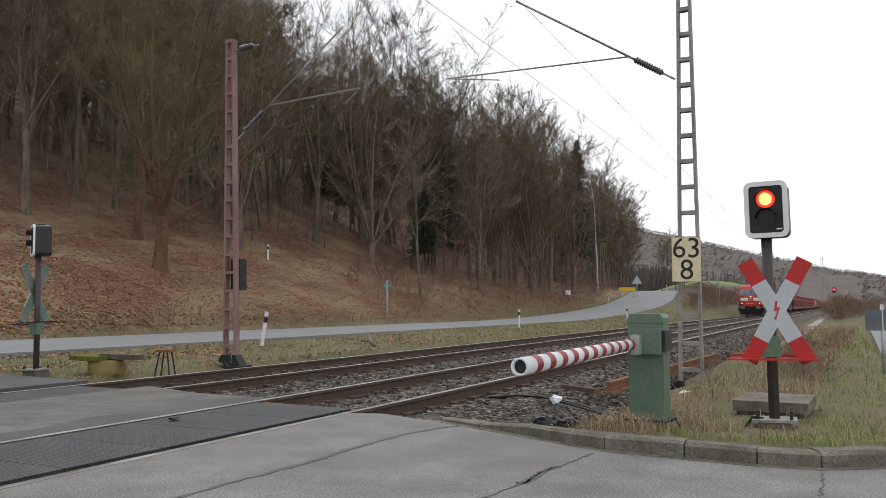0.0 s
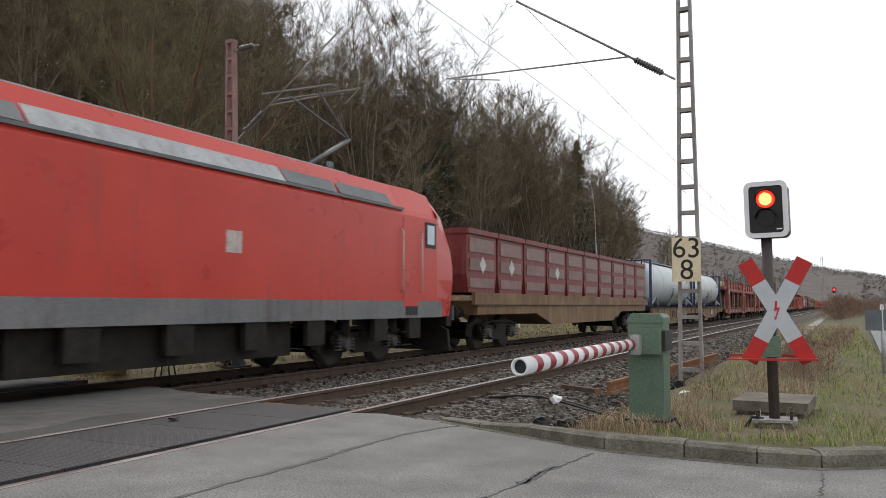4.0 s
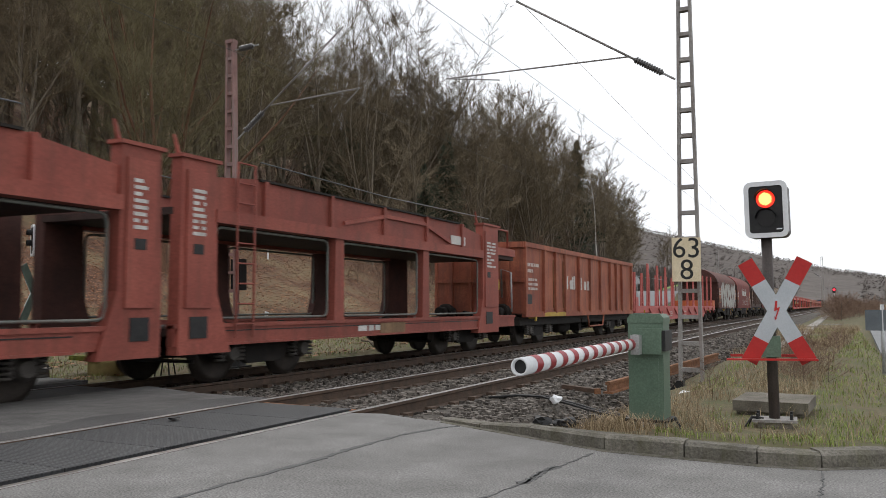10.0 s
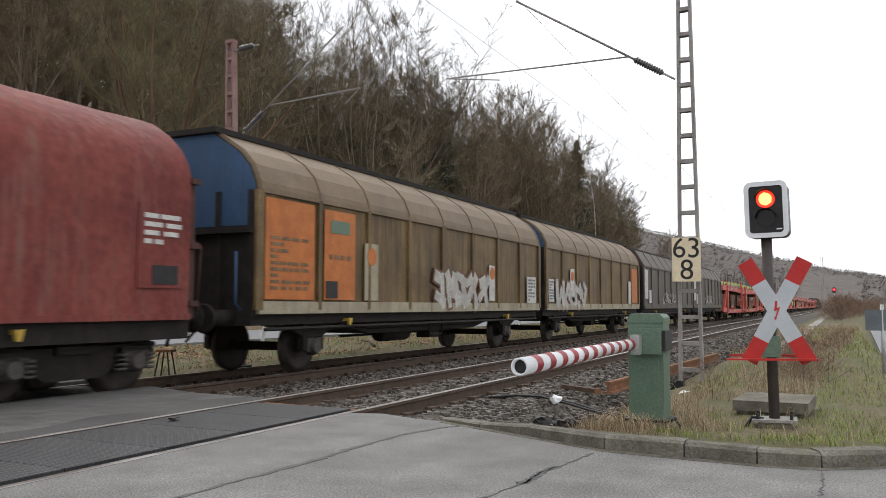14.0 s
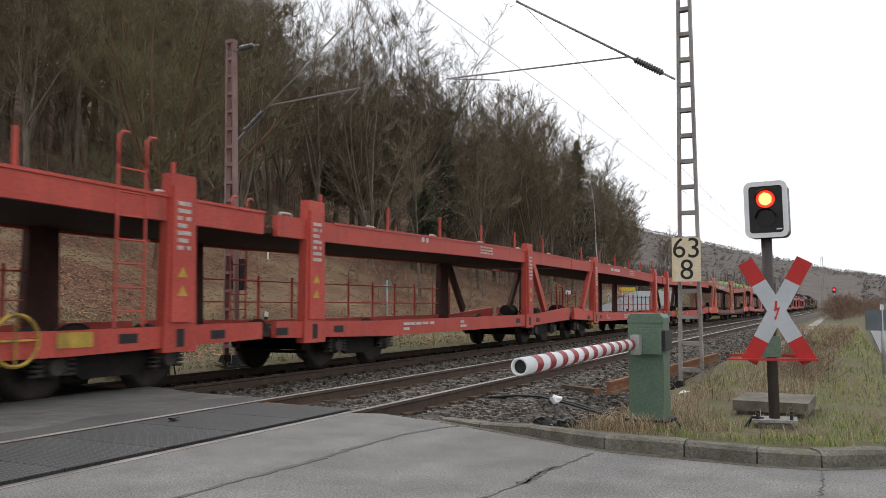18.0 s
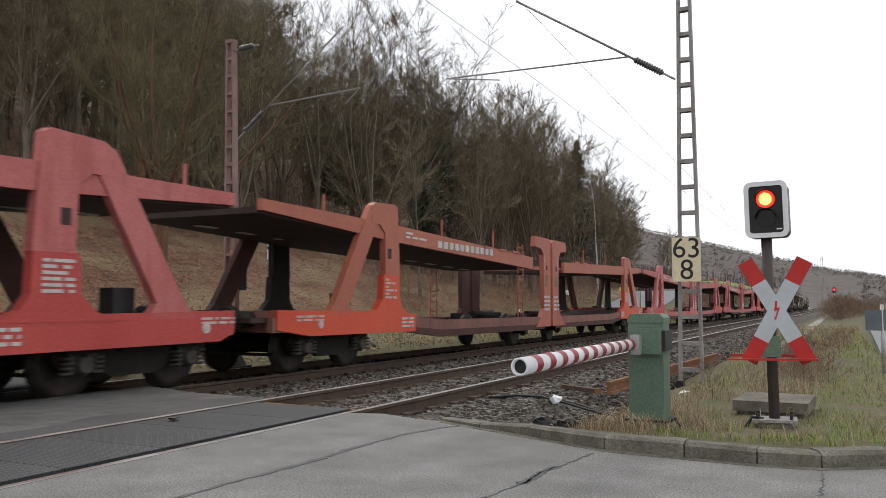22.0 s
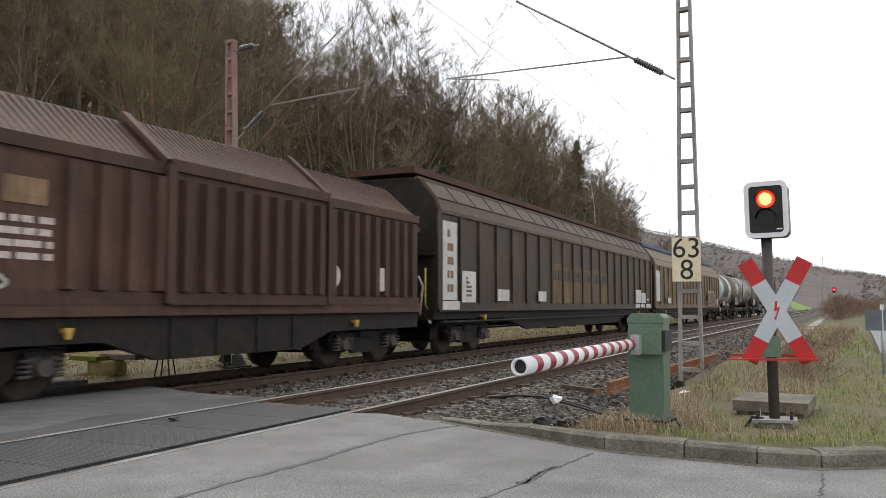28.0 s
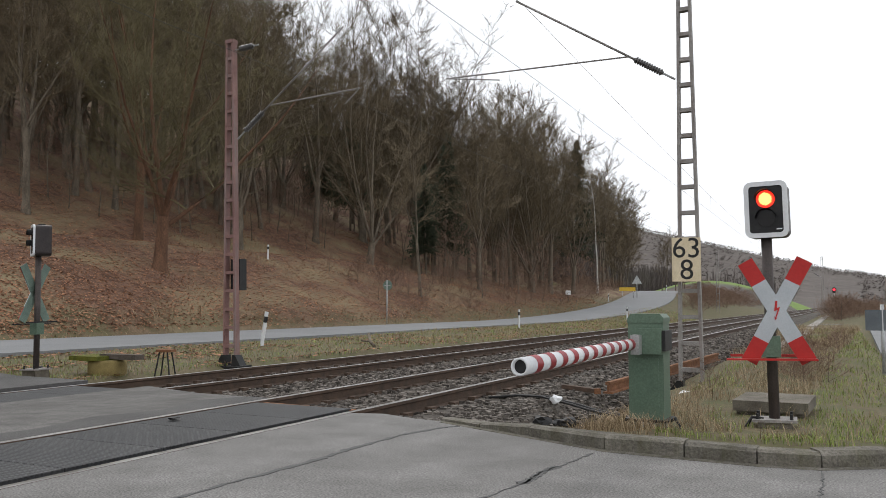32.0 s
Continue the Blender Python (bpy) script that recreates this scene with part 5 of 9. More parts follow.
for x, y, u in scatter(60, lambda u: R.uniform((u + 24) * 0.62 if u > 34 else 85, (u + 24) * 0.62 + 110), 22, 62, 2.4):
    plant(R.choice(SAPLINGS), x, y, R.uniform(0.6, 1.2), "bare undergrowth sapling in the wood", "sapling", "sapling", "undergrowth saplings")
for x, y, u in scatter(46, lambda u: R.uniform(64, 125), 4, 20, 2.0):
    plant(R.choice(SAPLINGS), x, y, R.uniform(0.6, 1.1), "bare brown thicket sapling beside the far road", "sapling", "sapling", "thicket saplings")
for x, y, u in scatter(84, lambda u: R.uniform(48, 130), 2.2, 11, 1.3):
    plant(R.choice(BUSHES), x, y, R.uniform(0.35, 0.7), "low reddish-brown bare bush on the bank", "bush", "bush", "bank bushes")
for i in range(120):
    y = R.uniform(62, 230)
    x = R.uniform(-0.3, 1.0) + R.random() * 0.035 * y if y > 80 else R.uniform(-0.4, 0.4)
    plant(R.choice(BUSHES), x, y, R.uniform(0.3, 0.75), "bare brown bush beside the side lane", "bush", "bush", "lane bushes")

# tall trees behind the open slope
for i in range(14):
    ang, d = R.uniform(25.0, 40.0), R.uniform(80, 118)
    x, y = -d * math.sin(radians(ang)), d * math.cos(radians(ang))
    if road_x(y) - 3.4 - x > 27:
        plant(R.choice(OAKS), x, y, R.uniform(1.0, 1.5), OAK_LABEL)
for i in range(10):
    ang, d = R.uniform(39.0, 55.0), R.uniform(62, 95)
    plant(R.choice(OAKS), -d * math.sin(radians(ang)), d * math.cos(radians(ang)), R.uniform(0.9, 1.15), OAK_LABEL)
for i in range(5):
    ang, d = R.uniform(24.0, 36.0), R.uniform(80, 120)
    x, y = -d * math.sin(radians(ang)), d * math.cos(radians(ang))
    plant(R.choice(FIRS), x, y, min(R.uniform(0.5, 0.8), 0.5 * headroom(x, y) / 23), FIR_LABEL, "spruce", "spruce")
# close-grown stems on the steep part of the hillside
for x, y, u in scatter(90, lambda u: R.uniform((u + 24) * 0.62, (u + 24) * 1.25), 24, 60, 2.6):
    plant(R.choice(DEEP), x, y, R.uniform(0.7, 1.1), OAK_LABEL)
for x, y, u in scatter(80, lambda u: R.uniform((u + 24) * 0.62, (u + 24) * 1.5), 20, 46, 1.6):
    plant(R.choice(SAPLINGS), x, y, R.uniform(0.5, 1.0), "bare undergrowth sapling in the wood", "sapling", "sapling", "undergrowth saplings")
# the wood's tail on the near side of the bend, lower towards the open line
for i in range(56):
    ang = R.uniform(9.4, 15.4)
    y = R.uniform(170, 285)
    x = -y * math.tan(radians(ang))
    if abs(x - road_x(y)) < 5.5:
        continue
    h = (0.082 + 0.009 * (ang - 9.4) + (0.05 if ang > 13.5 else 0)) * y * R.uniform(0.7, 1.0) - 2.5
    plant(R.choice(DEEP + OAKS[:1]), x, y, h / 22, "bare broadleaf tree at the wood's low end")
for i in range(4):
    ang = R.uniform(11.5, 15.0)
    y = R.uniform(175, 260)
    x = -y * math.tan(radians(ang))
    if abs(x - road_x(y)) > 5.5:
        plant(R.choice(FIRS), x, y, (0.08 + 0.01 * (ang - 9.4)) * y * R.uniform(0.6, 0.9) / 24, FIR_LABEL, "spruce", "spruce")
for i in range(120):
    y = R.uniform(88, 240)
    x = R.uniform(-13.2 - 0.03 * (y - 88), -14.5 - 0.12 * (y - 88))
    plant(R.choice(BUSHES), x, y, R.uniform(0.5, 0.95), "reddish-brown bare bush on the railway bank", "bush", "bush", "railway bushes")

# the tallest crowns along the skyline
for i in range(11):
    ang, d = 17.0 + 1.4 * i + R.uniform(-0.5, 0.5), R.uniform(86, 106)
    x, y = -d * math.sin(radians(ang)), d * math.cos(radians(ang))
    if road_x(y) - 3.4 - x > 5:
        plant(OAKS[i % 4], x, y, 2.0, "very tall bare broadleaf tree on the hill's skyline")
for i in range(26):
    y = R.uniform(9.2, 24)
    x = R.uniform(-1.7, -0.2) + 0.02 * (y - 9)
    if (abs(x + 0.745) < 0.75 and y < 10.6) or abs(x + 1.25) < 0.3 and y > 20.5:
        continue
    plant(BUSHES[i % 2], x, y, R.uniform(0.1, 0.2), "dead brown bramble tuft on the verge", "bramble", "bramble", "verge brambles")


def far_woods():
    q = random.Random(77)
    v, f = [], []
    for i in range(11000):
        if i < 5000:
            u = q.uniform(10, 105)
            y = q.uniform(150, 620)
            x = road_x(min(y, 300)) - 3.4 - u + (0 if y < 300 else -0.02 * (y - 300))
        else:
            y = q.uniform(480, 1500)
            x = q.uniform(-0.33 * y - 60, 0.1 * y + 40)
            if abs(x + 8) < 26 and y < 1050:
                continue
            if x > -30 and y < 700:
                continue
        z = ground_z(x, y)
        h, w = (q.uniform(10, 16), q.uniform(2.5, 4.5)) if y < 700 else (q.uniform(2.5, 4.5), q.uniform(4, 7))
        k = 9 if y > 700 else 26
        for _ in range(k):
            a, t = q.random() * 6.28, q.uniform(0.25, 1.0)
            rr = w * math.sin(3.1 * t ** 0.8) * q.uniform(0.4, 1.1)
            c = Vector((x + 0.25 * rr * math.cos(a), y + 0.25 * rr * math.sin(a), z + h * (t - 0.25)))
            e = Vector((x + rr * math.cos(a), y + rr * math.sin(a), z + h * t))
            o = Vector((-math.sin(a), math.cos(a), 0.2)) * (0.11 if y < 700 else 0.5)
            b0 = len(v)
            v.extend([tuple(c - o), tuple(c + o), tuple(e)])
            f.append((b0, b0 + 1, b0 + 2))
        if y > 700:
            continue
        b0 = len(v)
        v.extend([(x - 0.2, y, z - 1), (x + 0.2, y, z - 1), (x, y, z + h)])
        f.append((b0, b0 + 1, b0 + 2))
    tagged(new("far_woods", raw("far_woods", v, f, FARWOOD_HAZE)), "distant bare woods along the valley side", "woods", kind="stuff")


far_woods()

# ---- the goods train ----
SPEED, FRONT_Y = 25.69, 102.2
TRAIN = []
DB_RED = mat("loco_red", (0.44, 0.034, 0.024), (0.51, 0.048, 0.032), 0.3, scale=0.8, fine=30, bump=0.02, grain=0.06, streak=(0.30, 0.05, 0.035), dirt=0.35)
LOCO_GREY = mat("loco_grey", (0.13, 0.135, 0.14), (0.18, 0.18, 0.18), 0.55, scale=1.2, fine=40, streak=(0.10, 0.075, 0.06), dirt=0.5)
ROOF_GREY = mat("loco_roof", (0.28, 0.29, 0.30), (0.38, 0.39, 0.40), 0.45, 0.2, scale=2, fine=40, streak=(0.16, 0.14, 0.12))
GRILLE = mat("grille", (0.10, 0.11, 0.115), (0.16, 0.165, 0.17), 0.5, 0.3, scale=2)
# Grimy black, taken darker still to add the shade under the wagons.
GRIME_SHADE = mat("running_gear", (0.009, 0.008, 0.007), (0.024, 0.019, 0.016), 0.8, scale=5, fine=50, bump=0.2)
WHEEL = mat("wheel_steel", (0.022, 0.018, 0.015), (0.05, 0.04, 0.034), 0.6, 0.4, scale=6)
AXLE_END = mat("axle_box", (0.035, 0.03, 0.027), (0.075, 0.068, 0.06), 0.6, scale=6)
# Pale grey-blue base colour paints in the sky that the panes reflect.
GLASS_SKY = mat("cab_glass_sky", (0.3, 0.36, 0.39), (0.38, 0.43, 0.46), 0.08, 0.6, scale=1, fine=10, bump=0, grain=0.03)
HEADLAMP = glow("headlamp", (1.0, 0.8, 0.55), 1.0)
PATCH = mat("white_patch", (0.43, 0.42, 0.40), (0.55, 0.54, 0.52), 0.6, scale=4, fine=50, streak=(0.3, 0.26, 0.22), dirt=0.35)
FADED = mat("faded_lettering", (0.40, 0.33, 0.30), (0.55, 0.48, 0.45), 0.7, scale=8, fine=60, grain=0.25)
ORANGE = mat("orange_plate", (0.38, 0.115, 0.028), (0.5, 0.17, 0.045), 0.6, scale=4, fine=40, grain=0.15, streak=(0.3, 0.12, 0.05), dirt=0.45)
YELLOW = mat("yellow_handle", (0.38, 0.25, 0.04), (0.5, 0.34, 0.06), 0.6, scale=9, fine=40, streak=(0.1, 0.07, 0.03), dirt=0.5)
CAR_A = mat("transporter_brown_red", (0.21, 0.052, 0.038), (0.29, 0.08, 0.058), 0.62, scale=1.1, fine=30, bump=0.08, streak=(0.15, 0.05, 0.035), dirt=0.55, rand=0.12)
CAR_B = mat("transporter_red", (0.40, 0.056, 0.042), (0.49, 0.082, 0.06), 0.55, scale=1.0, fine=30, bump=0.06, streak=(0.24, 0.06, 0.045), dirt=0.4, rand=0.08)
CAR_C1 = mat("transporter_orange", (0.32, 0.092, 0.06), (0.4, 0.13, 0.085), 0.55, scale=0.8, fine=30, bump=0.06, streak=(0.35, 0.11, 0.07), dirt=0.5)
CAR_C2 = mat("transporter_pink", (0.40, 0.10, 0.095), (0.47, 0.16, 0.15), 0.6, scale=0.8, fine=30, bump=0.06, streak=(0.30, 0.075, 0.06), dirt=0.5)
CAR_C3 = mat("transporter_bright", (0.47, 0.055, 0.035), (0.54, 0.085, 0.05), 0.5, scale=0.8, fine=30, bump=0.06, streak=(0.33, 0.07, 0.05), dirt=0.35)
C_FRESH1 = mat("fresh_orange_red", (0.52, 0.062, 0.028), (0.58, 0.085, 0.04), 0.5, scale=0.8, fine=30, bump=0.06, streak=(0.38, 0.06, 0.035), dirt=0.3)
C_FRESH2 = mat("fresh_red", (0.38, 0.05, 0.045), (0.45, 0.07, 0.06), 0.5, scale=0.8, fine=30, bump=0.06, streak=(0.3, 0.055, 0.045), dirt=0.3)
C_SILL = mat("transporter_sill", (0.15, 0.065, 0.05), (0.23, 0.10, 0.08), 0.65, scale=1.2, fine=30, streak=(0.10, 0.05, 0.04), rand=0.15)
# The dark look of the shaded undersides is put into this colour.
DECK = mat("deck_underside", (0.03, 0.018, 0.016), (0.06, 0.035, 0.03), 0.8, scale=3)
GONDOLA = mat("gondola_rust", (0.23, 0.06, 0.034), (0.36, 0.125, 0.07), 0.65, scale=1.1, fine=30, bump=0.12, streak=(0.12, 0.05, 0.038), dirt=0.7)
STAKE = mat("stake_red", (0.37, 0.075, 0.065), (0.46, 0.13, 0.115), 0.6, scale=1.2, fine=30, streak=(0.28, 0.07, 0.05), rand=0.1)
STAKE_ORANGE = mat("headboard_orange", (0.44, 0.095, 0.03), (0.5, 0.13, 0.05), 0.6, scale=1.2, streak=(0.3, 0.08, 0.04))
TARP = mat("tarpaulin_red", (0.125, 0.027, 0.023), (0.2, 0.052, 0.042), 0.75, scale=0.9, fine=9, bump=0.5, streak=(0.2, 0.105, 0.085), dirt=0.5, spec=0.25)
TARP_DARK = mat("tarpaulin_grimy", (0.1, 0.04, 0.034), (0.16, 0.072, 0.058), 0.8, scale=0.9, fine=20, bump=0.1, streak=(0.09, 0.055, 0.048), dirt=0.7)
# Bulkhead brown; on far-side transporter posts it stands for shade.
BULKHEAD_SHADE = mat("bulkhead_shade_brown", (0.045, 0.02, 0.016), (0.085, 0.035, 0.028), 0.75, scale=2, fine=30)
STEEL_BROWN = mat("hood_steel_brown", (0.05, 0.026, 0.019), (0.088, 0.042, 0.03), 0.68, scale=1.4, fine=30, bump=0.1, streak=(0.03, 0.018, 0.014), dirt=0.7, rand=0.15)
YELLOWISH = mat("wall_ochre", (0.12, 0.076, 0.032), (0.215, 0.145, 0.067), 0.6, 0.1, scale=0.9, fine=30, bump=0.05, streak=(0.04, 0.028, 0.016), dirt=0.9)
ROOF_TAN = mat("roof_tan", (0.14, 0.098, 0.058), (0.2, 0.148, 0.095), 0.6, scale=1.2, fine=30, streak=(0.14, 0.11, 0.08), dirt=0.5)
ROOF_DARK = mat("roof_dark_brown", (0.06, 0.042, 0.03), (0.105, 0.076, 0.055), 0.65, scale=1.2, fine=30, streak=(0.045, 0.034, 0.027), dirt=0.6)
WALL_GREY = mat("wall_grey", (0.075, 0.063, 0.05), (0.125, 0.106, 0.088), 0.6, 0.1, scale=0.9, fine=30, bump=0.05, streak=(0.065, 0.055, 0.045), dirt=0.7)
WALL_BROWN = mat("wall_dark_brown", (0.035, 0.024, 0.016), (0.076, 0.050, 0.032), 0.6, 0.1, scale=0.9, fine=30, bump=0.05, streak=(0.024, 0.018, 0.014), dirt=0.8)
WALL_TAN = mat("wall_tan", (0.115, 0.074, 0.036), (0.22, 0.148, 0.078), 0.6, 0.1, scale=0.9, fine=30, bump=0.05, streak=(0.03, 0.021, 0.013), dirt=0.95)
BLUE_END = mat("blue_end", (0.025, 0.06, 0.12), (0.04, 0.085, 0.16), 0.6, scale=2, streak=(0.04, 0.04, 0.05))
TANK_PALE = mat("tank_pale_blue", (0.40, 0.45, 0.47), (0.47, 0.51, 0.52), 0.4, scale=0.5, fine=30, bump=0.02, grain=0.05, streak=(0.33, 0.35, 0.35), dirt=0.4)
TANK_LIGHT = mat("tank_repaint", (0.47, 0.5, 0.5), (0.54, 0.565, 0.56), 0.45, scale=0.9, fine=30, bump=0.02, grain=0.05)
TANK_FRAME = mat("tank_frame_blue", (0.03, 0.035, 0.085), (0.05, 0.055, 0.12), 0.5, scale=2)
FLAT_BROWN = mat("flat_ochre_brown", (0.16, 0.095, 0.05), (0.25, 0.16, 0.088), 0.7, scale=1.1, fine=30, streak=(0.085, 0.052, 0.034), dirt=0.75)
TANK_SILVER = mat("tank_silver", (0.24, 0.265, 0.28), (0.33, 0.355, 0.37), 0.4, 0.2, scale=0.6, fine=30, grain=0.05, streak=(0.24, 0.24, 0.23), dirt=0.5)
TANK_GREY = mat("tank_dirty_grey", (0.125, 0.112, 0.085), (0.2, 0.185, 0.15), 0.5, scale=0.6, fine=30, grain=0.07, streak=(0.14, 0.125, 0.10), dirt=0.7)
TANK_DULL = mat("tank_dull_brown_grey", (0.14, 0.115, 0.097), (0.205, 0.172, 0.148), 0.5, scale=0.6, fine=30, grain=0.07, streak=(0.12, 0.10, 0.085), dirt=0.7)
TANK_ORANGE = mat("tank_orange_band", (0.50, 0.13, 0.03), (0.58, 0.17, 0.05), 0.5, scale=1.5, streak=(0.36, 0.13, 0.06))
SKIP_RED = mat("skip_dark_red", (0.14, 0.022, 0.022), (0.20, 0.038, 0.036), 0.5, scale=1.5, streak=(0.16, 0.10, 0.09))
CLAD = mat("skip_grey", (0.15, 0.085, 0.075), (0.26, 0.17, 0.155), 0.5, scale=2, streak=(0.2, 0.15, 0.13))

FRAME_GREY = mat("bay_frame", (0.11, 0.12, 0.108), (0.17, 0.18, 0.165), 0.55, 0.2, scale=4, streak=(0.12, 0.08, 0.06))
SILL_CREAM = mat("sill_cream", (0.27, 0.24, 0.17), (0.36, 0.32, 0.23), 0.6, scale=2, fine=40, streak=(0.12, 0.1, 0.06), dirt=0.6)

NOTICE = mat("notice_orange", (0.24, 0.085, 0.035), (0.38, 0.15, 0.065), 0.65, scale=3, fine=40, grain=0.2, streak=(0.13, 0.05, 0.03), dirt=0.6)

# shared running gear
wb = B()
drum(wb, (0, 0, 0), "x", [(-0.07, 0.36), (-0.065, 0.44), (0.05, 0.45), (0.055, 0.475), (0.075, 0.475), (0.08, 0.40)], 26)
drum(wb, (0, 0, 0), "x", [(-0.11, 0.11), (0.12, 0.11)], 14)
WHEEL_ME = to_mesh("wheel", wb, WHEEL)
ab = B()
drum(ab, (0, 0, 0), "x", [(0, 0.15), (0.1, 0.15), (0.15, 0.10), (0.17, 0.10)], 14)
box(ab, 0.0, 0.1, -0.2, 0.2, -0.08, 0.16)
AXLEBOX_ME = to_mesh("axle_box", ab, AXLE_END)
sb = B()
for i in range(4):
    drum(sb, (0, 0, 0.06 * i), "z", [(0, 0.085), (0.035, 0.085)], 12)
SPRING_ME = to_mesh("spring", sb, AXLE_END)
bb = B()
for s in (-1, 1):
    prism(bb, [(-1.28, 0.56), (-1.18, 0.40), (-0.62, 0.40), (-0.42, 0.27), (0.42, 0.27), (0.62, 0.40), (1.18, 0.40), (1.28, 0.56), (1.2, 0.70), (0.5, 0.66), (-0.5, 0.66), (-1.2, 0.70)], "x", s * 1.0 - 0.05, s * 1.0 + 0.05)
box(bb, -1.0, 1.0, -0.22, 0.22, 0.38, 0.72)
for y in (-0.9, 0.9):
    rod(bb, (-1.0, y, 0.45), (1.0, y, 0.45), 0.07, n=8)
BOGIE_ME = to_mesh("bogie", bb, GRIME_SHADE)
kb = B()
for s in (-1, 1):
    for y in (-0.36, 0.36):
        box(kb, s * 0.76 - 0.05, s * 0.76 + 0.05, y - 0.04, y + 0.04, 0.3, 0.62)
    box(kb, s * 1.09 - 0.03, s * 1.09 + 0.03, -0.3, 0.3, 0.58, 0.68)
    path_rod(kb, [(s * 1.07, -1.25, 0.66), (s * 1.09, -0.6, 0.76), (s * 1.09, 0.6, 0.76), (s * 1.07, 1.25, 0.66)], 0.035)
    for y in (-0.9, 0.9):
        box(kb, s * 1.1 - 0.03, s * 1.1 + 0.03, y - 0.24, y + 0.24, 0.58, 0.64)
for y in (-1.35, -0.36, 0.36, 1.35):
    rod(kb, (-0.8, y, 0.34), (0.8, y, 0.34), 0.03, n=6)
BRAKE_ME = to_mesh("brake_gear", kb, GRIME_SHADE)
bf = B()
drum(bf, (0, 0, 0), "y", [(-0.60, 0.20), (-0.585, 0.225), (-0.56, 0.225), (-0.55, 0.09), (-0.36, 0.09), (-0.35, 0.13), (0, 0.13)], 18)
BUFFER_ME = to_mesh("buffer", bf, GRIME_SHADE)
cp = B()
beam(cp, (0, 0.2, 0), (0, -0.5, -0.05), 0.07, 0.10)
rod(cp, (0, -0.3, -0.05), (0, -0.42, -0.42), 0.03, n=6)
rod(cp, (0.35, 0.1, 0.05), (0.3, -0.32, -0.35), 0.022, n=6)
COUPLER_ME = to_mesh("coupling", cp, GRIME_SHADE)


def bogie(w, y):
    b = part("bogie", BOGIE_ME, None, w, at=pose(0, y, 0))
    part("brake_gear", BRAKE_ME, None, b)
    for s in (-1, 1):
        for dy in (-0.9, 0.9):
            part("wheel", WHEEL_ME, None, b, at=pose(s * 0.755, dy, 0.45, 0, 0, 0 if s < 0 else 180))
            part("axle_box", AXLEBOX_ME, None, b, at=pose(s * 1.03, dy, 0.45, 0, 0, 0 if s > 0 else 180))
        for dy in (-1.12, -0.68, 0.68, 1.12):
            if s > 0:
                part("spring", SPRING_ME, None, b, at=pose(1.1, dy, 0.34))


def axle(w, y):
    """Single wheelset under a two-axle wagon, with its leaf springs."""
    g = B()
    rod(g, (-1.0, y, 0.45), (1.0, y, 0.45), 0.08, n=8)
    a = part("wheelset", g, GRIME_SHADE, w)
    for s in (-1, 1):
        part("leaf_spring", prism(B(), [(y - 0.7, 0.80), (y + 0.7, 0.80), (y + 0.25, 0.62), (y - 0.25, 0.62)], "x", s * 1.05 - 0.05, s * 1.05 + 0.05), GRIME_SHADE, a)
        part("axle_guard", prism(B(), [(y - 0.3, 0.4), (y - 0.2, 0.4), (y - 0.2, 0.7), (y + 0.2, 0.7), (y + 0.2, 0.4), (y + 0.3, 0.4), (y + 0.3, 0.95), (y - 0.3, 0.95)], "x", s * 1.05 - 0.06, s * 1.05 + 0.06), GRIME_SHADE, a)
        part("wheel", WHEEL_ME, None, a, at=pose(s * 0.755, y, 0.45, 0, 0, 0 if s < 0 else 180))
        part("axle_box", AXLEBOX_ME, None, a, at=pose(s * 1.03, y, 0.45, 0, 0, 0 if s > 0 else 180))


def ends(w, y0, y1, z=1.0):
    for y, turn in ((y0, 0), (y1, 180)):
        for s in (-1, 1):
            part("buffer", BUFFER_ME, None, w, at=pose(s * 0.875, y, z, 0, 0, turn))
        part("coupling", COUPLER_ME, None, w, at=pose(0, y, z - 0.02, 0, 0, turn))


def underbody(w, a, b, z=0.86):
    """Air reservoirs, brake rods and hangers between the bogies."""
    c = (a + b) / 2
    part("air_reservoir", drum(B(), (0.62, c - 1.6, z - 0.26), "y", [(0, 0.1), (0.06, 0.19), (1.15, 0.19), (1.2, 0.1)], 14), GRIME_SHADE, w)
    part("brake_valve", soften(box(B(), 0.55, 0.9, c + 0.3, c + 0.75, z - 0.42, z), 0.03), GRIME_SHADE, w)
    part("brake_rod", rod(B(), (0.35, a, z - 0.3), (0.35, b, z - 0.3), 0.025, n=6), GRIME_SHADE, w)
    part("air_pipe", path_rod(B(), [(1.02, a - 0.6, z - 0.03), (1.02, a, z - 0.12), (1.02, b, z - 0.12), (1.02, b + 0.6, z - 0.03)], 0.025), GRIME_SHADE, w)
    st = path_rod(B(), [(1.2, c - 0.35, z), (1.2, c - 0.3, z - 0.32), (1.2, c + 0.3, z - 0.32), (1.2, c + 0.35, z)], 0.022)
    part("step_loop", st, GRIME_SHADE, w)


def marks(parent, x, y0, y1, z0, z1, rows, material, label="unreadable painted lettering", seed=0):
    """Rows of short bars for writing too small to read."""
    k = random.Random(seed + int(y0 * 100))
    b = B()
    h = (z1 - z0) / rows
    for i in range(rows):
        y = y0
        while y < y1 - 0.02:
            ln = min(k.uniform(0.08, 0.35), y1 - y)
            box(b, x, x + 0.006, y, y + ln, z0 + h * (i + 0.22), z0 + h * (i + 0.78))
            y += ln + k.uniform(0.03, 0.09)
            if k.random() < 0.18:
                break
    return part("lettering", b, material, parent, label)


def panel(parent, x, y0, y1, z0, z1, material, label, name="plate"):
    return part(name, box(B(), x, x + 0.012, y0, y1, z0, z1), material, parent, label)


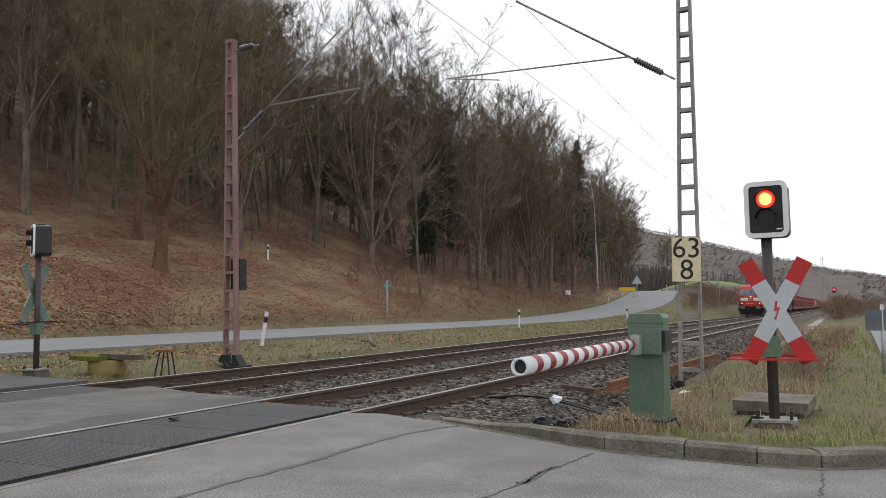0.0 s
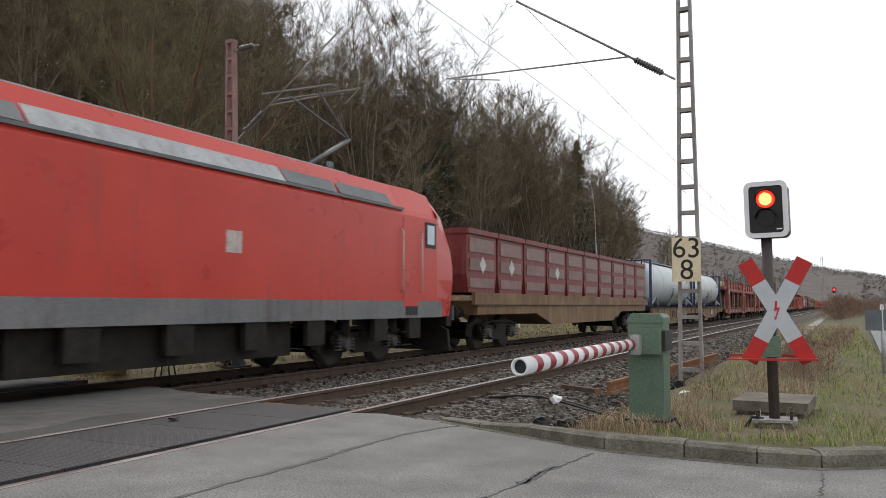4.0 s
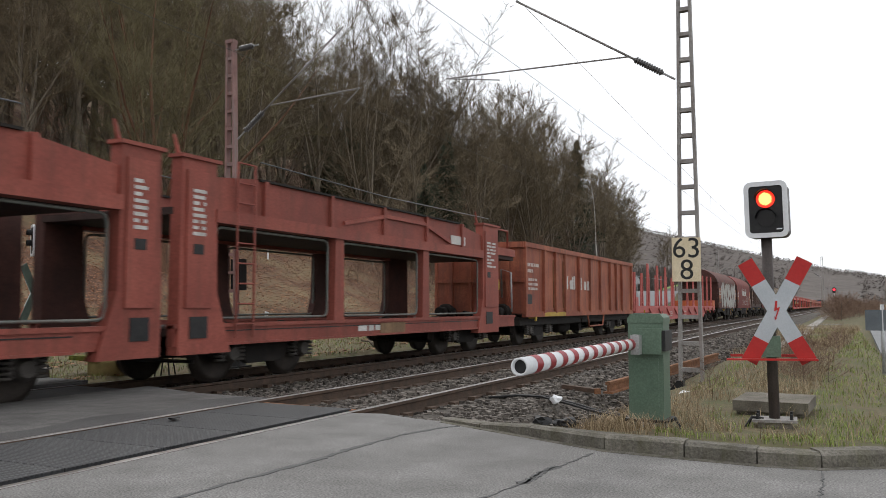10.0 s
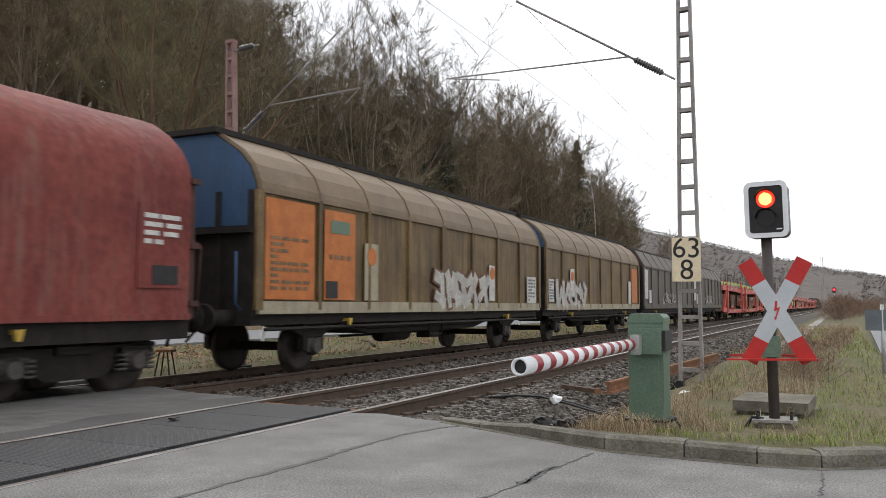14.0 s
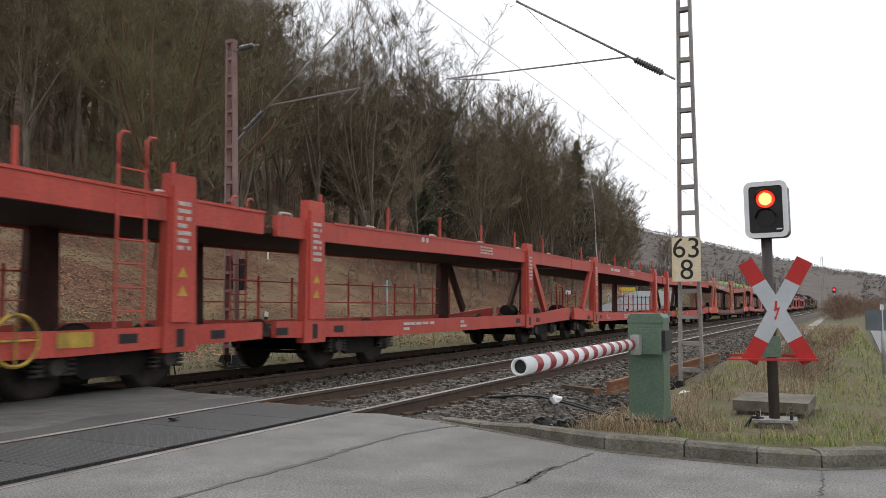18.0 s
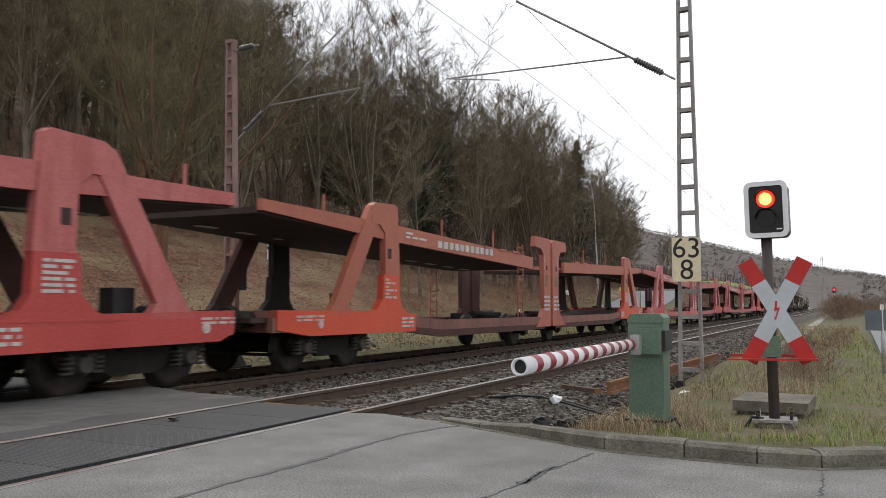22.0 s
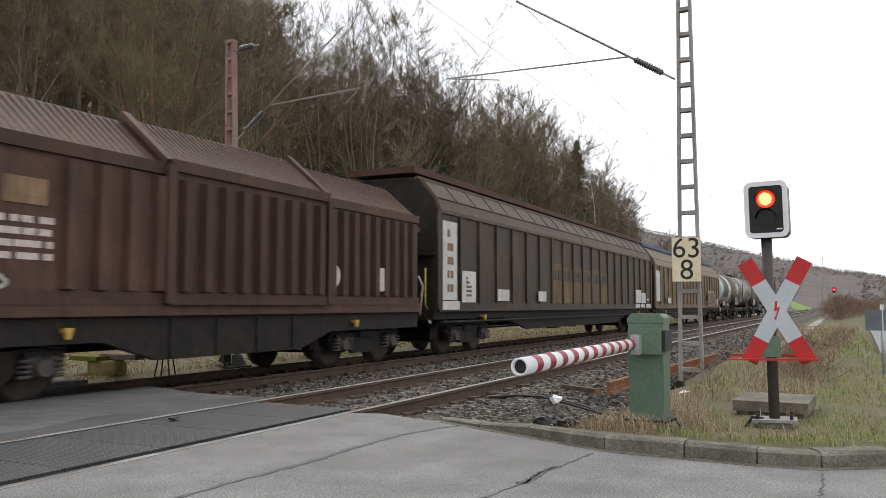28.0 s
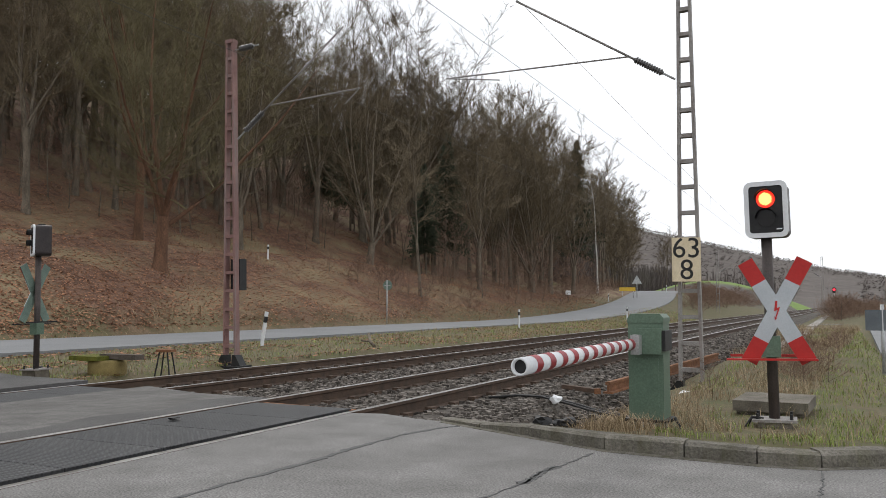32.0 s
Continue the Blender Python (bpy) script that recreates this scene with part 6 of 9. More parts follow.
def lever(w, y, z, material=YELLOW):
    b = B()
    beam(b, (1.2, y, z), (1.42, y, z), 0.05, 0.05)
    prism(b, [(y - 0.02, z - 0.10), (y + 0.03, z - 0.10), (y + 0.07, z + 0.03), (y - 0.05, z + 0.03)], "x", 1.38, 1.43)
    part("brake_lever", b, material, w, "yellow-tipped brake lever")


def wagon(name, label, category, r, group=""):
    w = thing(name, pose(FAR_X, FRONT_Y + r, FAR_Z), label, category, group)
    TRAIN.append((w, r))
    return w


def ladder(parent, x, y, z0, z1, material, w=0.4):
    b = B()
    for d in (-w / 2, w / 2):
        rod(b, (x, y + d, z0), (x, y + d, z1), 0.018, n=6)
    z = z0 + 0.2
    while z < z1:
        rod(b, (x, y - w / 2, z), (x, y + w / 2, z), 0.014, n=5)
        z += 0.3
    return part("ladder", b, material, parent)


# ---- the locomotive ----
def locomotive():
    w = wagon("locomotive", "red electric locomotive with a grey skirt and white front panels", "locomotive", 0.0)
    half = 1.43

    def ring(y, z_bot, wid, top_z, nose):
        """Cross-section of the body: tumblehome sides, sloping grille band, flat roof."""
        return [(-wid, y, z_bot), (wid, y, z_bot), (wid, y, 1.35), (wid, y, 3.05), (wid - 0.05, y, 3.17), (wid - 0.50 * nose, y, top_z), (-wid + 0.50 * nose, y, top_z), (-wid + 0.05, y, 3.17), (-wid, y, 3.05), (-wid, y, 1.35)]
    b = B()
    secs = [ring(1.55, 0.93, half, 3.62, 0.55), ring(2.3, 0.93, half, 3.68, 0.6), ring(3.2, 0.93, half, 3.68, 0.7), ring(15.2, 0.93, half, 3.68, 0.7), ring(16.1, 0.93, half, 3.68, 0.6), ring(16.85, 0.93, half, 3.62, 0.55)]
    vs = [[b.verts.new(p) for p in s] for s in secs]
    for p, q_ in zip(vs, vs[1:]):
        for i in range(10):
            b.faces.new((p[i], p[(i + 1) % 10], q_[(i + 1) % 10], q_[i]))
    b.faces.new(vs[0][::-1])
    b.faces.new(vs[-1])
    part("body", soften(b, 0.03, 2), DB_RED, w, "traffic-red steel body")
    for turn in (0, 1):
        m = Matrix.Identity(4) if not turn else pose(0, 18.4, 0, 0, 0, 180)
        c = B()
        # raked cab: outline in side view, narrowing to the front
        rows = [(0.62, 1.28, 0.93), (0.55, 1.30, 1.3), (0.50, 1.32, 1.75), (0.52, 1.32, 2.1), (0.62, 1.32, 2.42), (1.02, 1.25, 3.18), (1.22, 1.12, 3.46), (1.56, 1.05, 3.62)]
        cols = [[c.verts.new(p) for p in ((-x, y, z), (-x * 0.72, y - 0.07, z), (0, y - 0.09, z), (x * 0.72, y - 0.07, z), (x, y, z))] for y, x, z in rows]
        for p, q_ in zip(cols, cols[1:]):
            for i in range(4):
                c.faces.new((p[i], p[i + 1], q_[i + 1], q_[i])).smooth = False
        zs = [1.35, 1.35, 2.0, 2.4, 2.9, 3.08, 3.17, 3.62]
        side = {}
        for s in (-1, 1):
            back = [c.verts.new((s * (half if z < 3.2 else 1.1), 1.56, max(z, 0.93))) for z in (0.93, 1.35, 1.75, 2.1, 2.42, 3.05, 3.17, 3.62)]
            col = [r_[4 if s > 0 else 0] for r_ in cols]
            for i in range(7):
                c.faces.new((col[i], back[i], back[i + 1], col[i + 1]))
        bmesh.ops.recalc_face_normals(c, faces=c.faces)
        cab = part("cab", c, DB_RED, w, "raked red driver's cab", m)
        g = B()
        for s in (-1, 1):
            lo_ = [g.verts.new(p) for p in ((s * 0.04, 0.525, 2.46), (s * 0.93, 0.548, 2.46), (s * 1.24, 0.612, 2.46))]
            hi_ = [g.verts.new(p) for p in ((s * 0.04, 0.895, 3.15), (s * 0.88, 0.915, 3.15), (s * 1.18, 0.978, 3.15))]
            for i in (0, 1):
                g.faces.new((lo_[i], lo_[i + 1], hi_[i + 1], hi_[i]))
        ex = bmesh.ops.solidify(g, geom=g.faces[:], thickness=0.02)
        part("windscreen", g, GLASS_SKY, cab, "windscreen with the reflected sky in its grey-blue colour")
        wp = B()
        for s in (-1, 1):
            beam(wp, (s * 0.35, 0.52, 2.47), (s * 0.9, 0.72, 2.85), 0.02, 0.02)
        part("wiper", wp, BLACK, cab)
        part("centre_pillar", prism(B(), [(-0.035, 2.46), (0.035, 2.46), (0.03, 3.16), (-0.03, 3.16)], "y", 0.0, 0.02), BLACK, cab, "", pose(0, 0.53, -0.08, 0) @ Matrix.Identity(4)).matrix_basis = Matrix.Translation((0, 0.53, 2.47)) @ Euler((-radians(27.5), 0, 0)).to_matrix().to_4x4() @ Matrix.Translation((0, 0, -2.47))
        for s in (-1, 1):
            part("front_panel", box(B(), min(s * 0.30, s * 1.12), max(s * 0.30, s * 1.12), 0.405, 0.44, 1.78, 2.12), WHITE, cab, "white front panel")
            lm = drum(B(), (s * 0.98, 0.44, 1.48), "y", [(-0.04, 0.065), (0, 0.07)], 16)
            part("headlight", lm, HEADLAMP, cab, "lit warm headlight")
            part("tail_light", drum(B(), (s * 0.74, 0.43, 1.48), "y", [(-0.04, 0.065), (0, 0.07)], 16), RED, cab, "red tail light")
            part("lamp_panel", soften(box(B(), min(s * 0.6, s * 1.14), max(s * 0.6, s * 1.14), 0.43, 0.5, 1.38, 1.58), 0.02), DB_RED, cab)
            part("marker", drum(B(), (s * 0.38, 0.50, 2.24), "y", [(-0.05, 0.06), (0, 0.07)], 12), RED, cab)
            hr = path_rod(B(), [(s * 0.75, 0.50, 2.28), (s * 0.75, 0.44, 2.28), (s * 1.15, 0.50, 2.28)], 0.015)
            part("grab_rail", hr, BLACK, cab)
        part("emblem", soften(box(B(), -0.17, 0.17, 0.405, 0.44, 1.82, 2.08), 0.01), PATCH, cab, "white emblem plate with a red frame")
        part("emblem_inset", box(B(), -0.13, 0.13, 0.398, 0.405, 1.86, 2.04), DB_RED, cab)
        part("top_lamp", drum(B(), (0, 0.46, 2.27), "y", [(-0.04, 0.075), (0, 0.08)], 16), HEADLAMP, cab, "lit warm upper headlight")
        part("number_bars", box(B(), -0.5, 0.32, 0.398, 0.42, 1.42, 1.52), FADED, cab, "pale number lettering as bars")
        # side door, window and hand rails
        for s in (-1, 1):
            x = s * half
            part("side_window", soften(box(B(), x - 0.012, x + 0.012, 1.62, 2.12, 2.42, 2.98), 0.005), BLACK, cab, "black window surround")
            part("side_pane", box(B(), x - 0.018, x + 0.018, 1.70, 2.04, 2.50, 2.92), GLASS_SKY, cab, "side window pane")
            d = soften(box(B(), x - 0.01, x + 0.008, 2.45, 3.1, 1.15, 3.0), 0.006)
            dr = part("cab_door", d, DB_RED, cab, "red cab door")
            for y in (2.36, 3.2):
                hb = path_rod(B(), [(x, y, 1.45), (x + s * 0.06, y, 1.5), (x + s * 0.06, y, 2.7), (x, y, 2.75)], 0.014)
                part("hand_rail", hb, STEEL, cab, "bright hand rail")
            part("step_hole", box(B(), x - 0.02, x + 0.012, 2.5, 3.0, 0.98, 1.16), BLACK, cab)
            st = B()
            for z in (0.35, 0.62, 0.88):
                box(st, x - 0.3 * s - 0.12, x - 0.3 * s + 0.32 * s + 0.12 if s > 0 else x + 0.1, 2.55, 2.95, z, z + 0.03)
            part("steps", st, GRIME_SHADE, cab)
        pl = B()
        prism(pl, [(-1.25, 0.15), (1.25, 0.15), (1.2, 0.62), (0.9, 0.75), (-0.9, 0.75), (-1.2, 0.62)], "y", 0.45, 0.55)
        part("snow_plough", pl, GRIME_SHADE, cab, "dirty black rail guard")
        part("buffer_beam", soften(box(B(), -1.28, 1.28, 0.5, 0.75, 0.7, 1.28), 0.03), GRIME_SHADE, cab)
        for s in (-1, 1):
            part("buffer", soften(box(B(), s * 0.875 - 0.24, s * 0.875 + 0.24, 0.0, 0.05, 0.83, 1.17), 0.04), LOCO_GREY, cab, "grey rectangular buffer head")
            part("buffer_stem", rod(B(), (s * 0.875, 0.05, 1.0), (s * 0.875, 0.55, 1.0), 0.11, n=14), DB_RED, cab, "red buffer stem")
        hs_ = B()
        for x in (-0.45, -0.25, 0.25, 0.45):
            path_rod(hs_, [(x, 0.5, 0.95), (x, 0.3, 0.8), (x + 0.05, 0.3, 0.55), (x, 0.45, 0.4)], 0.025)
        part("brake_hoses", hs_, BLACK, cab)
        part("coupling", COUPLER_ME, None, cab, at=pose(0, 0.45, 0.98))
    for s in (-1, 1):
        x = s * half
        sk = B()
        prism(sk, [(1.3, 0.92), (17.1, 0.92), (17.1, 1.27), (1.0, 1.27), (1.0, 1.1)], "x", min(x - 0.006, x + 0.006), max(x - 0.006, x + 0.006))
        part("grey_skirt", sk, LOCO_GREY, w, "grey lower side band")
        k = B()
        for y in (1.9, 3.6, 5.6, 7.2, 8.8, 10.4, 12.0, 14.2, 15.6):
            box(k, x - 0.12, x - 0.02, y, y + 0.5, 0.5, 0.93)
        part("side_boxes", k, GRIME_SHADE, w)
        part("emblem", box(B(), x - 0.007, x + 0.007, 9.9, 10.25, 1.95, 2.28), FADED, w, "pale side emblem plate")
    # roof: sloping grilles, fairings and pantographs
    for s in (-1, 1):
        g = B()
        for i, (y0, y1) in enumerate(((3.4, 5.0), (5.1, 6.6), (11.4, 12.9), (13.0, 14.9))):
            pts = [(s * 1.40, y0, 3.20), (s * 1.40, y1, 3.20), (s * 1.10, y1, 3.60), (s * 1.10, y0, 3.60)]
            v = [g.verts.new(p) for p in pts]
            g.faces.new(v)
        bmesh.ops.solidify(g, geom=g.faces[:], thickness=0.04)
        part("roof_grille", g, GRILLE, w, "dark ventilation grille")
        g = B()
        v = [g.verts.new(p) for p in ((s * 1.41, 6.65, 3.19), (s * 1.41, 11.35, 3.19), (s * 1.08, 11.35, 3.63), (s * 1.08, 6.65, 3.63))]
        g.faces.new(v)
        bmesh.ops.solidify(g, geom=g.faces[:], thickness=0.05)
        part("roof_fairing", g, ROOF_GREY, w, "light grey roof fairing")
        part("gutter", box(B(), s * 1.43 - 0.02, s * 1.43 + 0.02, 3.2, 15.3, 3.13, 3.18), GRILLE, w)
    rf = soften(box(B(), -0.75, 0.75, 4.6, 14.2, 3.66, 3.80), 0.04)
    part("roof_equipment", rf, ROOF_GREY, w)
    for y, d, up in ((4.6, 1, False), (13.9, -1, True)):
        p = B()
        for x in (-0.55, 0.55):
            rod(p, (x, y, 3.8), (x, y, 3.98), 0.06, n=8)
        if up:
            rod(p, (0, y, 3.95), (0, y + d * -1.55, 4.75), 0.045, n=8)
            for x in (-0.5, 0.5):
                rod(p, (0, y + d * -1.55, 4.75), (x * 0.7, y + d * 0.1, 5.36), 0.022, n=6)
        else:
            rod(p, (0, y, 3.92), (0, y + d * 1.7, 3.98), 0.045, n=8)
        zz = 5.40 if up else 4.02
        for o in (-0.25, 0.25):
            rod(p, (-0.85, y + o + 0.1 * d, zz), (0.85, y + o + 0.1 * d, zz), 0.02, n=6)
        part("pantograph", p, GRILLE, w, "raised pantograph" if up else "lowered pantograph")
    for y in (3.9, 14.5):
        bogie(w, y)
        k = B()
        for s in (-1, 1):
            for dy in (-0.9, 0.9):
                drum(k, (s * 1.08, y + dy, 0.62), "z", [(0, 0.13), (0.3, 0.13)], 10)
        part("suspension", k, GRIME_SHADE, w)
    tank = soften(box(B(), -1.2, 1.2, 6.6, 11.8, 0.35, 0.93), 0.04)
    part("transformer_tank", tank, GRIME_SHADE, w)


locomotive()


# ---- first wagon: a row of dark red skips on a flat ----
def skip_wagon():
    L = 20.7
    w = wagon("skip_wagon", "flat wagon loaded with dark red hazardous-goods skips", "goods wagon", 18.7)
    part("underframe", soften(prism(B(), [(0.6, 0.95), (5, 0.95), (6.5, 0.6), (14, 0.6), (15.6, 0.95), (20.1, 0.95), (20.1, 1.3), (0.6, 1.3)], "x", -1.35, 1.35), 0.02), FLAT_BROWN, w, "brown fishbelly frame")
    part("side_board", soften(box(B(), 1.33, 1.42, 0.3, 20.3, 1.2, 1.5), 0.01), FLAT_BROWN, w, "pale dirty side board")
    sk = soften(prism(B(), [(0.12, 1.5), (1.78, 1.5), (1.9, 1.95), (1.9, 2.95), (0.0, 2.95), (0.0, 1.95)], "x", -1.3, 1.3), 0.03)
    sk_me = to_mesh("skip", sk, SKIP_RED)
    rim = to_mesh("rim", soften(box(B(), -1.36, 1.36, -0.03, 1.93, 2.95, 3.08), 0.02), SKIP_RED)
    cl_ = B()
    for z0, z1 in ((2.5, 2.85), (2.05, 2.35), (1.62, 1.86)):
        box(cl_, 1.3, 1.325, 0.15, 1.7, z0, z1)
    cl_me = to_mesh("cladding", cl_, CLAD)
    dm = to_mesh("diamond", prism(B(), [(0.95, 2.42), (1.17, 2.2), (0.95, 1.98), (0.73, 2.2)], "x", 1.326, 1.332), PATCH)
    lug = B()
    for y in (0.3, 1.6):
        rod(lug, (1.2, y, 3.05), (1.25, y + 0.1, 3.25), 0.03, n=6)
        rod(lug, (-1.2, y, 3.05), (-1.25, y + 0.1, 3.25), 0.03, n=6)
    lug_me = to_mesh("lug", lug, GRIME_SHADE)
    for i in range(10):
        s = part("skip", sk_me, None, w, "dark red steel skip" if i == 0 else "", pose(0, 0.05 + 2.03 * i, 0))
        part("rim", rim, None, s)
        part("cladding", cl_me, None, s)
        part("lug", lug_me, None, s)
        if i in (0, 1, 3):
            part("diamond", dm, None, s, "white hazard diamond")
    part("orange_plate", box(B(), 0.2, 0.75, 0.03, 0.05, 2.2, 2.45), ORANGE, w, "orange hazard plate")
    for y in (2.7, 17.9):
        bogie(w, y)
    ends(w, 0.55, L - 0.55)


skip_wagon()


# ---- two pale tank containers on an ochre wagon ----
def tank_wagon_unit():
    w = wagon("container_wagon", "ochre-brown articulated wagon carrying tank containers", "goods wagon", 40.1)
    L = 26.9
    for s in (-1, 1):
        for y0, y1, nm in ((0.5, 13.1, 0), (13.7, 26.4, 1)):
            c = (y0 + y1) / 2
            g = prism(B(), [(y0, 0.72), (y0 + 2.4, 0.72), (y0 + 4.2, 0.36), (y1 - 4.4, 0.36), (y1 - 2.5, 0.72), (y1, 0.72), (y1, 1.08), (y0, 1.08)], "x", s * 1.25 - 0.07, s * 1.25 + 0.07)
            part("side_beam", soften(g, 0.012), FLAT_BROWN, w, "stained ochre side beam")
            rb = B()
            for k in range(7):
                y = y0 + 1.2 + k * (y1 - y0 - 2.4) / 6
                box(rb, s * 1.32 - 0.03, s * 1.32 + 0.03, y, y + 0.12, 0.5 if 1 < k < 5 else 0.75, 1.06)
            part("stiffener", rb, FLAT_BROWN, w)
            part("top_flange", box(B(), s * 1.28 - 0.14, s * 1.28 + 0.14, y0, y1, 1.08, 1.13), GRIME_SHADE, w)
    fl = B()
    box(fl, -1.2, 1.2, 0.6, 26.3, 0.95, 1.05)
    part("deck", fl, GRIME_SHADE, w)
    for y in (2.2, 13.4, 24.7):
        bogie(w, y)
    ends(w, 0.5, L - 0.5)
    marks(w, 1.33, 7.0, 7.9, 0.55, 0.95, 3, FADED)
    panel(w, 1.325, 5.6, 6.5, 0.55, 0.9, BLACK, "dark inspection plate")
    panel(w, 1.325, 9.6, 10.1, 0.55, 0.95, LOCO_GREY, "grey plate")
    panel(w, 1.325, 20.2, 20.9, 0.6, 0.9, FADED, "faded plate")
    lever(w, 11.2, 0.8)
    lever(w, 25.0, 0.8)


tank_wagon_unit()


def tank_container(r, seed):
    w = wagon("tank_container", "pale blue-grey tank container in a dark blue end frame", "tank container", r, "tank containers")
    L = 12.19
    rad = 1.15
    cz = 2.34
    b = drum(B(), (0, 0, cz), "y", [(0.10, 0.2), (0.14, 0.6), (0.25, 0.95), (0.45, 1.1), (0.62, rad), (L - 0.62, rad), (L - 0.45, 1.1), (L - 0.25, 0.95), (L - 0.14, 0.6), (L - 0.10, 0.2)], 40)
    shell = part("shell", b, TANK_PALE, w, "smooth pale blue-grey tank shell")
    for y in (3.4, 7.9):
        part("seam", drum(B(), (0, 0, cz), "y", [(y, rad + 0.008), (y + 0.05, rad + 0.008)], 40), TANK_PALE, shell)
    for y in (0.0, L):
        f = B()
        for s in (-1, 1):
            beam(f, (s * 1.16, y, 1.13), (s * 1.16, y, 3.44), 0.12, 0.12)
            beam(f, (s * 1.12, y, 1.25), (s * 0.2, y, 2.3), 0.09, 0.09)
        beam(f, (-1.2, y, 1.2), (1.2, y, 1.2), 0.12, 0.14)
        beam(f, (-1.2, y, 3.4), (1.2, y, 3.4), 0.08, 0.08)
        part("end_frame", f, TANK_FRAME, w, "dark blue end frame")
        for s in (-1, 1):
            d = 1 if y == 0 else -1
            st = B()
            beam(st, (s * 1.16, y + d * 0.1, 1.25), (s * 1.05, y + d * 1.7, 1.6), 0.06, 0.09)
            beam(st, (s * 1.12, y + d * 1.7, 1.6), (s * 1.12, y + d * 1.85, 1.2), 0.06, 0.08)
            part("saddle", st, TANK_SILVER, w, "grey support bracket")
        part("ladder", ladder(w, 0.85, y, 1.25, 3.4, PATCH).data, None, w).parent = w
    wk = B()
    box(wk, 0.1, 0.5, 0.3, L - 0.3, 3.46, 3.49)
    for i in range(7):
        y = 0.8 + i * 1.7
        prism(wk, [(0.12, 3.38), (0.48, 3.46), (0.12, 3.46)], "y", y, y + 0.06)
    rod(wk, (0.52, 0.3, 3.47), (0.52, L - 0.3, 3.47), 0.02, n=6)
    part("walkway", wk, TANK_SILVER, w, "grey top walkway")
    sd = B()
    for y in (6.1,):
        part("drain_pipe", beam(B(), (1.15, y + 0.2, 1.95), (0.95, y - 0.6, 1.15), 0.12, 0.05), GRILLE, w, "dull grey drain pipe")
        box(sd, 1.1, 1.19, y + 0.05, y + 0.3, 1.85, 2.15)
    part("drain_cover", sd, TANK_SILVER, w, "pale drain pipe cover")

    def on_shell(name, y0, y1, a0, a1, material, label, lift=0.008):
        """A plate that follows the round shell; angles up from the near side."""
        g = B()
        n_ = 12
        lo = [(cz + (rad + lift) * math.sin(radians(a0 + (a1 - a0) * i / n_)), (rad + lift) * math.cos(radians(a0 + (a1 - a0) * i / n_))) for i in range(n_ + 1)]
        for i in range(n_):
            v = [g.verts.new(p) for p in ((lo[i][1], y0, lo[i][0]), (lo[i][1], y1, lo[i][0]), (lo[i + 1][1], y1, lo[i + 1][0]), (lo[i + 1][1], y0, lo[i + 1][0]))]
            g.faces.new(v).smooth = True
        part(name, g, material, shell, label)
    on_shell("orange_plate", 8.04, 8.55, -37, -23, ORANGE, "orange hazard plate", 0.022)
    for y in (7.2, 7.65):
        on_shell("hazard_label", y, y + 0.26, -34, -24, PATCH, "white hazard label", 0.016)
    on_shell("grey_patch", 8.25, 9.25, -34, 17, TANK_LIGHT, "faded pale label patch", 0.016)
    on_shell("maker_label", 10.5, 10.75, 8, 20, TANK_FRAME, "small blue label", 0.016)
    for i in range(4):
        on_shell("lettering", 10.9 + 0.04 * i, 11.25 + 0.04 * i, -5 + 8 * i, 0 + 8 * i, PATCH, "white lettering bars", 0.016)
    if seed:
        on_shell("pale_patch", 5.0, 7.45, -8, 62, TANK_LIGHT, "large repainted pale patch", 0.012)
        on_shell("pale_patch", 2.4, 4.25, -10, 38, TANK_LIGHT, "large repainted pale patch", 0.012)
    return w


tank_container(41.0, 0)
tank_container(54.25, 1)


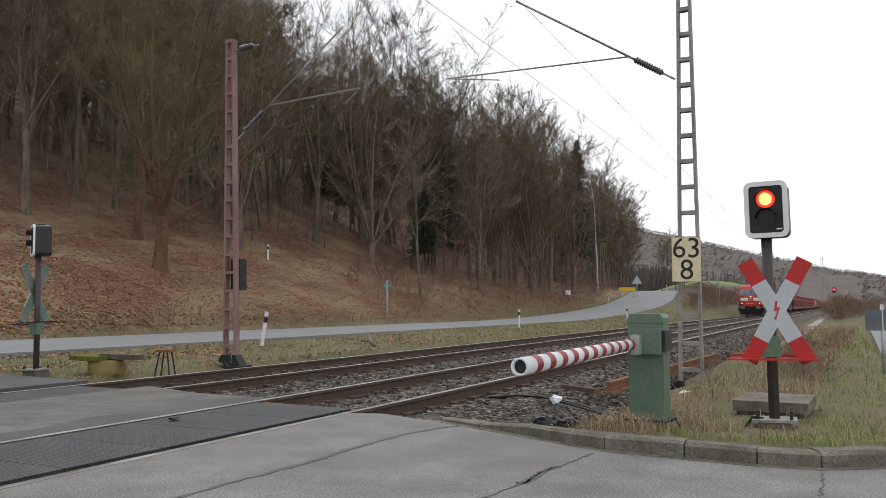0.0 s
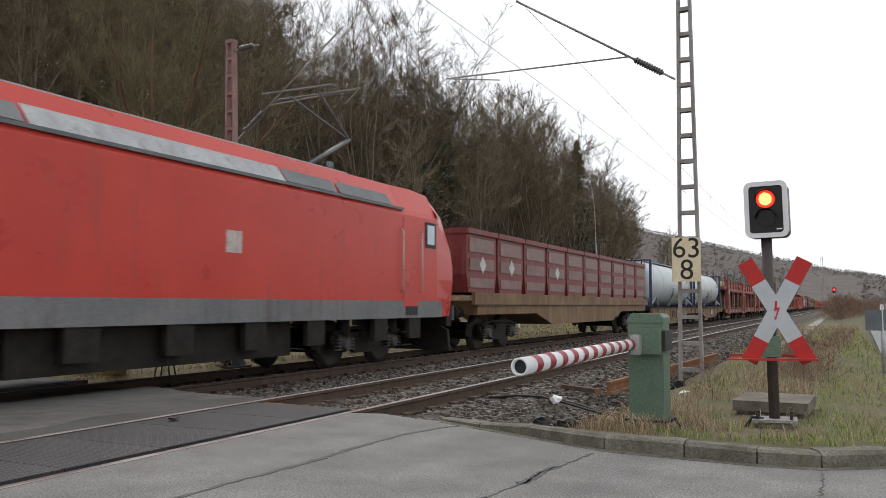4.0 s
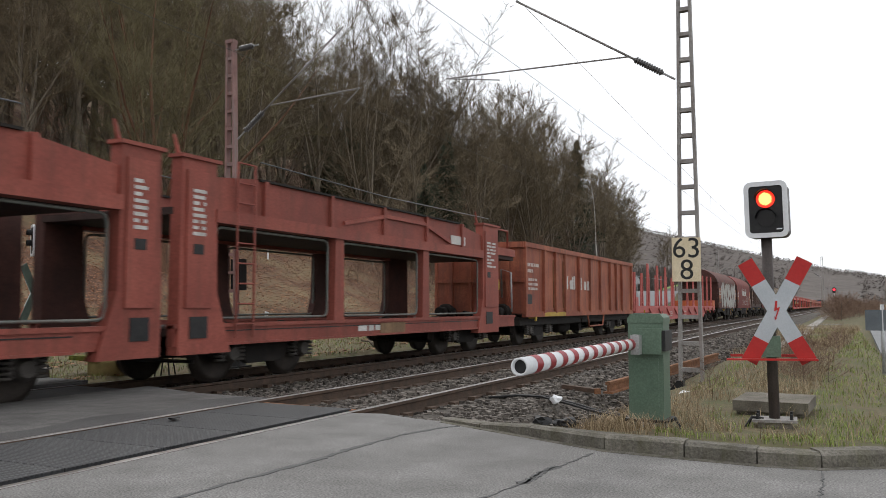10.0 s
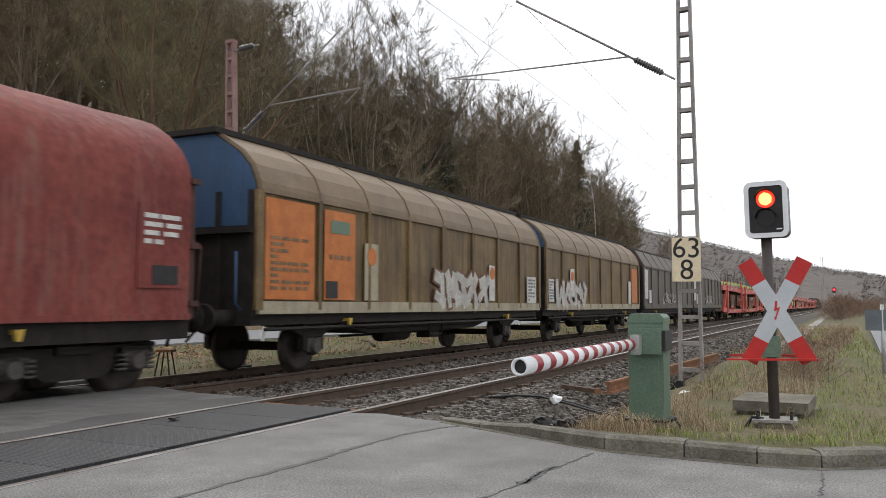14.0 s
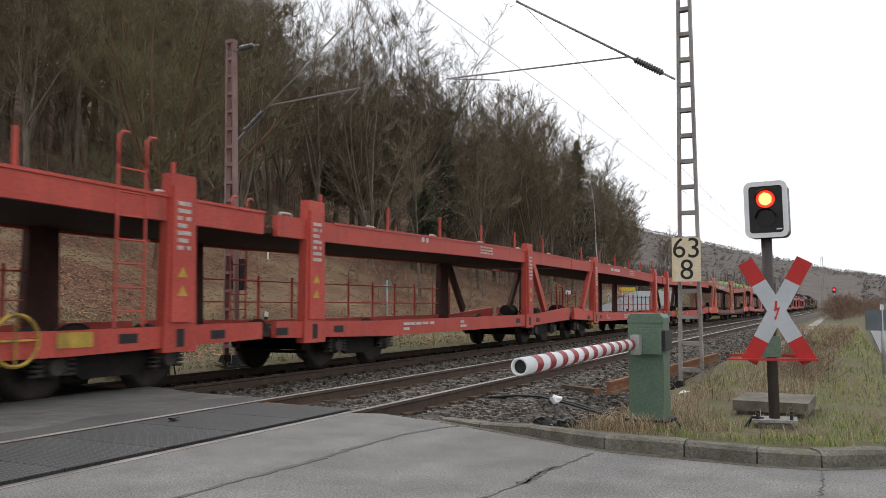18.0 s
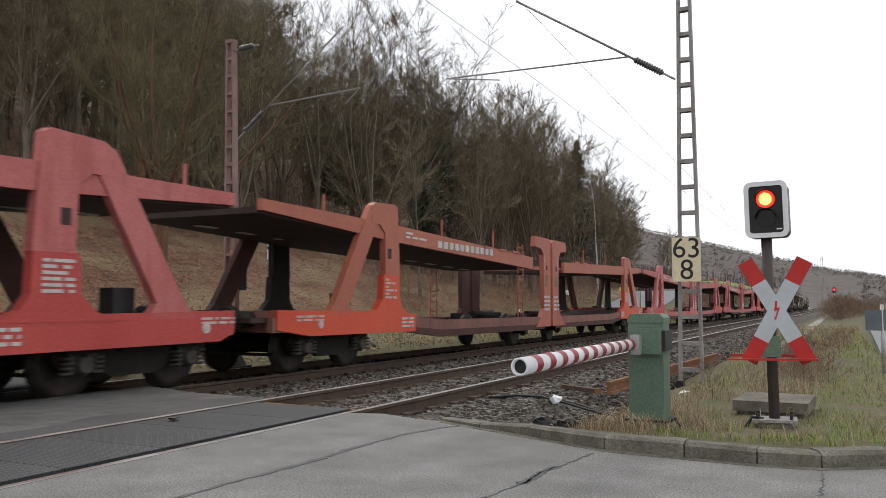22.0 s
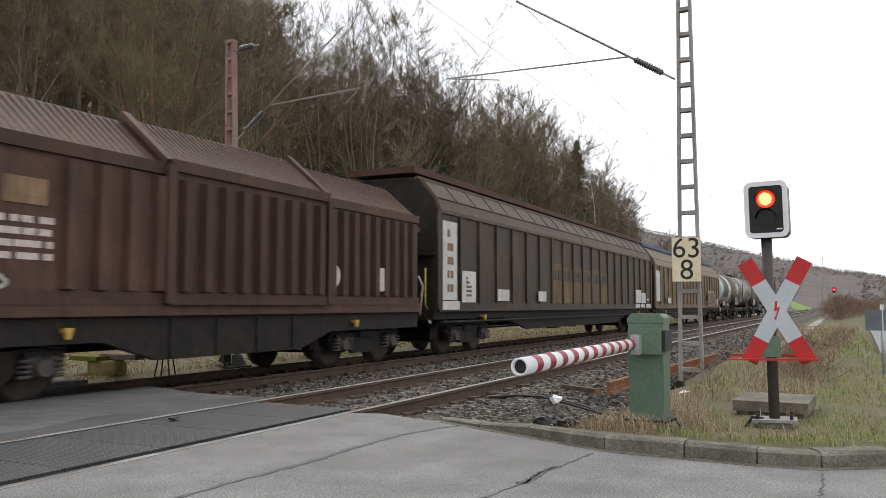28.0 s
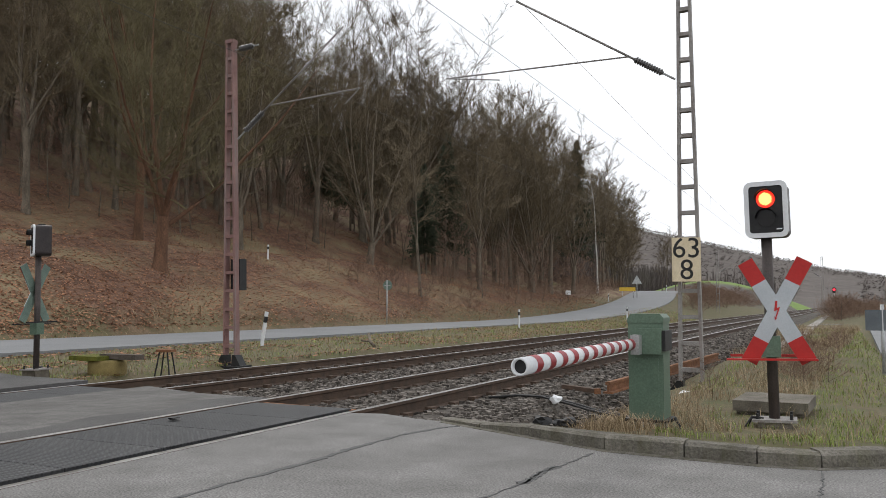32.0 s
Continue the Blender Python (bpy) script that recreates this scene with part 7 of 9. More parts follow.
# ---- car transporters with closed girders ----
def transporter_girder(r, k):
    w = wagon("car_transporter", "empty brown-red double-deck car transporter with open window bays", "car transporter", r, "brown-red car transporters")
    L = 27.24
    for s in (-1, 1):
        x0, x1 = (1.3, 1.4) if s > 0 else (-1.4, -1.3)
        # Far-side posts and uprights carry the shade inside the wagon as colour.
        inner = CAR_A if s > 0 else BULKHEAD_SHADE
        for ya, yb, posts, vs in ((0.6, 13.6, ((1.8, 2.85), (12.9, 13.62)), (5.9, 9.5)), (13.9, 26.7, ((13.95, 14.7), (24.4, 25.45)), (17.75, 21.15))):
            sill = B()
            prism(sill, [(ya, 0.62), (yb, 0.62), (yb, 0.9), (ya, 0.9)], "x", x0, x1)
            box(sill, x0 - 0.03, x1 + 0.03, ya, yb, 0.86, 0.92)
            part("lower_sill", soften(sill, 0.01), CAR_A, w, "dented brown-red lower sill")
            g0, g1 = posts[0][1] - 0.05, posts[1][0] + 0.05
            gd = B()
            prism(gd, [(g0, 2.38), (g1, 2.38), (g1, 2.92), (g1 - 1.4, 3.10), (g0 + 1.0, 3.12), (g0, 3.02)] if s else [], "x", x0, x1)
            part("upper_girder", soften(gd, 0.01), CAR_A, w, "brown-red upper girder")
            for i in range(5):
                y = g0 + 1.1 + i * (g1 - g0 - 2.4) / 4
                part("girder_rib", box(B(), x0 - 0.06, x1 + 0.06, y, y + 0.09, 2.5, 3.1), CAR_A, w)
            part("girder_flange", soften(box(B(), x0 - 0.07, x1 + 0.07, g0, g1, 2.36, 2.55), 0.012), CAR_A, w)
            part("girder_lip", box(B(), x0 - 0.05, x1 + 0.05, g0 + 1.0, g1 - 1.4, 3.09, 3.125), GRIME_SHADE, w)
            tz = B()
            path = [(1.43 * s, g0 + 3.4, 2.66), (1.43 * s, g0 + 4.9, 2.93), (1.43 * s, g0 + 6.6, 2.93), (1.43 * s, g0 + 7.9, 2.62)]
            for p_, q_ in zip(path, path[1:]):
                beam(tz, p_, q_, 0.04, 0.07)
            part("girder_truss", tz, CAR_A, w)
            for (p0, p1) in posts:
                po = B()
                prism(po, [(p0 - (0.3 if p0 > 20 or 10 < p0 < 13 else 0), 0.5), (p1 + (0.3 if p1 < 3 or 14 < p1 < 20 else 0), 0.5), (p1, 1.35), (p1 - 0.05, 3.2), (p0 + 0.02, 3.2), (p0, 1.35)], "x", x0 - 0.05, x1 + 0.05)
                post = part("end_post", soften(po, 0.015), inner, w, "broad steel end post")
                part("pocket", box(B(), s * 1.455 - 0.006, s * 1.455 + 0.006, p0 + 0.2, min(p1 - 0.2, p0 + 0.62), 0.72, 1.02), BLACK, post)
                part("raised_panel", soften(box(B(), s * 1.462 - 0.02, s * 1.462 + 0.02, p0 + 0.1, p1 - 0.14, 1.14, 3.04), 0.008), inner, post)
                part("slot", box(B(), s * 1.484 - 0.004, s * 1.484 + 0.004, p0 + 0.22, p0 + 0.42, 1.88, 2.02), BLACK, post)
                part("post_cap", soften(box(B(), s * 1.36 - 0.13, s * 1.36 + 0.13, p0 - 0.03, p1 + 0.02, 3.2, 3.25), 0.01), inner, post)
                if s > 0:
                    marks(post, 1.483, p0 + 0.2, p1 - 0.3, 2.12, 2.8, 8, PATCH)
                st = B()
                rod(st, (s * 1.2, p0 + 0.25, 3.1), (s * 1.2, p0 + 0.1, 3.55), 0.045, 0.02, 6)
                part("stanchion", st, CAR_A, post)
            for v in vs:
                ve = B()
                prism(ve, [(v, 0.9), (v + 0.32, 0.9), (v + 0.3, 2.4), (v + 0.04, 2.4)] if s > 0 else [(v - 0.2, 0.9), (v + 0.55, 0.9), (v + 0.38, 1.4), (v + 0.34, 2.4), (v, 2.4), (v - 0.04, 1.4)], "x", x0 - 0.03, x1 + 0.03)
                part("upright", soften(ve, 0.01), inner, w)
            edges = [posts[0][1], *[q_ for v in vs for q_ in (v, v + 0.32)], posts[1][0]]
            for a, b_ in zip(edges[::2], edges[1::2]):
                xm = s * 1.33
                a, b_ = a + 0.08, b_ - 0.08
                loop = [(a, 1.1), (a, 2.2), (a + 0.03, 2.28), (a + 0.11, 2.31), (b_ - 0.11, 2.31), (b_ - 0.03, 2.28), (b_, 2.2), (b_, 1.1), (b_ - 0.03, 1.02), (b_ - 0.11, 0.99), (a + 0.11, 0.99), (a + 0.03, 1.02), (a, 1.1), (a, 1.2)]
                part("window_frame", path_rod(B(), [(xm, y, z) for y, z in loop], 0.022), FRAME_GREY, w, "dull grey-green bay frame")
        for y0 in (0.35, 25.75):
            part("hand_hoop", path_rod(B(), [(s * 1.25, y0, 2.7), (s * 1.25, y0, 3.22), (s * 1.25, y0 + 0.85, 3.22), (s * 1.25, y0 + 0.85, 2.7)], 0.03), CAR_A, w)
    for ya, yb in ((0.3, 13.2), (13.95, 26.9)):
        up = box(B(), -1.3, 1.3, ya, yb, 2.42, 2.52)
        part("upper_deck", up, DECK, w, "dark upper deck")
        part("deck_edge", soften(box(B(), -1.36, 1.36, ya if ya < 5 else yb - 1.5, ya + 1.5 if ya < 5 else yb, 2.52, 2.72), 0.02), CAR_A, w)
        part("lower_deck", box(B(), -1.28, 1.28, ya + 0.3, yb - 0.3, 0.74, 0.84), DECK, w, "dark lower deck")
        for sx in (-1.2, 1.2):
            part("safety_wire", path_rod(B(), [(sx, ya + 2, 3.45), (sx, ya + 6, 3.38), (sx, yb - 1.5, 3.45)], 0.012), GRILLE, w)
    for ya, yb in ((3.0, 12.3), (14.9, 24.2)):
        part("rail_slot", box(B(), 1.4, 1.408, ya, yb, 0.80, 0.815), BLACK, w)
        part("sill_lip", box(B(), 1.4, 1.43, ya, yb, 0.60, 0.635), CAR_A, w)
    ladder(w, 1.46, 15.3, 0.7, 3.3, CAR_A)
    part("plate", box(B(), 1.41, 1.422, 22.6, 23.4, 2.6, 2.8), PATCH, w, "white lettered plate")
    marks(w, 1.403, 3.3, 4.3, 0.66, 0.84, 2, FADED)
    marks(w, 1.403, 7.4, 8.2, 0.66, 0.84, 2, FADED)
    marks(w, 1.403, 3.0, 3.9, 2.48, 2.58, 1, PATCH)
    marks(w, 1.403, 18.6, 19.4, 0.66, 0.84, 1, PATCH)
    panel(w, 1.405, 5.3, 5.6, 0.62, 0.86, PATCH, "small white plate")
    panel(w, 1.405, 19.4, 20.4, 0.64, 0.84, FLAT_BROWN, "faded ochre plate")
    lever(w, 3.25, 0.55)
    for y in (2.3, 11.0, 16.3, 24.2):
        bogie(w, y)
    ends(w, 0.6, L - 0.6)
    hub = B()
    hoop(hub, (1.0, 26.4, 1.75), "x", 0.2, 0.02)
    part("hand_wheel", hub, YELLOW, w, "yellow hand wheel")


for i in range(4):
    transporter_girder(67.43 + 27.24 * i, i)


# ---- open box wagon ----
def gondola():
    w = wagon("gondola", "rust-red open box wagon with ribbed steel sides", "goods wagon", 176.3)
    y0, y1 = 0.45, 13.8
    for s in (-1, 1):
        x = s * 1.36
        part("side_wall", box(B(), min(x, x - 0.05 * s), max(x, x - 0.05 * s), y0, y1, 0.95, 2.9), GONDOLA, w, "scraped rust-red side wall")
        part("top_rim", soften(box(B(), x - 0.07, x + 0.07, y0 - 0.05, y1 + 0.05, 2.86, 3.0), 0.02), GONDOLA, w)
        part("bottom_rail", soften(box(B(), x - 0.06, x + 0.06, y0, y1, 0.84, 1.0), 0.015), GONDOLA, w)
        for v in (0.45, 2.1, 3.2, 4.2, 5.8, 7.2, 8.6, 10.05, 11.0, 11.95, 13.65):
            part("rib", prism(B(), [(v - 0.06, 0.95), (v + 0.06, 0.95), (v + 0.06, 2.87), (v - 0.06, 2.87)], "x", min(x, x + 0.09 * s), max(x, x + 0.09 * s)), GONDOLA, w)
        for a, b in ((2.16, 3.14), (3.26, 4.14)):
            d = part("door", soften(box(B(), min(x, x + 0.03 * s), max(x, x + 0.03 * s), a + 0.06, b - 0.04, 1.05, 2.7), 0.01), GONDOLA, w, "side door leaf")
            rd = rod(B(), (x + 0.05 * s, b - 0.15, 1.1), (x + 0.05 * s, b - 0.15, 2.6), 0.02, n=6)
            part("bolt_rod", rd, RUST, d)
    for y in (y0, y1):
        part("end_wall", box(B(), -1.36, 1.36, y - 0.03, y + 0.03, 0.95, 2.9), GONDOLA, w)
        eb = B()
        for x in (-0.9, -0.3, 0.3, 0.9):
            box(eb, x - 0.05, x + 0.05, y - 0.12, y + 0.12, 0.95, 2.9)
        box(eb, -1.4, 1.4, y - 0.14, y + 0.14, 2.84, 3.0)
        box(eb, -1.4, 1.4, y - 0.1, y + 0.1, 1.85, 1.95)
        part("end_ribs", eb, GONDOLA, w)
    part("floor", box(B(), -1.3, 1.3, y0, y1, 0.9, 1.0), DECK, w)
    marks(w, 1.366, 0.7, 1.9, 2.1, 2.45, 2, FADED)
    marks(w, 1.366, 0.8, 1.6, 1.6, 2.0, 3, FADED)
    panel(w, 1.362, 0.55, 1.1, 1.22, 1.5, BLACK, "black label holder")
    for y_, h in ((4.5, 0.42), (4.85, 0.3), (5.1, 0.42), (5.3, 0.45), (6.1, 0.42), (6.55, 0.3), (6.95, 0.32)):
        panel(w, 1.362, y_, y_ + 0.24 if h < 0.42 else y_ + 0.13, 1.72, 1.72 + h, PATCH, "white brand lettering as plain blocks", "brand_block")
    part("yellow_sill", box(B(), 1.36, 1.425, 2.1, 4.2, 0.85, 0.97), YELLOW, w, "worn yellow sill section")
    fr = prism(B(), [(0.5, 0.6), (13.7, 0.6), (13.7, 0.86), (0.5, 0.86)], "x", -1.2, 1.2)
    part("underframe", fr, GRIME_SHADE, w)
    st = B()
    path_rod(st, [(1.38, 6.9, 0.85), (1.38, 7.1, 0.45), (1.38, 8.9, 0.45), (1.38, 9.1, 0.85)], 0.03)
    part("step_rail", st, GONDOLA, w)
    rail_ = B()
    path_rod(rail_, [(1.2, -0.1, 1.0), (1.2, -0.15, 2.1), (0.9, -0.15, 2.2), (0.9, -0.1, 1.4)], 0.025)
    part("grab_rail", rail_, STEEL, w)
    lever(w, 1.3, 0.82)
    for y in (2.4, 11.6):
        bogie(w, y)
    ends(w, 0.45, 13.3)
    underbody(w, 4.0, 10.2, 0.7)


gondola()


# ---- stake flat ----
def stake_wagon():
    w = wagon("stake_wagon", "empty red stake wagon with paired steel stanchions", "goods wagon", 190.3)
    L = 26.4
    for s in (-1, 1):
        x = s * 1.33
        part("side_beam", soften(prism(B(), [(0.5, 0.86), (3.9, 0.86), (4.6, 0.47), (20.4, 0.47), (21.3, 0.86), (25.9, 0.86), (25.9, 1.16), (0.5, 1.16)], "x", x - 0.05, x + 0.05), 0.012), STAKE, w, "faded red fishbelly side beam")
        for i, v in enumerate((0.45, 1.95, 3.25, 5.5, 7.6, 9.8, 12.0, 14.3, 16.5, 18.6, 20.4, 22.3, 24.2)):
            top = 2.65 if i < 2 else 3.15
            k = B()
            for d in (-0.13, 0.13):
                prism(k, [(v + d * 1.7 - 0.07, 0.95), (v + d * 1.7 + 0.07, 0.95), (v + d + 0.045, 1.9), (v + d * 0.75 + 0.035, top), (v + d * 0.75 - 0.035, top), (v + d - 0.045, 1.9)], "x", x + 0.02 * s - 0.03, x + 0.02 * s + 0.03)
            for z in (1.3, 1.75, 2.2, 2.6):
                if z < top - 0.1:
                    box(k, x - 0.02, x + 0.03, v - 0.12, v + 0.12, z, z + 0.05)
            part("stake", k, STAKE, w)
            if s > 0 and i > 1:
                fd = B()
                beam(fd, (x + 0.08, v, 1.05), (x + 0.12, v + 0.55, 0.72), 0.06, 0.09)
                part("stake_foot", fd, STAKE, w)
    part("deck", soften(box(B(), -1.3, 1.3, 0.5, 25.9, 1.1, 1.17), 0.01), DECK, w)
    for y in (0.5, 24.75):
        hb = soften(box(B(), -1.36, 1.36, y, y + (0.7 if y < 5 else 1.2), 1.17, 1.55), 0.02)
        part("headboard", hb, STAKE if y < 5 else STAKE_ORANGE, w, "orange-red headboard")
    ch = B()
    for a, b in zip((3.25, 5.5, 7.6, 9.8, 12.0, 14.3, 16.5, 18.6, 20.4), (5.5, 7.6, 9.8, 12.0, 14.3, 16.5, 18.6, 20.4, 22.3)):
        path_rod(ch, [(-1.3, a, 2.95), (-1.3, (a + b) / 2, 2.9), (-1.3, b, 2.95)], 0.012)
    part("chain", ch, GRILLE, w)
    part("sole_bar", box(B(), -1.1, 1.1, 0.6, 25.8, 0.8, 1.1), GRIME_SHADE, w)
    lp = part("lamp_plate", soften(box(B(), 1.38, 1.41, 6.2, 6.5, 0.72, 0.9), 0.01), BLACK, w)
    marks(w, 1.385, 8.2, 9.2, 0.6, 0.9, 3, FADED)
    marks(w, 1.385, 12.5, 13.6, 0.6, 0.9, 3, FADED)
    lever(w, 2.2, 0.95)
    lever(w, 22.2, 0.9)
    lever(w, 24.6, 1.0)
    for y in (2.7, 23.7):
        bogie(w, y)
    ends(w, 0.5, 25.9)


stake_wagon()


# ---- hooded coil wagons ----
def fishbelly(w, L, material=GRIME_SHADE):
    for s in (-1, 1):
        x = s * 1.25
        part("frame_beam", soften(prism(B(), [(-0.1, 0.72), (L * 0.28, 0.72), (L * 0.36, 0.45), (L * 0.64, 0.45), (L * 0.72, 0.72), (L + 0.1, 0.72), (L + 0.1, 1.02), (-0.1, 1.02)], "x", x - 0.06, x + 0.06), 0.012), material, w)
        rb = B()
        for t in (0.38, 0.46, 0.54, 0.62):
            box(rb, x - 0.09, x + 0.09, L * t - 0.03, L * t + 0.03, 0.48, 1.0)
        part("frame_ribs", rb, material, w)
    part("floor", box(B(), -1.3, 1.3, -0.1, L + 0.1, 0.95, 1.04), GRIME_SHADE, w)


def hood_wagon(r, L, tarp, label, kind):
    w = wagon("coil_wagon", label, "goods wagon", r, "hooded coil wagons")
    prof = [(1.40, 1.04), (1.41, 1.6), (1.41, 2.3), (1.40, 2.9), (1.36, 3.12), (1.22, 3.36), (0.98, 3.58), (0.66, 3.78), (0.3, 3.90), (0, 3.93)]
    prof = prof + [(-x, z) for x, z in prof[-2::-1]]
    b = B()
    ny = 34
    rows = []
    for j in range(ny + 1):
        y = L * j / ny
        bow = 0.022 * abs(math.sin(math.pi * 8 * j / ny)) - 0.004 * (j % 2)
        edge = 0.02 if j in (0, ny) else 0
        row = []
        for i, (x, z) in enumerate(prof):
            sag = bow * (1 if 3 < i < len(prof) - 4 else 0.5)
            wav = 0.03 * noise.noise((x * 1.5, y * 1.3 + r, z * 1.2))
            n_ = Vector((x, 0, (z - 2.2))).normalized()
            row.append(b.verts.new((x - n_.x * (sag + edge) + n_.x * wav, y, z - n_.z * (sag + edge) + n_.z * wav)))
        rows.append(row)
    for p, q_ in zip(rows, rows[1:]):
        for i in range(len(prof) - 1):
            b.faces.new((p[i], p[i + 1], q_[i + 1], q_[i])).smooth = True
    part("tarpaulin_hood", b, tarp, w, "sagging tarpaulin hood")
    for y, d in ((0.0, -1), (L, 1)):
        cap = B()
        prism(cap, [(1.38, 2.95), (1.34, 3.1), (1.2, 3.34), (0.96, 3.56), (0.64, 3.76), (0.28, 3.88), (-0.28, 3.88), (-0.64, 3.76), (-0.96, 3.56), (-1.2, 3.34), (-1.34, 3.1), (-1.38, 2.95)], "y", min(y - 0.06 * d, y + (0.5 if kind == "g" else 0.02) * d), max(y - 0.06 * d, y + (0.5 if kind == "g" else 0.02) * d))
        part("end_cap", soften(cap, 0.03), tarp if kind != "g" else BULKHEAD_SHADE, w, "rounded end cap")
        eb = B()
        part("end_wall", box(B(), -1.36, 1.36, y - 0.04, y + 0.04, 1.0, 2.95), BULKHEAD_SHADE, w, "dark braced end wall")
        for x in (-1.3, -0.65, 0.0, 0.65, 1.3):
            box(eb, x - 0.05, x + 0.05, min(y, y + 0.14 * d), max(y, y + 0.14 * d), 1.0, 2.95)
        for z in (1.2, 2.0, 2.9):
            box(eb, -1.42, 1.42, min(y, y + 0.18 * d), max(y, y + 0.18 * d), z - 0.04, z + 0.04)
        part("end_bracing", eb, BULKHEAD_SHADE, w)
        gr = B()
        path_rod(gr, [(1.3, y + 0.25 * d, 1.1), (1.32, y + 0.3 * d, 2.0), (1.32, y + 0.1 * d, 2.1)], 0.02)
        part("grab_rail", gr, BULKHEAD_SHADE, w)
        pad = panel(w, 1.41, y + 0.12 if d < 0 else y - 0.95, y + 0.95 if d < 0 else y - 0.12, 1.4, 2.5, NOTICE if kind in "go" else TARP, "framed notice panel", "notice_panel")
        marks(pad, 1.424, y + 0.2 if d < 0 else y - 0.85, y + 0.8 if d < 0 else y - 0.2, 1.95, 2.4, 4, PATCH)
        bxp = part("number_box", box(B(), 1.412, 1.43, y + 0.25 if d < 0 else y - 0.7, y + 0.7 if d < 0 else y - 0.25, 1.45, 1.7), BLACK, w)
    part("sill_strip", soften(box(B(), 1.37, 1.43, 0, L, 0.98, 1.06), 0.01), tarp, w)
    part("sill_strip", soften(box(B(), -1.43, -1.37, 0, L, 0.98, 1.06), 0.01), tarp, w)
    fishbelly(w, L)
    for y in (1.55, L - 1.55):
        bogie(w, y)
    ends(w, -0.05, L + 0.05)
    for y in (2.7, L - 2.6):
        lever(w, y, 0.88)
    hw = hoop(B(), (1.36, L * 0.68, 0.62), "x", 0.19, 0.022)
    part("hand_wheel", hw, FLAT_BROWN, w, "brake hand wheel")
    return w


def loops(w, x, y0, y1, z0, z1, material, seed, width=0.05, label="sprayed pale scrawl"):
    """A free scrawl of looping strokes on a wall."""
    k = random.Random(seed)
    y = y0
    while y < y1 - 0.3:
        b = B()
        wd = k.uniform(0.5, 0.95)
        n_ = 26
        a, c, ph = k.uniform(0.6, 1.0), k.uniform(0.25, 0.5), k.random() * 6
        pts = [(y + wd * (i / n_) + 0.22 * math.sin(ph + 9 * i / n_), (z0 + z1) / 2 + (z1 - z0) * 0.5 * a * math.sin(ph + 6.28 * i / n_ * k.uniform(0.98, 1.02)) * math.cos(2.2 * i / n_ * c)) for i in range(n_)]
        row = []
        for i, p in enumerate(pts):
            a_, c_ = pts[max(0, i - 1)], pts[min(n_ - 1, i + 1)]
            d = max(1e-4, math.dist(a_, c_))
            ux, uz = -(c_[1] - a_[1]) / d * width / 2, (c_[0] - a_[0]) / d * width / 2
            row.append([b.verts.new((x, p[0] + e * ux, p[1] + e * uz)) for e in (-1, 1)])
        for p, q_ in zip(row, row[1:]):
            b.faces.new((p[0], q_[0], q_[1], p[1]))
        y += wd * 0.8
        part("graffiti", b, material, w, label)


def fat_letters(w, x, y0, y1, z0, z1, fill, line, seed, count, stroke=0.24, rim=0.055):
    """Fat interlocking painted stroke shapes with an outline, no real letters."""
    k = random.Random(seed)
    step, h = (y1 - y0) / count, z1 - z0
    shapes = (((0.1, 0.0, 0.3, 1.0), (0.3, 1.0, 0.6, 0.35), (0.6, 0.35, 0.95, 1.05), (0.9, 0.6, 0.8, 0.0)), ((0.15, 0.0, 0.5, 0.6), (0.5, 0.6, 0.1, 1.0), (0.5, 0.6, 1.0, 0.2), (0.55, 0.95, 0.95, 0.8)),
              ((0.05, 0.8, 0.9, 1.0), (0.5, 0.95, 0.35, 0.0), (0.35, 0.1, 0.95, 0.35)), ((0.1, 0.1, 0.45, 0.95), (0.45, 0.95, 0.9, 0.2), (0.9, 0.2, 0.6, 0.0), (0.05, 0.55, 0.4, 0.4)), ((0.0, 0.5, 0.5, 1.05), (0.5, 1.05, 0.6, 0.0), (0.6, 0.4, 1.0, 0.75)))
    for i in range(count):
        o, b = B(), B()
        lean = k.uniform(-0.12, 0.12)
        turn = k.random() < 0.5
        for j, (a0, c0, a1, c1) in enumerate(k.choice(shapes)):
            a0, c0, a1, c1 = (a0, 1 - c0, a1, 1 - c1) if turn else (1 - a0, c0, 1 - a1, c1)
            p = Vector((y0 + step * (i + a0) + lean * c0 + k.uniform(-0.05, 0.05), z0 + h * (c0 + k.uniform(-0.05, 0.05))))
            q_ = Vector((y0 + step * (i + a1) + lean * c1 + k.uniform(-0.05, 0.05), z0 + h * (c1 + k.uniform(-0.05, 0.05))))
            d = (q_ - p).normalized()
            n_ = Vector((-d.y, d.x))
            wa, wb = stroke * k.uniform(0.4, 0.6), stroke * k.uniform(0.35, 0.65)
            for bm_, lift, grow in ((o, 0.004, rim), (b, 0.012, 0.0)):
                e = d * (stroke * 0.35 + grow)
                pts = (p - e - n_ * (wa + grow), q_ + e - n_ * (wb + grow), q_ + e + n_ * (wb + grow), p - e + n_ * (wa + grow))
                bm_.faces.new([bm_.verts.new((x + lift + 0.0013 * j + 0.0006 * (i % 2), *c)) for c in pts])
        part("graffiti_outline", o, line, w, "sprayed graffiti outline")
        part("graffiti_fill", b, fill, w, "sprayed graffiti fill")


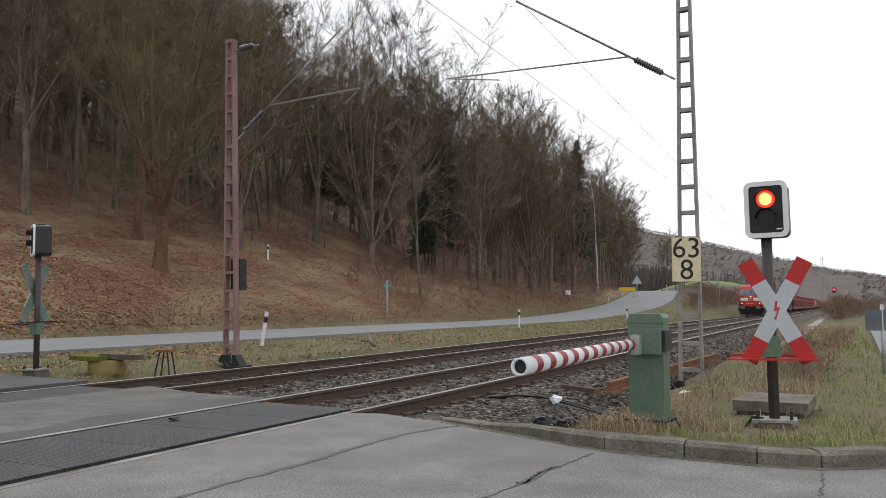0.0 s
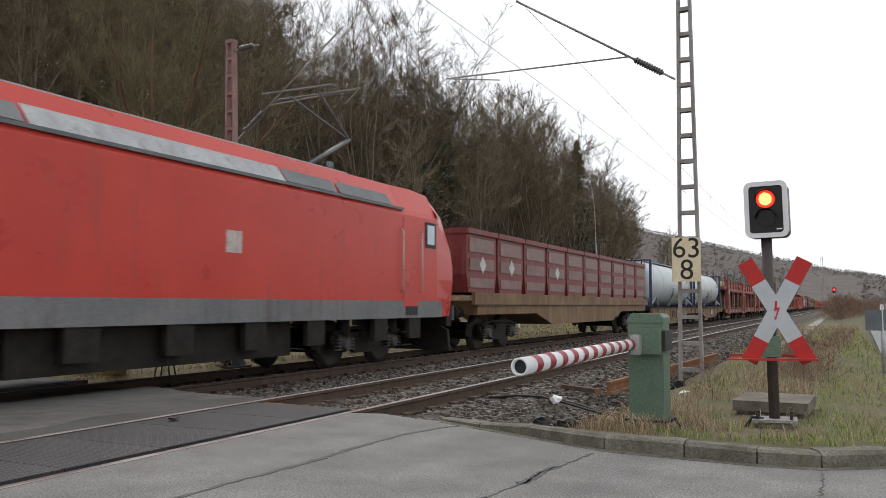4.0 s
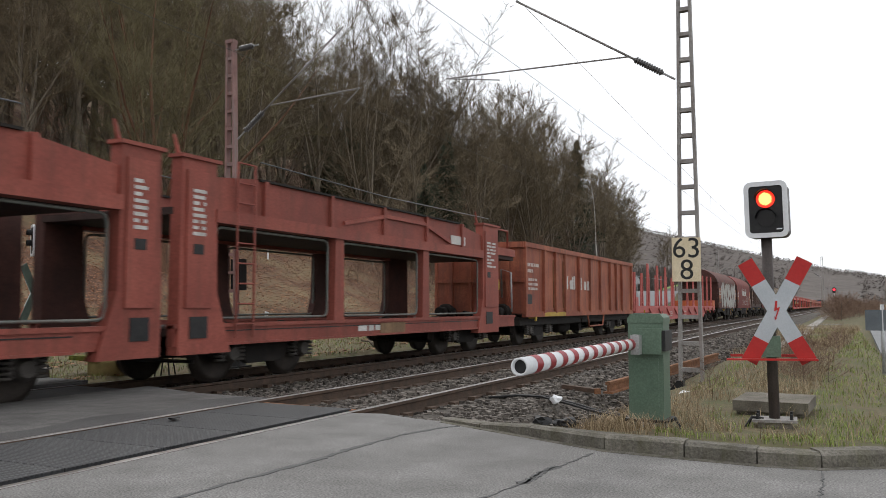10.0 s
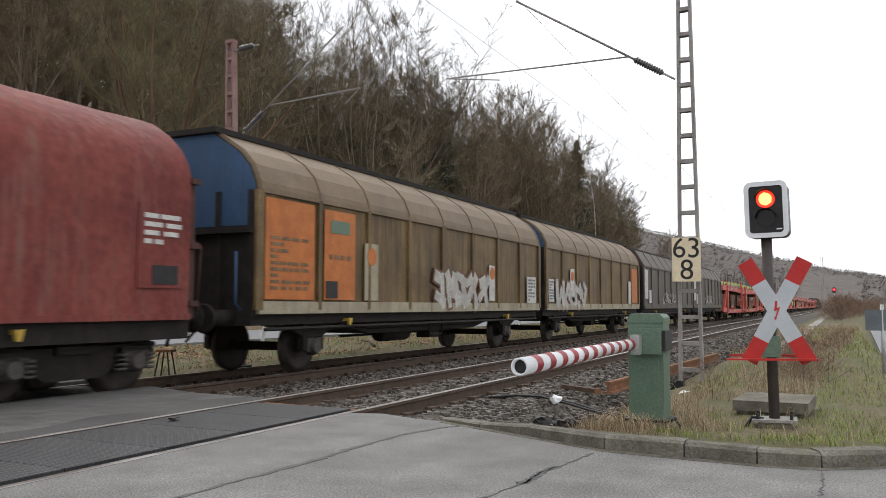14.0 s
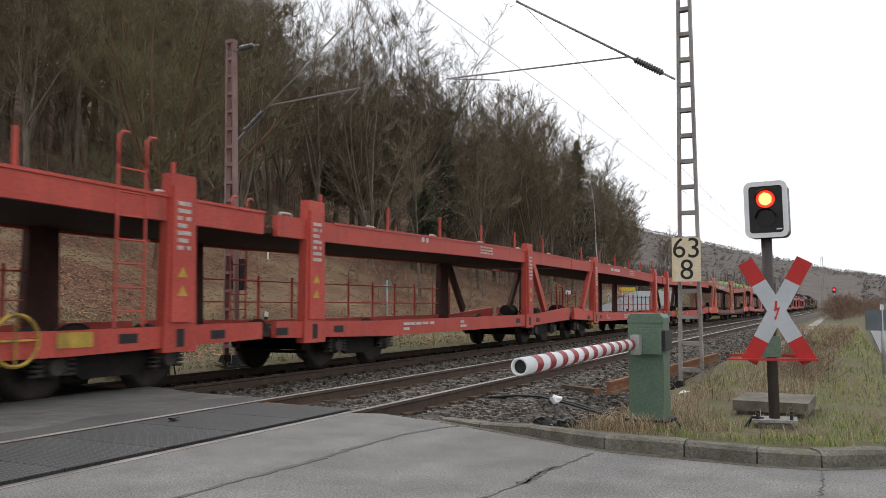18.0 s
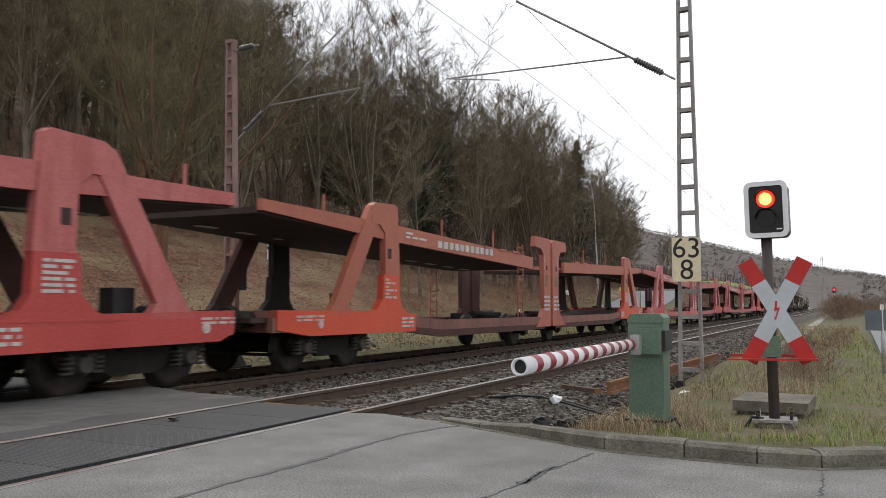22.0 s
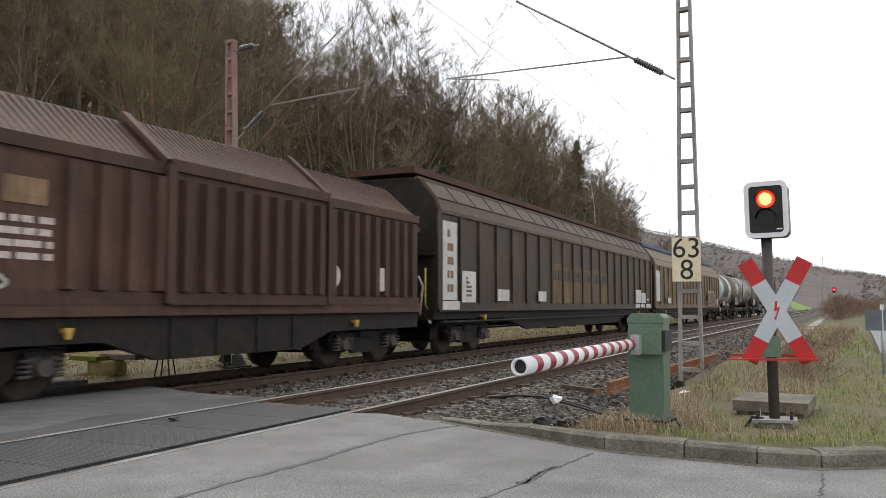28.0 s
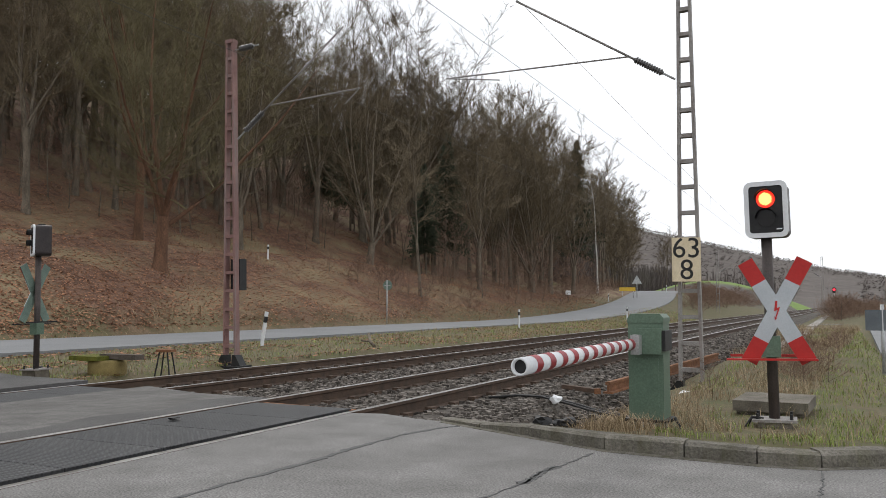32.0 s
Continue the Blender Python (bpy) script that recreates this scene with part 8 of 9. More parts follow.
SPRAY = mat("spray_pale", (0.3, 0.29, 0.265), (0.46, 0.45, 0.41), 0.6, scale=3, fine=20, grain=0.2, streak=(0.3, 0.27, 0.24))
SPRAY_CREAM = mat("spray_cream", (0.4, 0.36, 0.24), (0.52, 0.48, 0.34), 0.6, scale=3, fine=20, grain=0.2)
SPRAY_LINE = mat("spray_line", (0.05, 0.05, 0.055), (0.24, 0.09, 0.04), 0.6, scale=0.7, fine=30)
w = hood_wagon(218.2, 10.9, TARP_DARK, "grimy coil wagon with a tarpaulin hood and large pale graffiti", "g")
fat_letters(w, 1.424, 1.3, 10.2, 1.22, 2.75, SPRAY, SPRAY_LINE, 4, 7, 0.5, 0.05)
w = hood_wagon(230.45, 11.0, TARP, "red coil wagon with a tarpaulin hood and white scrawls", "o")
loops(w, 1.425, 3.8, 8.8, 1.2, 1.75, SPRAY, 3, 0.04)
loops(w, 1.425, 7.0, 9.9, 1.5, 2.1, SPRAY, 8, 0.035)
for i in range(7):
    panel(w, 1.42, 3.5 + 0.55 * i, 3.5 + 0.55 * i + (0.42 if i % 3 else 0.3), 2.1, 2.5 if i % 3 else 2.75, PATCH, "white brand lettering as plain blocks", "brand_block")
w = hood_wagon(255.3, 10.8, TARP, "clean red coil wagon with a tarpaulin hood", "s")
panel(w, 1.42, 3.2, 4.25, 1.95, 2.5, PATCH, "white framed emblem", "emblem")
panel(w, 1.433, 3.28, 4.17, 2.03, 2.42, TARP, "red emblem field", "emblem_field")
for i in range(8):
    panel(w, 1.42, 4.6 + 0.36 * i, 4.6 + 0.36 * i + 0.27, 2.02, 2.3, PATCH, "white brand lettering as plain blocks", "brand_block")


# ---- telescoping steel hood wagons ----
def steel_hood(r, L, label, seed, c1=3.62, c2=7.28):
    w = wagon("hood_wagon", label, "goods wagon", r, "steel hood wagons")
    cuts = ((0.0, c1 + 0.08, 0.0), (c1 - 0.07, c2 + 0.07, 0.06), (c2 - 0.08, L, 0.0))
    for j, (a, b_, out) in enumerate(cuts):
        x = 1.36 + out
        h = B()
        prism(h, [(x, 1.2), (x, 2.98 + out), (x - 0.03, 3.06 + out), (0.55, 3.72 + out), (-0.55, 3.72 + out), (-x + 0.03, 3.06 + out), (-x, 2.98 + out), (-x, 1.2)], "y", a, b_)
        hood = part("hood", soften(h, 0.012), STEEL_BROWN, w, "dark brown steel hood section")
        for side, rise in ((1, 0.10), (-1, 0.06)):
            outline = [(side * (x - 0.01), a + 0.06), (side * (x + 0.002), a + 0.06)]
            for i in range(9):
                y = a + 0.3 + i * (b_ - a - 0.6) / 8
                if side < 0 or not (j == 0 and 0.5 < y - a < 2.4):
                    outline += [(side * (x + 0.002), y - 0.10), (side * (x + rise), y - 0.075), (side * (x + rise), y + 0.075), (side * (x + 0.002), y + 0.10)]
            outline += [(side * (x + 0.002), b_ - 0.06), (side * (x - 0.01), b_ - 0.06)]
            part("side_corrugation", prism(B(), outline if side > 0 else outline[::-1], "z", 1.36, 2.88), STEEL_BROWN, hood)
        rr = B()
        for i in range(32):
            y = a + 0.12 + i * (b_ - a - 0.24) / 31
            beam(rr, (x - 0.06, y, 3.075 + out), (0.58, y, 3.705 + out), 0.04, 0.022)
        part("roof_corrugation", rr, STEEL_BROWN, hood)
        part("eave", soften(box(B(), x - 0.05, x + 0.05, a, b_, 2.92 + out, 3.08 + out), 0.015), STEEL_BROWN, hood)
        part("skirt", soften(box(B(), x - 0.03, x + 0.05, a, b_, 1.18, 1.34), 0.01), STEEL_BROWN, hood)
        for y in ((a, b_) if out else ()):
            fl = B()
            box(fl, x, x + 0.07, y - 0.07, y + 0.07, 1.2, 3.05)
            beam(fl, (x, y, 3.1), (0.55, y, 3.84), 0.14, 0.07)
            part("hood_flange", fl, STEEL_BROWN, hood)
    for y, d in ((0.0, -1), (L, 1)):
        e = B()
        prism(e, [(1.3, 1.0), (1.3, 2.9), (0.5, 3.6), (-0.5, 3.6), (-1.3, 2.9), (-1.3, 1.0)], "y", y - 0.03, y + 0.03)
        part("end_wall", e, BULKHEAD_SHADE, w, "dark braced end wall")
        e = B()
        for x in (-1.2, -0.6, 0, 0.6, 1.2):
            box(e, x - 0.04, x + 0.04, min(y, y + 0.12 * d), max(y, y + 0.12 * d), 1.0, 2.8)
        box(e, -1.35, 1.35, min(y, y + 0.15 * d), max(y, y + 0.15 * d), 2.75, 2.85)
        part("end_bracing", e, BULKHEAD_SHADE, w)
        gr = path_rod(B(), [(1.32, y + 0.2 * d, 0.95), (1.34, y + 0.3 * d, 1.6), (1.34, y + 0.1 * d, 1.8)], 0.022)
        part("grab_rail", gr, FADED, w)
    marks(w, 1.364, 0.35, 1.5, 2.4, 2.75, 2, FADED, seed=seed)
    marks(w, 1.364, 0.35, 1.4, 2.0, 2.25, 2, FADED, seed=seed)
    marks(w, 1.364, 1.7, 2.4, 1.65, 2.2, 4, FADED, seed=seed)
    panel(w, 1.363, 1.75, 2.3, 2.3, 2.6, FLAT_BROWN, "rusty label holder")
    part("round_mark", drum(B(), (1.43, 8.1, 1.7), "x", [(0, 0.2), (0.01, 0.2)], 20), FADED, w, "pale round mark")
    panel(w, 1.425, 9.65, 9.9, 1.45, 1.9, FADED, "pale painted mark")
    fishbelly(w, L)
    part("sole_strip", box(B(), 1.28, 1.40, -0.1, L + 0.1, 1.04, 1.2), STEEL_BROWN, w)
    part("sole_strip", box(B(), -1.40, -1.28, -0.1, L + 0.1, 1.04, 1.2), STEEL_BROWN, w)
    for y in (1.6, L - 1.6):
        bogie(w, y)
    ends(w, -0.05, L + 0.05)
    for y in (2.6, L - 2.5):
        lever(w, y, 0.88)
    return w


w = steel_hood(242.85, 11.0, "dark brown steel hood wagon with faded lettering", 1)


# ---- sliding-wall wagons ----
def slide_wall(r, L, wall, roof, end_mat, label, curved, bogies, panels, eave=2.97, crest=3.95, ridge=None, bays=0):
    w = wagon("sliding_wall_wagon", label, "goods wagon", r, "sliding-wall wagons")
    if curved:
        half = [(1.41, eave), (1.39, eave + 0.14), (1.27, eave + 0.42), (1.05, eave + 0.66), (0.8, eave + 0.82), (0.55, crest)]
    else:
        half = [(1.42, eave), (1.41, eave + 0.06), (1.31, eave + 0.32), (0.98, crest - 0.10), (0.72, crest - 0.03), (0.6, crest)] if bays else [(1.42, eave), (1.40, eave + 0.06), (0.98, crest - 0.12), (0.72, crest - 0.04), (0.6, crest)]
    top = half + [(-x, z) for x, z in half[::-1]]
    rf = B()
    prism(rf, top, "y", -0.02, L + 0.02)
    part("roof", soften(rf, 0.008) if not curved else rf, roof, w, "weathered roof")
    bows = bays or panels * 2
    for i in range(bows + 1):
        y = 0.04 + i * (L - 0.08) / bows
        bow = B()
        arc = half[2:] if bays and 0 < i < bows and i * 2 != bows else half
        prism(bow, [(x + 0.018, z + 0.01) for x, z in arc] + [(x - 0.03, z - 0.02) for x, z in arc[::-1]], "y", y - 0.03, y + 0.03)
        part("roof_bow", bow, roof, w)
    if bays:
        for s in (-1, 1):
            part("roof_seam", rod(B(), (s * 1.315, 0, eave + 0.325), (s * 1.315, L, eave + 0.325), 0.022, n=6), roof, w)
            part("ridge_gutter", soften(box(B(), s * 0.86 - 0.05, s * 0.86 + 0.05, -0.1, L + 0.1, crest - 0.07, crest + 0.0), 0.015), roof, w)
        part("ridge", soften(box(B(), -0.86, 0.86, -0.2, L + 0.2, crest + 0.07, crest + 0.22), 0.04), ridge or GRIME_SHADE, w, "dark overhanging ridge")
    else:
        part("ridge", soften(box(B(), -0.62, 0.62, -0.15, L + 0.15, crest - 0.02, crest + 0.07), 0.02), ridge or GRIME_SHADE, w, "dark overhanging ridge")
    for s in (-1, 1):
        x = s * 1.37
        part("wall", box(B(), min(x, x - 0.06 * s), max(x, x - 0.06 * s), 0, L, 1.12, eave), wall, w, "stained sliding side wall")
        n_ = bays or panels * 2
        for i in range(n_ + 1):
            y = i * L / n_
            wd = 0.05 if i % (n_ // 2) else 0.09
            part("wall_rib", prism(B(), [(y - wd, 1.1), (y + wd, 1.1), (y + wd, eave), (y - wd, eave)], "x", min(x, x + 0.035 * s), max(x, x + 0.055 * s)), wall, w)
        part("bottom_rail", soften(box(B(), x - 0.04, x + 0.05, 0, L, 1.04, 1.24), 0.01), SILL_CREAM if wall is YELLOWISH else wall, w)
        part("eave_rail", soften(box(B(), x - 0.02, x + 0.05, 0, L, eave - 0.03, eave + 0.05), 0.01), roof, w)
        rl = B()
        rod(rl, (x, 0.2, 0.8), (x, L - 0.2, 0.8), 0.03, n=6)
        part("door_rail", rl, GRIME_SHADE, w)
    for y, d in ((0, -1), (L, 1)):
        e = B()
        prism(e, [(1.36, 1.0), *[(x - 0.04, z - 0.02) for x, z in half], *[(-x + 0.04, z - 0.02) for x, z in half[::-1]], (-1.36, 1.0)], "y", y - 0.04, y + 0.04)
        part("end_wall", e, GRIME_SHADE, w, "dark ribbed end wall")
        e = B()
        for x in (-1.3, -0.65, 0.65, 1.3):
            box(e, x - 0.05, x + 0.05, min(y, y + 0.1 * d), max(y, y + 0.1 * d), 1.0, eave)
        box(e, -1.36, 1.36, min(y, y + 0.16 * d), max(y, y + 0.16 * d), 2.3, 2.4)
        part("end_bracing", e, GRIME_SHADE, w)
        hd = B()
        prism(hd, [(1.35, 2.42), *[(x - 0.05, z - 0.03) for x, z in half], *[(-x + 0.05, z - 0.03) for x, z in half[::-1]], (-1.35, 2.42)], "y", min(y + 0.04 * d, y + 0.07 * d), max(y + 0.04 * d, y + 0.07 * d))
        part("end_gable", hd, end_mat, w, "painted end gable")
        gr = path_rod(B(), [(1.2, y + 0.18 * d, 1.1), (1.2, y + 0.3 * d, 1.2), (1.2, y + 0.3 * d, 2.0)], 0.02)
        part("grab_rail", gr, YELLOW if not curved else end_mat, w)
    part("sole_bar", box(B(), -1.28, 1.28, -0.05, L + 0.05, 0.86, 1.04), GRIME_SHADE, w)
    if bogies:
        for s in (-1, 1):
            tb_ = prism(B(), [(4.2, 0.86), (L - 4.2, 0.86), (L - 6.2, 0.5), (6.2, 0.5)], "x", s * 1.2 - 0.05, s * 1.2 + 0.05)
            part("truss_beam", tb_, GRIME_SHADE, w)
        for y in (2.3, L - 2.3):
            bogie(w, y)
    else:
        tr_ = prism(B(), [(2.6, 0.86), (L - 2.6, 0.86), (L - 4, 0.62), (4, 0.62)], "x", -1.0, 1.0)
        part("truss_beam", tr_, GRIME_SHADE, w)
        for y in (1.9, L - 1.9):
            axle(w, y)
    ends(w, -0.05, L + 0.05, 0.98)
    underbody(w, 3.9, L - 3.9)
    lever(w, 2.6, 0.92)
    lever(w, L - 2.6, 0.92)
    return w


X = 1.412
w = slide_wall(267.6, 13.1, YELLOWISH, ROOF_TAN, BLUE_END, "ochre sliding-wall wagon with orange-white panels", True, False, 4)
pn = panel(w, X, 0.12, 1.45, 1.27, 2.88, ORANGE, "faded orange panel")
marks(pn, X + 0.013, 0.25, 1.3, 1.4, 2.3, 9, FLAT_BROWN)
pn = panel(w, X, 1.75, 2.75, 1.27, 2.85, ORANGE, "faded orange panel")
part("green_plate", box(B(), X + 0.013, X + 0.02, 1.95, 2.55, 2.45, 2.68), GREEN, pn, "dull green lettered plate")
part("black_box", box(B(), X + 0.013, X + 0.03, 1.8, 2.15, 1.3, 1.6), BLACK, pn)
marks(pn, X + 0.013, 1.9, 2.6, 1.95, 2.1, 1, FLAT_BROWN)
panel(w, X, 3.1, 3.6, 1.27, 2.35, SILL_CREAM, "cream painted label")
part("round_mark", drum(B(), (X + 0.012, 3.35, 2.1), "x", [(0, 0.17), (0.008, 0.17)], 18), ORANGE, w, "orange round mark")
fat_letters(w, X, 6.1, 9.1, 1.2, 1.85, SPRAY, SPRAY_LINE, 12, 5)
panel(w, X, 9.2, 9.55, 1.3, 2.2, PATCH, "tall white label")
part("round_mark", drum(B(), (X + 0.012, 9.38, 2.0), "x", [(0, 0.16), (0.008, 0.16)], 18), ORANGE, w, "orange round mark")
pn = panel(w, X, 12.0, 12.75, 1.25, 2.0, PATCH, "white notice panel")
marks(pn, X + 0.013, 12.1, 12.65, 1.3, 1.95, 7, GRILLE)
w = slide_wall(281.4, 12.75, YELLOWISH, ROOF_TAN, BLUE_END, "ochre sliding-wall wagon with pale graffiti", True, False, 4)
pn = panel(w, X, 0.15, 0.65, 1.3, 2.0, PATCH, "white notice panel")
marks(pn, X + 0.013, 0.2, 0.6, 1.35, 1.95, 7, GRILLE)
fat_letters(w, X, 0.8, 4.4, 1.2, 1.9, SPRAY, SPRAY_LINE, 15, 4)
panel(w, X, 2.4, 2.85, 1.3, 2.4, PATCH, "tall white label")
part("round_mark", drum(B(), (X + 0.012, 2.62, 2.15), "x", [(0, 0.16), (0.008, 0.16)], 18), ORANGE, w, "orange round mark")
panel(w, X, 11.3, 12.3, 1.3, 2.75, ORANGE, "faded orange panel")
panel(w, X, 10.7, 11.1, 1.25, 2.2, PATCH, "tall white label")
for k, (r, ln) in enumerate(((295.3, 13.5), (309.4, 12.9))):
    w = slide_wall(r, ln, WALL_GREY, WALL_GREY, BULKHEAD_SHADE, "dark grey sliding-wall wagon with pale panels", False, False, 4, 2.98, 3.85)
    panel(w, X, 0.1, 0.75, 1.5, 2.85, PATCH, "tall white end panel")
    panel(w, X, 1.0, 1.5, 1.3, 1.9, PATCH, "white label")
    loops(w, X + 0.004, 4.5, 8.0, 1.25, 1.9, SPRAY, 21 + k, 0.07)
w = slide_wall(584.2, 23.3, WALL_GREY, ROOF_TAN, BLUE_END, "long grey sliding-wall wagon with a blue end", True, True, 7, 3.0, 4.0)
panel(w, X, 0.2, 1.0, 1.3, 2.6, PATCH, "white end panel")
loops(w, X + 0.004, 12, 16, 1.25, 1.9, SPRAY, 33, 0.07)
w = slide_wall(633.6, 22.85, WALL_BROWN, ROOF_DARK, GRIME_SHADE, "long dark brown sliding-wall wagon with peeling white panels", False, True, 7, 3.3, 4.12, BULKHEAD_SHADE, 20)
for a, b, c, d in ((0.1, 0.85, 1.3, 3.1), (1.15, 1.95, 1.25, 2.0), (3.4, 4.2, 1.3, 1.6), (6.6, 7.3, 1.3, 1.6), (19.5, 20.45, 1.3, 1.87), (20.55, 21.45, 1.29, 1.76), (21.7, 22.1, 1.42, 1.5), (0.1, 1.0, 1.08, 1.28), (19.4, 20.2, 1.09, 1.24), (20.4, 21.2, 1.1, 1.24), (21.6, 22.5, 1.09, 1.25)):
    pn = panel(w, X + 0.02, a, b, c, d, PATCH, "peeling white panel")
    if d - c > 0.6:
        marks(pn, X + 0.034, a + 0.22, b - 0.22, c + 0.12, d - 0.12, 5, FLAT_BROWN)
BRAND_OCHRE = mat("faded_ochre", (0.075, 0.046, 0.02), (0.19, 0.115, 0.045), 0.65, scale=0.9, fine=25, bump=0.04, streak=(0.03, 0.02, 0.013), dirt=0.8)
for i in range(7, 13):
    a = i * 22.85 / 20 + (0.11 if i == 10 else 0.06)
    panel(w, 1.372, a, (i + 1) * 22.85 / 20 - (0.11 if i == 9 else 0.06), 1.26, 2.42 + 0.09 * (i % 2), BRAND_OCHRE, "faded ochre brand field", "brand_field")
    for j in range(2):
        panel(w, 1.387, a + 0.08 + 0.5 * j, a + 0.46 + 0.5 * j, 1.98, 2.3, WALL_BROWN, "dark brand lettering as plain blocks", "brand_block")
w = slide_wall(657.45, 23.25, WALL_TAN, ROOF_TAN, BLUE_END, "long tan sliding-wall wagon with faded lettering and graffiti", False, True, 7, 3.17, 4.02, BLUE_END, 20)
panel(w, X + 0.02, 0.1, 0.95, 1.4, 2.9, PATCH, "tall white end panel")
panel(w, X + 0.02, 2.4, 2.7, 1.3, 1.55, BLACK, "small dark label")
panel(w, X + 0.02, 3.0, 3.9, 1.3, 1.6, PATCH, "white label")
for i in range(7, 13):
    a = i * 23.25 / 20 + (0.11 if i == 10 else 0.06)
    panel(w, 1.372, a, (i + 1) * 23.25 / 20 - (0.11 if i == 9 else 0.06), 1.72, 2.38, BRAND_OCHRE, "faded ochre brand field", "brand_field")
    for j in range(2):
        panel(w, 1.387, a + 0.08 + 0.5 * j, a + 0.46 + 0.5 * j, 1.9, 2.22, WALL_BROWN, "dark brand lettering as plain blocks", "brand_block")
fat_letters(w, X + 0.05, 17.2, 21.0, 1.32, 2.0, WALL_TAN, SPRAY_CREAM, 43, 7, 0.3, 0.04)
pn = panel(w, X + 0.075, 21.05, 21.85, 1.25, 1.63, PATCH, "white notice")
marks(pn, X + 0.09, 21.1, 21.8, 1.28, 1.6, 4, GRILLE)
part("round_mark", drum(B(), (X + 0.01, 22.55, 1.66), "x", [(0, 0.14), (0.01, 0.14)], 18), PATCH, w, "white round mark")

w = steel_hood(608.6, 11.4, "dark brown steel hood wagon with pale scrawls along the sill", 2, 4.2, 7.85)
loops(w, 1.45, 3.4, 7.0, 1.2, 1.42, SPRAY, 51, 0.05)
w = steel_hood(621.2, 11.4, "dark brown steel hood wagon with a small pale scrawl", 3, 4.2, 7.85)
loops(w, 1.40, 0.4, 1.5, 1.3, 1.6, SPRAY, 52, 0.05)


# ---- long red car transporters ----
def transporter_long(r, k):
    w = wagon("car_transporter", "long empty red car transporter with an open upper deck", "car transporter", r, "long red car transporters")
    L = 31.6

    def deck_z(y):
        return 2.76 - 0.14 * math.exp(-((y - 15.8) / 6.5) ** 2) - 0.02 * abs(y - 15.8) / 15
    for s in (-1, 1):
        x = s * 1.36
        for ya, yb in ((0.0, 15.2), (15.55, 31.2)):
            lo = B()
            prism(lo, [(ya, 0.72), (ya + 3.5, 0.6), (yb - 3.5, 0.58), (yb, 0.66), (yb, 0.92), (yb - 3.5, 0.88), (ya + 3.5, 0.92), (ya, 1.12)] if ya < 1 else [(ya, 0.66), (ya + 3.5, 0.58), (yb - 3.5, 0.6), (yb, 0.72), (yb, 1.12), (yb - 3.5, 0.92), (ya + 3.5, 0.88), (ya, 0.92)], "x", x - 0.05, x + 0.05)
            sill = part("lower_sill", soften(lo, 0.012), CAR_B, w, "bright red lower sill")
            if s > 0:
                marks(sill, x + 0.055, ya + 4.2, ya + 5.6, 0.65, 0.85, 2, PATCH)
                marks(sill, x + 0.055, ya + 7.0, ya + 8.0, 0.65, 0.85, 2, PATCH)
            up = B()
            n_ = 10
            ys_ = [(ya - 0.2 if ya < 1 else ya) + ((yb + (0.3 if yb > 20 else 0)) - (ya - 0.2 if ya < 1 else ya)) * i / n_ for i in range(n_ + 1)]
            prism(up, [(y, deck_z(y) - 0.34) for y in ys_] + [(y, deck_z(y)) for y in ys_[::-1]], "x", x - 0.05, x + 0.05)
            g = part("upper_girder", soften(up, 0.008), CAR_B, w, "bright red upper girder")
            fl = prism(B(), [(y, deck_z(y) - 0.02) for y in ys_[1:]] + [(y, deck_z(y) + 0.02) for y in ys_[:0:-1]], "x", x - 0.07, x + 0.07)
            part("girder_flange", fl, CAR_B, g)
            if s > 0:
                marks(g, x + 0.053, ya + 5.0, ya + 6.4, 2.5, 2.68, 1, PATCH)
                marks(g, x + 0.053, ya + 8.2, ya + 9.0, 2.46, 2.68, 3, FADED)
            for i in range(6):
                y = ya + 1.4 + i * 2.4
                part("pole", rod(B(), (x * 0.93, y, deck_z(y) - 0.1), (x * 0.93, y, deck_z(y) + 0.5), 0.03, n=6), CAR_B, w)
        for p0, lean in ((2.3, -1.35), (13.1, 0), (16.25, 0), (26.95, 1.35)):
            po = B()
            prism(po, [(p0, 0.55), (p0 + 0.62, 0.55), (p0 + 0.55, 2.95), (p0 + 0.08, 2.95)], "x", x - 0.07, x + 0.09)
            # Far-side post and brace are a dark copy, coloured as if shaded.
            post = part("portal_post", soften(po, 0.015), CAR_B if s > 0 else BULKHEAD_SHADE, w, "upright portal post")
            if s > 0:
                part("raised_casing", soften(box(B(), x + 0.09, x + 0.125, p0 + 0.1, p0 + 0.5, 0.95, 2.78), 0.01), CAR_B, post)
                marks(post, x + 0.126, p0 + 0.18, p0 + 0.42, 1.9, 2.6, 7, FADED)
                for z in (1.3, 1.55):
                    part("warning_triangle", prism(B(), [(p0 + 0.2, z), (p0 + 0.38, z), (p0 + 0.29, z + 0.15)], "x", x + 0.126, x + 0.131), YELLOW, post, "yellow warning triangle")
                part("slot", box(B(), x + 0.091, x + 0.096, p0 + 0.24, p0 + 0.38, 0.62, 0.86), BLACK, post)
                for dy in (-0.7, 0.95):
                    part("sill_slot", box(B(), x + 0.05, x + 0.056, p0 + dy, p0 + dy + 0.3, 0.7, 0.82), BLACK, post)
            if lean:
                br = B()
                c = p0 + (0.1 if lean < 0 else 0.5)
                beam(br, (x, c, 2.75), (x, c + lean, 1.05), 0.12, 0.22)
                part("brace", br, CAR_B if s > 0 else BULKHEAD_SHADE, post)
        ladder(w, x + 0.05 * s, 12.55 if s > 0 else 18, 0.9, 3.0, CAR_B, 0.46)
        for d in (-0.23, 0.23):
            yh = (12.55 if s > 0 else 18) + d
